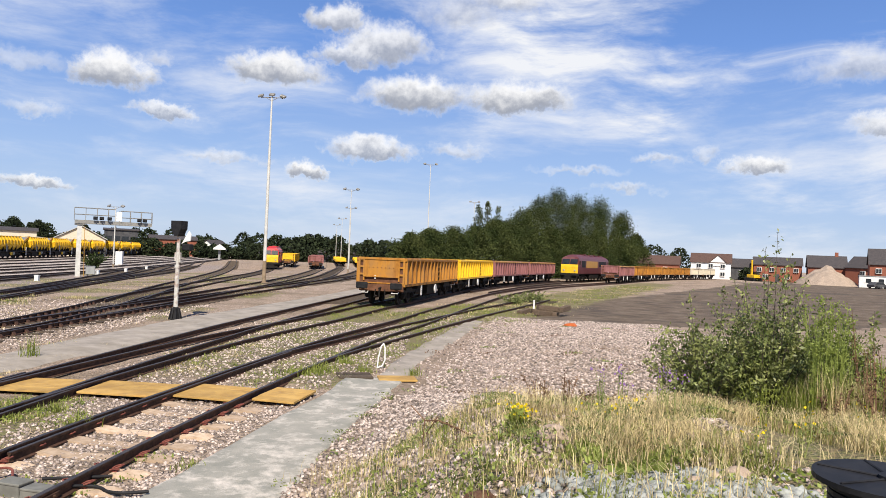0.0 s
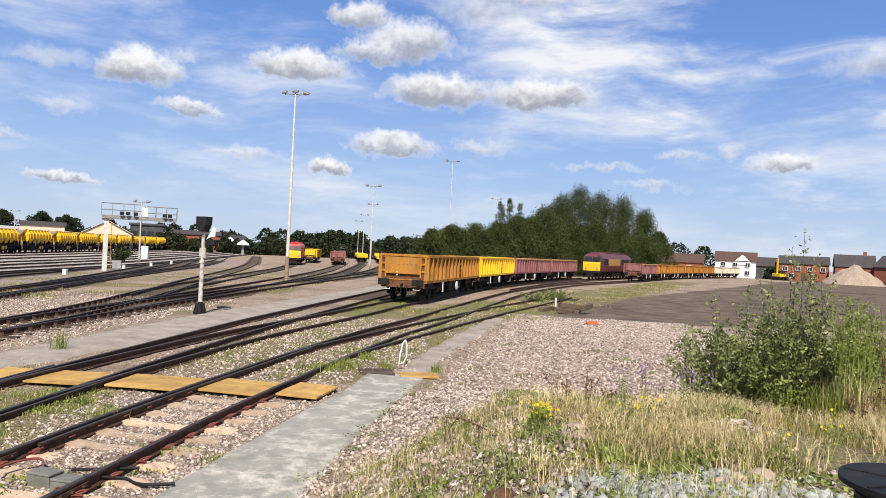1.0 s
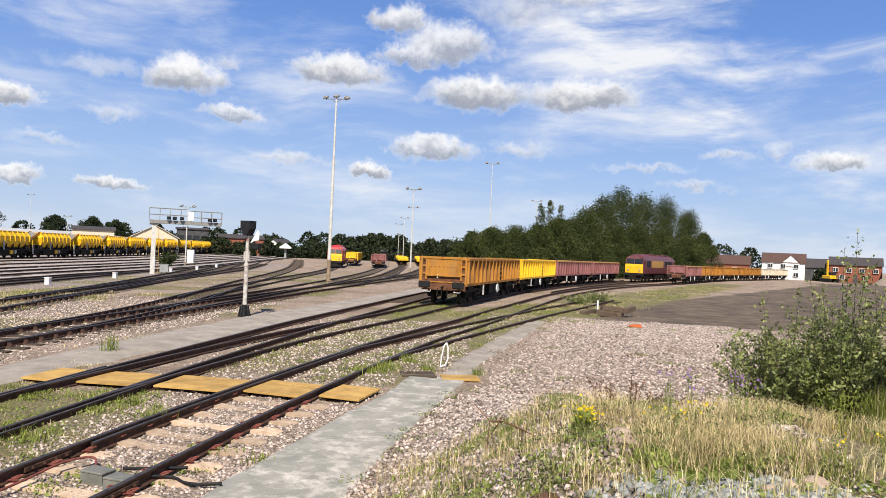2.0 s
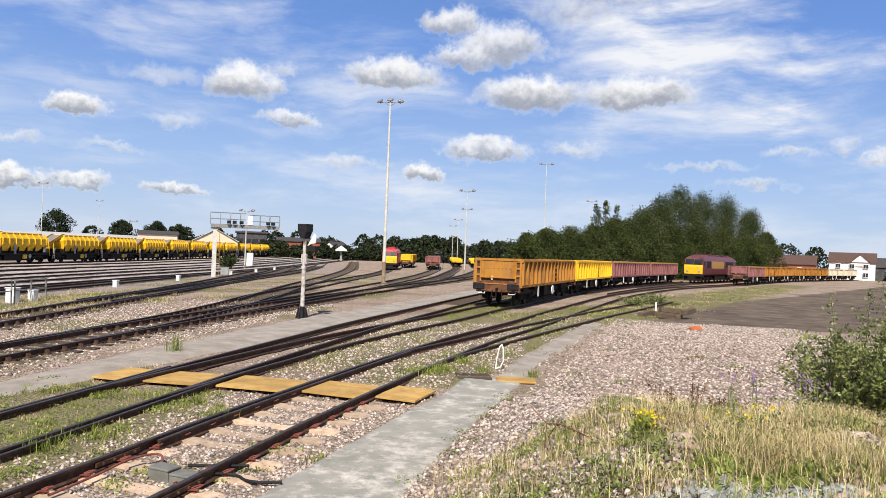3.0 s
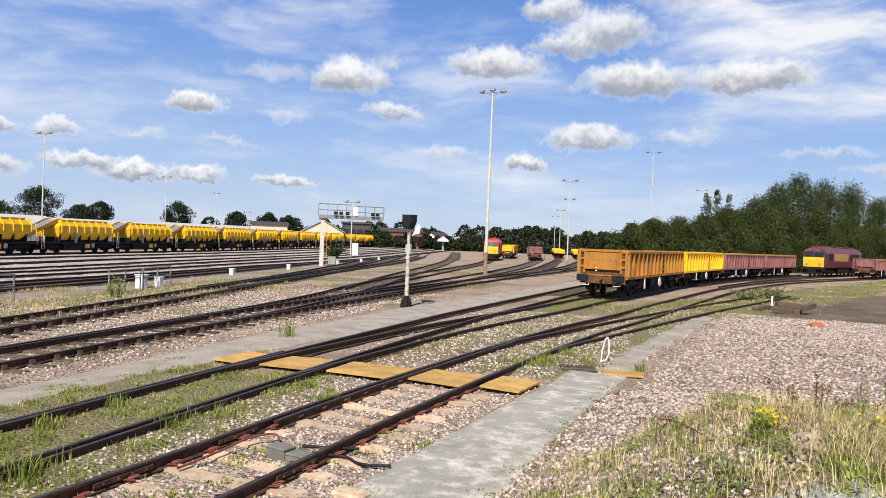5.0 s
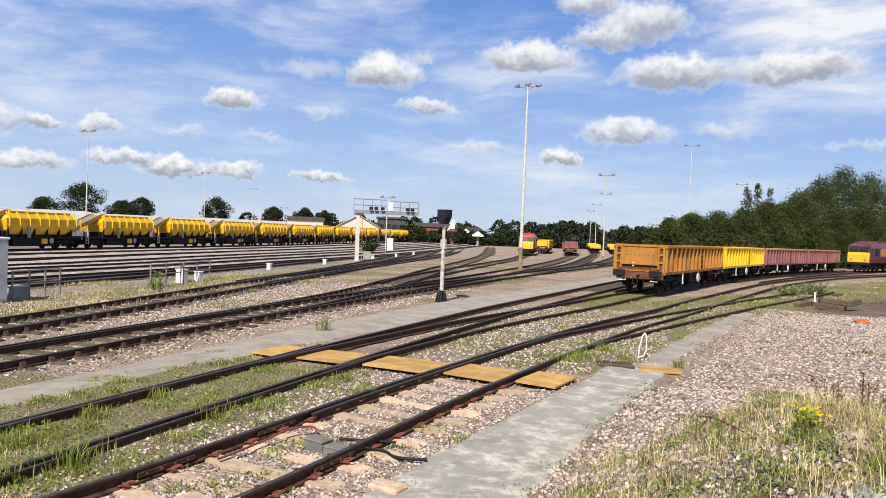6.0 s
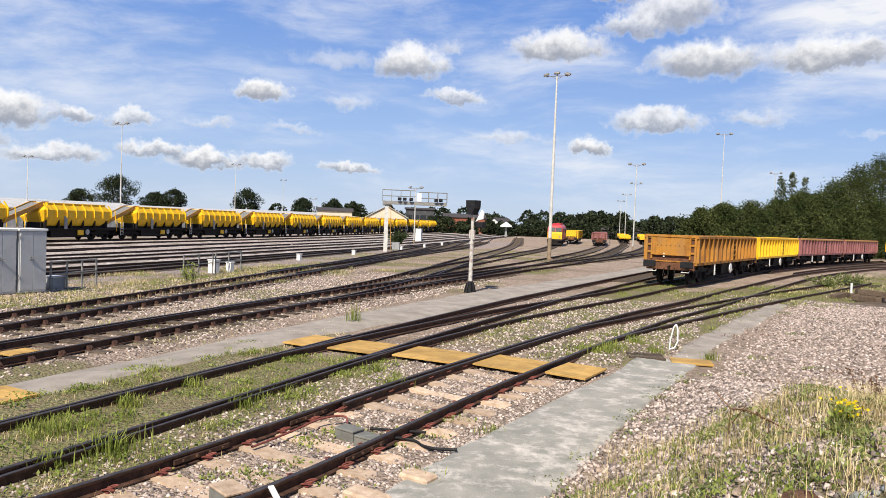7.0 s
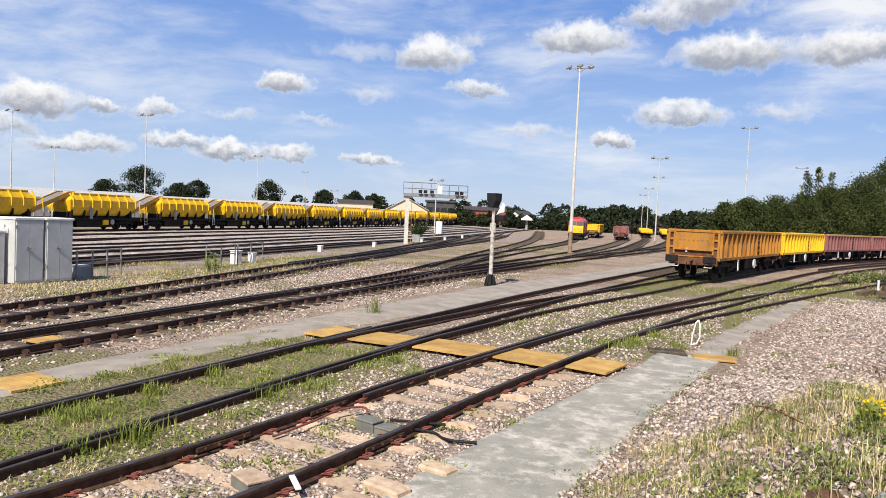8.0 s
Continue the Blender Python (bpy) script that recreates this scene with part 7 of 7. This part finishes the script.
house(back(96.5, 190, -24), 9, 9, 4.4, 7.4, M["brick"], M["slate"], "red brick house with slate roof and chimney", ((0.2, 0.65), (0.5, 0.65)), None, True)
house(back(103.0, 184, -60), 9, 8, 4.6, 7.4, M["brick"], M["slate"], "red brick house seen gable-on with chimney", ((0.5, 0.7),), None, True)
house(back(98.5, 166, -28), 12, 9, 5.4, 9.0, M["brick"], M["slate"], "large red brick house with grey roof", ((0.15, 0.72), (0.4, 0.72), (0.65, 0.72), (0.4, 0.3)), None, True)


def site_cabin(x, y, turn, length, material, label):
    w = thing("site_cabin", label, "cabin", "site cabins", back(x, y, turn))
    bm = bmesh.new()
    box(bm, 0, length, 0, 2.5, 0.1, 2.6, 0.04)
    part("body", bm, material, w)
    bm = bmesh.new()
    box(bm, -0.1, length + 0.1, -0.1, 2.6, 2.6, 2.75)
    part("roof", bm, M["cladding"], w)
    for u in (0.3, 0.7):
        bm = bmesh.new()
        box(bm, length * u - 0.5, length * u + 0.5, -0.03, 0.02, 1.2, 2.1)
        part("window", bm, M["glass"], w)
    return w


site_cabin(91.5, 158.0, -28, 6.0, M["white"], "white site cabin with dark windows at the yard edge")
site_cabin(98.5, 154.5, -28, 6.0, M["white"], "white site cabin with dark windows at the yard edge")


def car(x, y, turn, material, label):
    w = thing("car", label, "car", "parked cars", back(x, y, turn))
    bm = bmesh.new()
    prism(bm, [(-2.1, 0.35), (2.1, 0.35), (2.15, 0.8), (1.2, 0.95), (0.6, 1.42), (-1.2, 1.45), (-1.9, 0.95), (-2.15, 0.85)], "y", -0.85, 0.85)
    part("body", bm, material, w)
    bm = bmesh.new()
    prism(bm, [(1.05, 0.97), (0.55, 1.36), (-1.1, 1.38), (-1.6, 0.97)], "y", -0.86, 0.86)
    part("window", bm, M["glass"], w)
    for a in (-1.3, 1.3):
        for s in (-0.8, 0.8):
            bm = bmesh.new()
            rod(bm, (a, s - 0.1, 0.32), (a, s + 0.1, 0.32), 0.32, n=14)
            part("wheel", bm, M["blackbox"], w)
    return w


car(93.5, 154.5, 20, M["darkwall"], "dark grey parked car beside site cabins")

# gravel heap
def heap(x, y, r, h, label):
    bm = bmesh.new()
    bmesh.ops.create_circle(bm, cap_ends=True, cap_tris=True, segments=40, radius=r)
    bmesh.ops.subdivide_edges(bm, edges=bm.edges[:], cuts=5, use_grid_fill=True)
    for v in bm.verts:
        d = v.co.length / r
        v.co.z = h * max(0, 1 - d) ** 0.92 * (1 + 0.25 * noise.noise(v.co * 0.5)) - 0.15 * (d > 0.98) + 0.12 * noise.noise(v.co * 1.7)
    return solid("gravel_mound", bm, M["gravelheap"], label, "heap", m=back(x, y, 0), flat=False)


heap(93.5, 175.5, 7.4, 4.9, "tall conical heap of sandy gravel in the yard")
# yellow digger arm beyond the shrub
w = thing("excavator", "yellow excavator standing at the far yard edge", "excavator", m=back(83.0, 192.0, 20))
bm = bmesh.new(); box(bm, -1.0, 1.0, -1.4, 1.4, 0.8, 1.7, 0.1); part("cab_body", bm, M["yellow"], w)
bm = bmesh.new(); box(bm, -1.5, -0.9, -1.9, 1.9, 0, 0.9, 0.15); part("crawler_track", bm, M["blackbox"], w)
bm = bmesh.new(); box(bm, 0.9, 1.5, -1.9, 1.9, 0, 0.9, 0.15); part("crawler_track", bm, M["blackbox"], w)
bm = bmesh.new(); box(bm, -0.8, -0.45, -0.25, 0.25, 1.6, 5.6, 0.08); part("boom", bm, M["yellow"], w)
bm = bmesh.new(); box(bm, 0.0, 0.9, -1.3, 0.2, 1.7, 2.5, 0.05); part("cab_window", bm, M["glass"], w)


def shed(m, wide, deep, eaves, ridge, wall, roof, label, rows=0):
    """A long low shed, ridge along x, with upright cladding joints."""
    w = thing("warehouse", label, "warehouse", "sheds behind the wagons", m)
    bm = bmesh.new()
    box(bm, 0, wide, 0, deep, -0.5, eaves)
    prism(bm, [(0, eaves), (deep, eaves), (deep / 2, ridge - 0.1)], "x", 0, wide)
    for k in range(int(wide / 4)):
        box(bm, k * 4 + 0.5, k * 4 + 0.6, -0.06, 0.0, 0, eaves)
    part("wall", bm, wall, w)
    bm = bmesh.new()
    for y0, y1 in ((-0.4, deep / 2), (deep + 0.4, deep / 2)):
        prism(bm, [(y0, eaves - 0.1), (y1, ridge), (y1, ridge + 0.15), (y0, eaves + 0.1)], "x", -0.4, wide + 0.4)
    part("roof", bm, roof, w)
    for k in range(rows):
        bm = bmesh.new()
        x = wide * (k + 0.5) / rows
        box(bm, x - 0.9, x + 0.9, -0.1, 0.02, eaves * 0.45, eaves * 0.75)
        part("window", bm, M["glass"], w)
    return w


shed(back(-122, 50, 75), 60, 20, 3.2, 4.7, M["cladding"], M["roofwhite"], "long low grey shed with a pale metal roof")
shed(back(-117, 112, 78), 46, 20, 3.2, 4.5, M["cladding"], M["roofwhite"], "long low grey shed with a pale metal roof")
shed(back(-121, 160, 70), 40, 20, 3.6, 4.8, M["cladding"], M["roofwhite"], "low grey shed with pale roof far behind wagons", 5)
shed(pose(-80.4, 171.5, -0.8, 0, 0, 116), 22, 10.5, 4.2, 7.2, M["cream"], M["roofwhite"], "cream gabled warehouse with pale roof")
shed(pose(-98, 208, -0.8, 0, 0, 25), 9, 9, 7.4, 7.8, M["darkwall"], M["slate"], "dark grey flat-roofed block with a row of windows", 4)
shed(pose(-92, 226, -0.8, 0, 0, 25), 14, 9, 5.4, 6.6, M["brick"], M["slate"], "red brick building with dark roof", 4)
shed(pose(-112, 178, -0.8, 0, 0, 30), 10, 8, 5.6, 6.4, M["cream"], M["slate"], "pale office building with a dark roof", 3)
shed(pose(-60, 232, -0.8, 0, 0, 16), 34, 10, 3.2, 4.6, M["darkwall"], M["slate"], "low dark depot shed far down the yard", 6)
house(pose(-70, 221, -0.8, 0, 0, 70), 7, 6, 3.6, 5.6, M["render"], M["slate"], "small white gabled house far behind the yard")
house(pose(-82, 232, -0.8, 0, 0, 75), 7, 6, 3.6, 5.6, M["render"], M["slate"], "small white gabled house far behind the yard")
# stands for a far white house gable; the column below is added
w = thing("footbridge", "small white house gable in the distance, carried on a column", "shelter", m=pose(-62, 200, -0.8, 0, 0, 15))
bm = bmesh.new(); box(bm, -0.3, 0.3, -0.3, 0.3, 0, 3.4); part("column", bm, M["cladding"], w)
bm = bmesh.new(); prism(bm, [(-1.6, 2.9), (1.6, 2.9), (1.6, 3.3), (0, 4.4), (-1.6, 3.3)], "y", -1.5, 1.5); part("gable_roof", bm, M["white"], w)
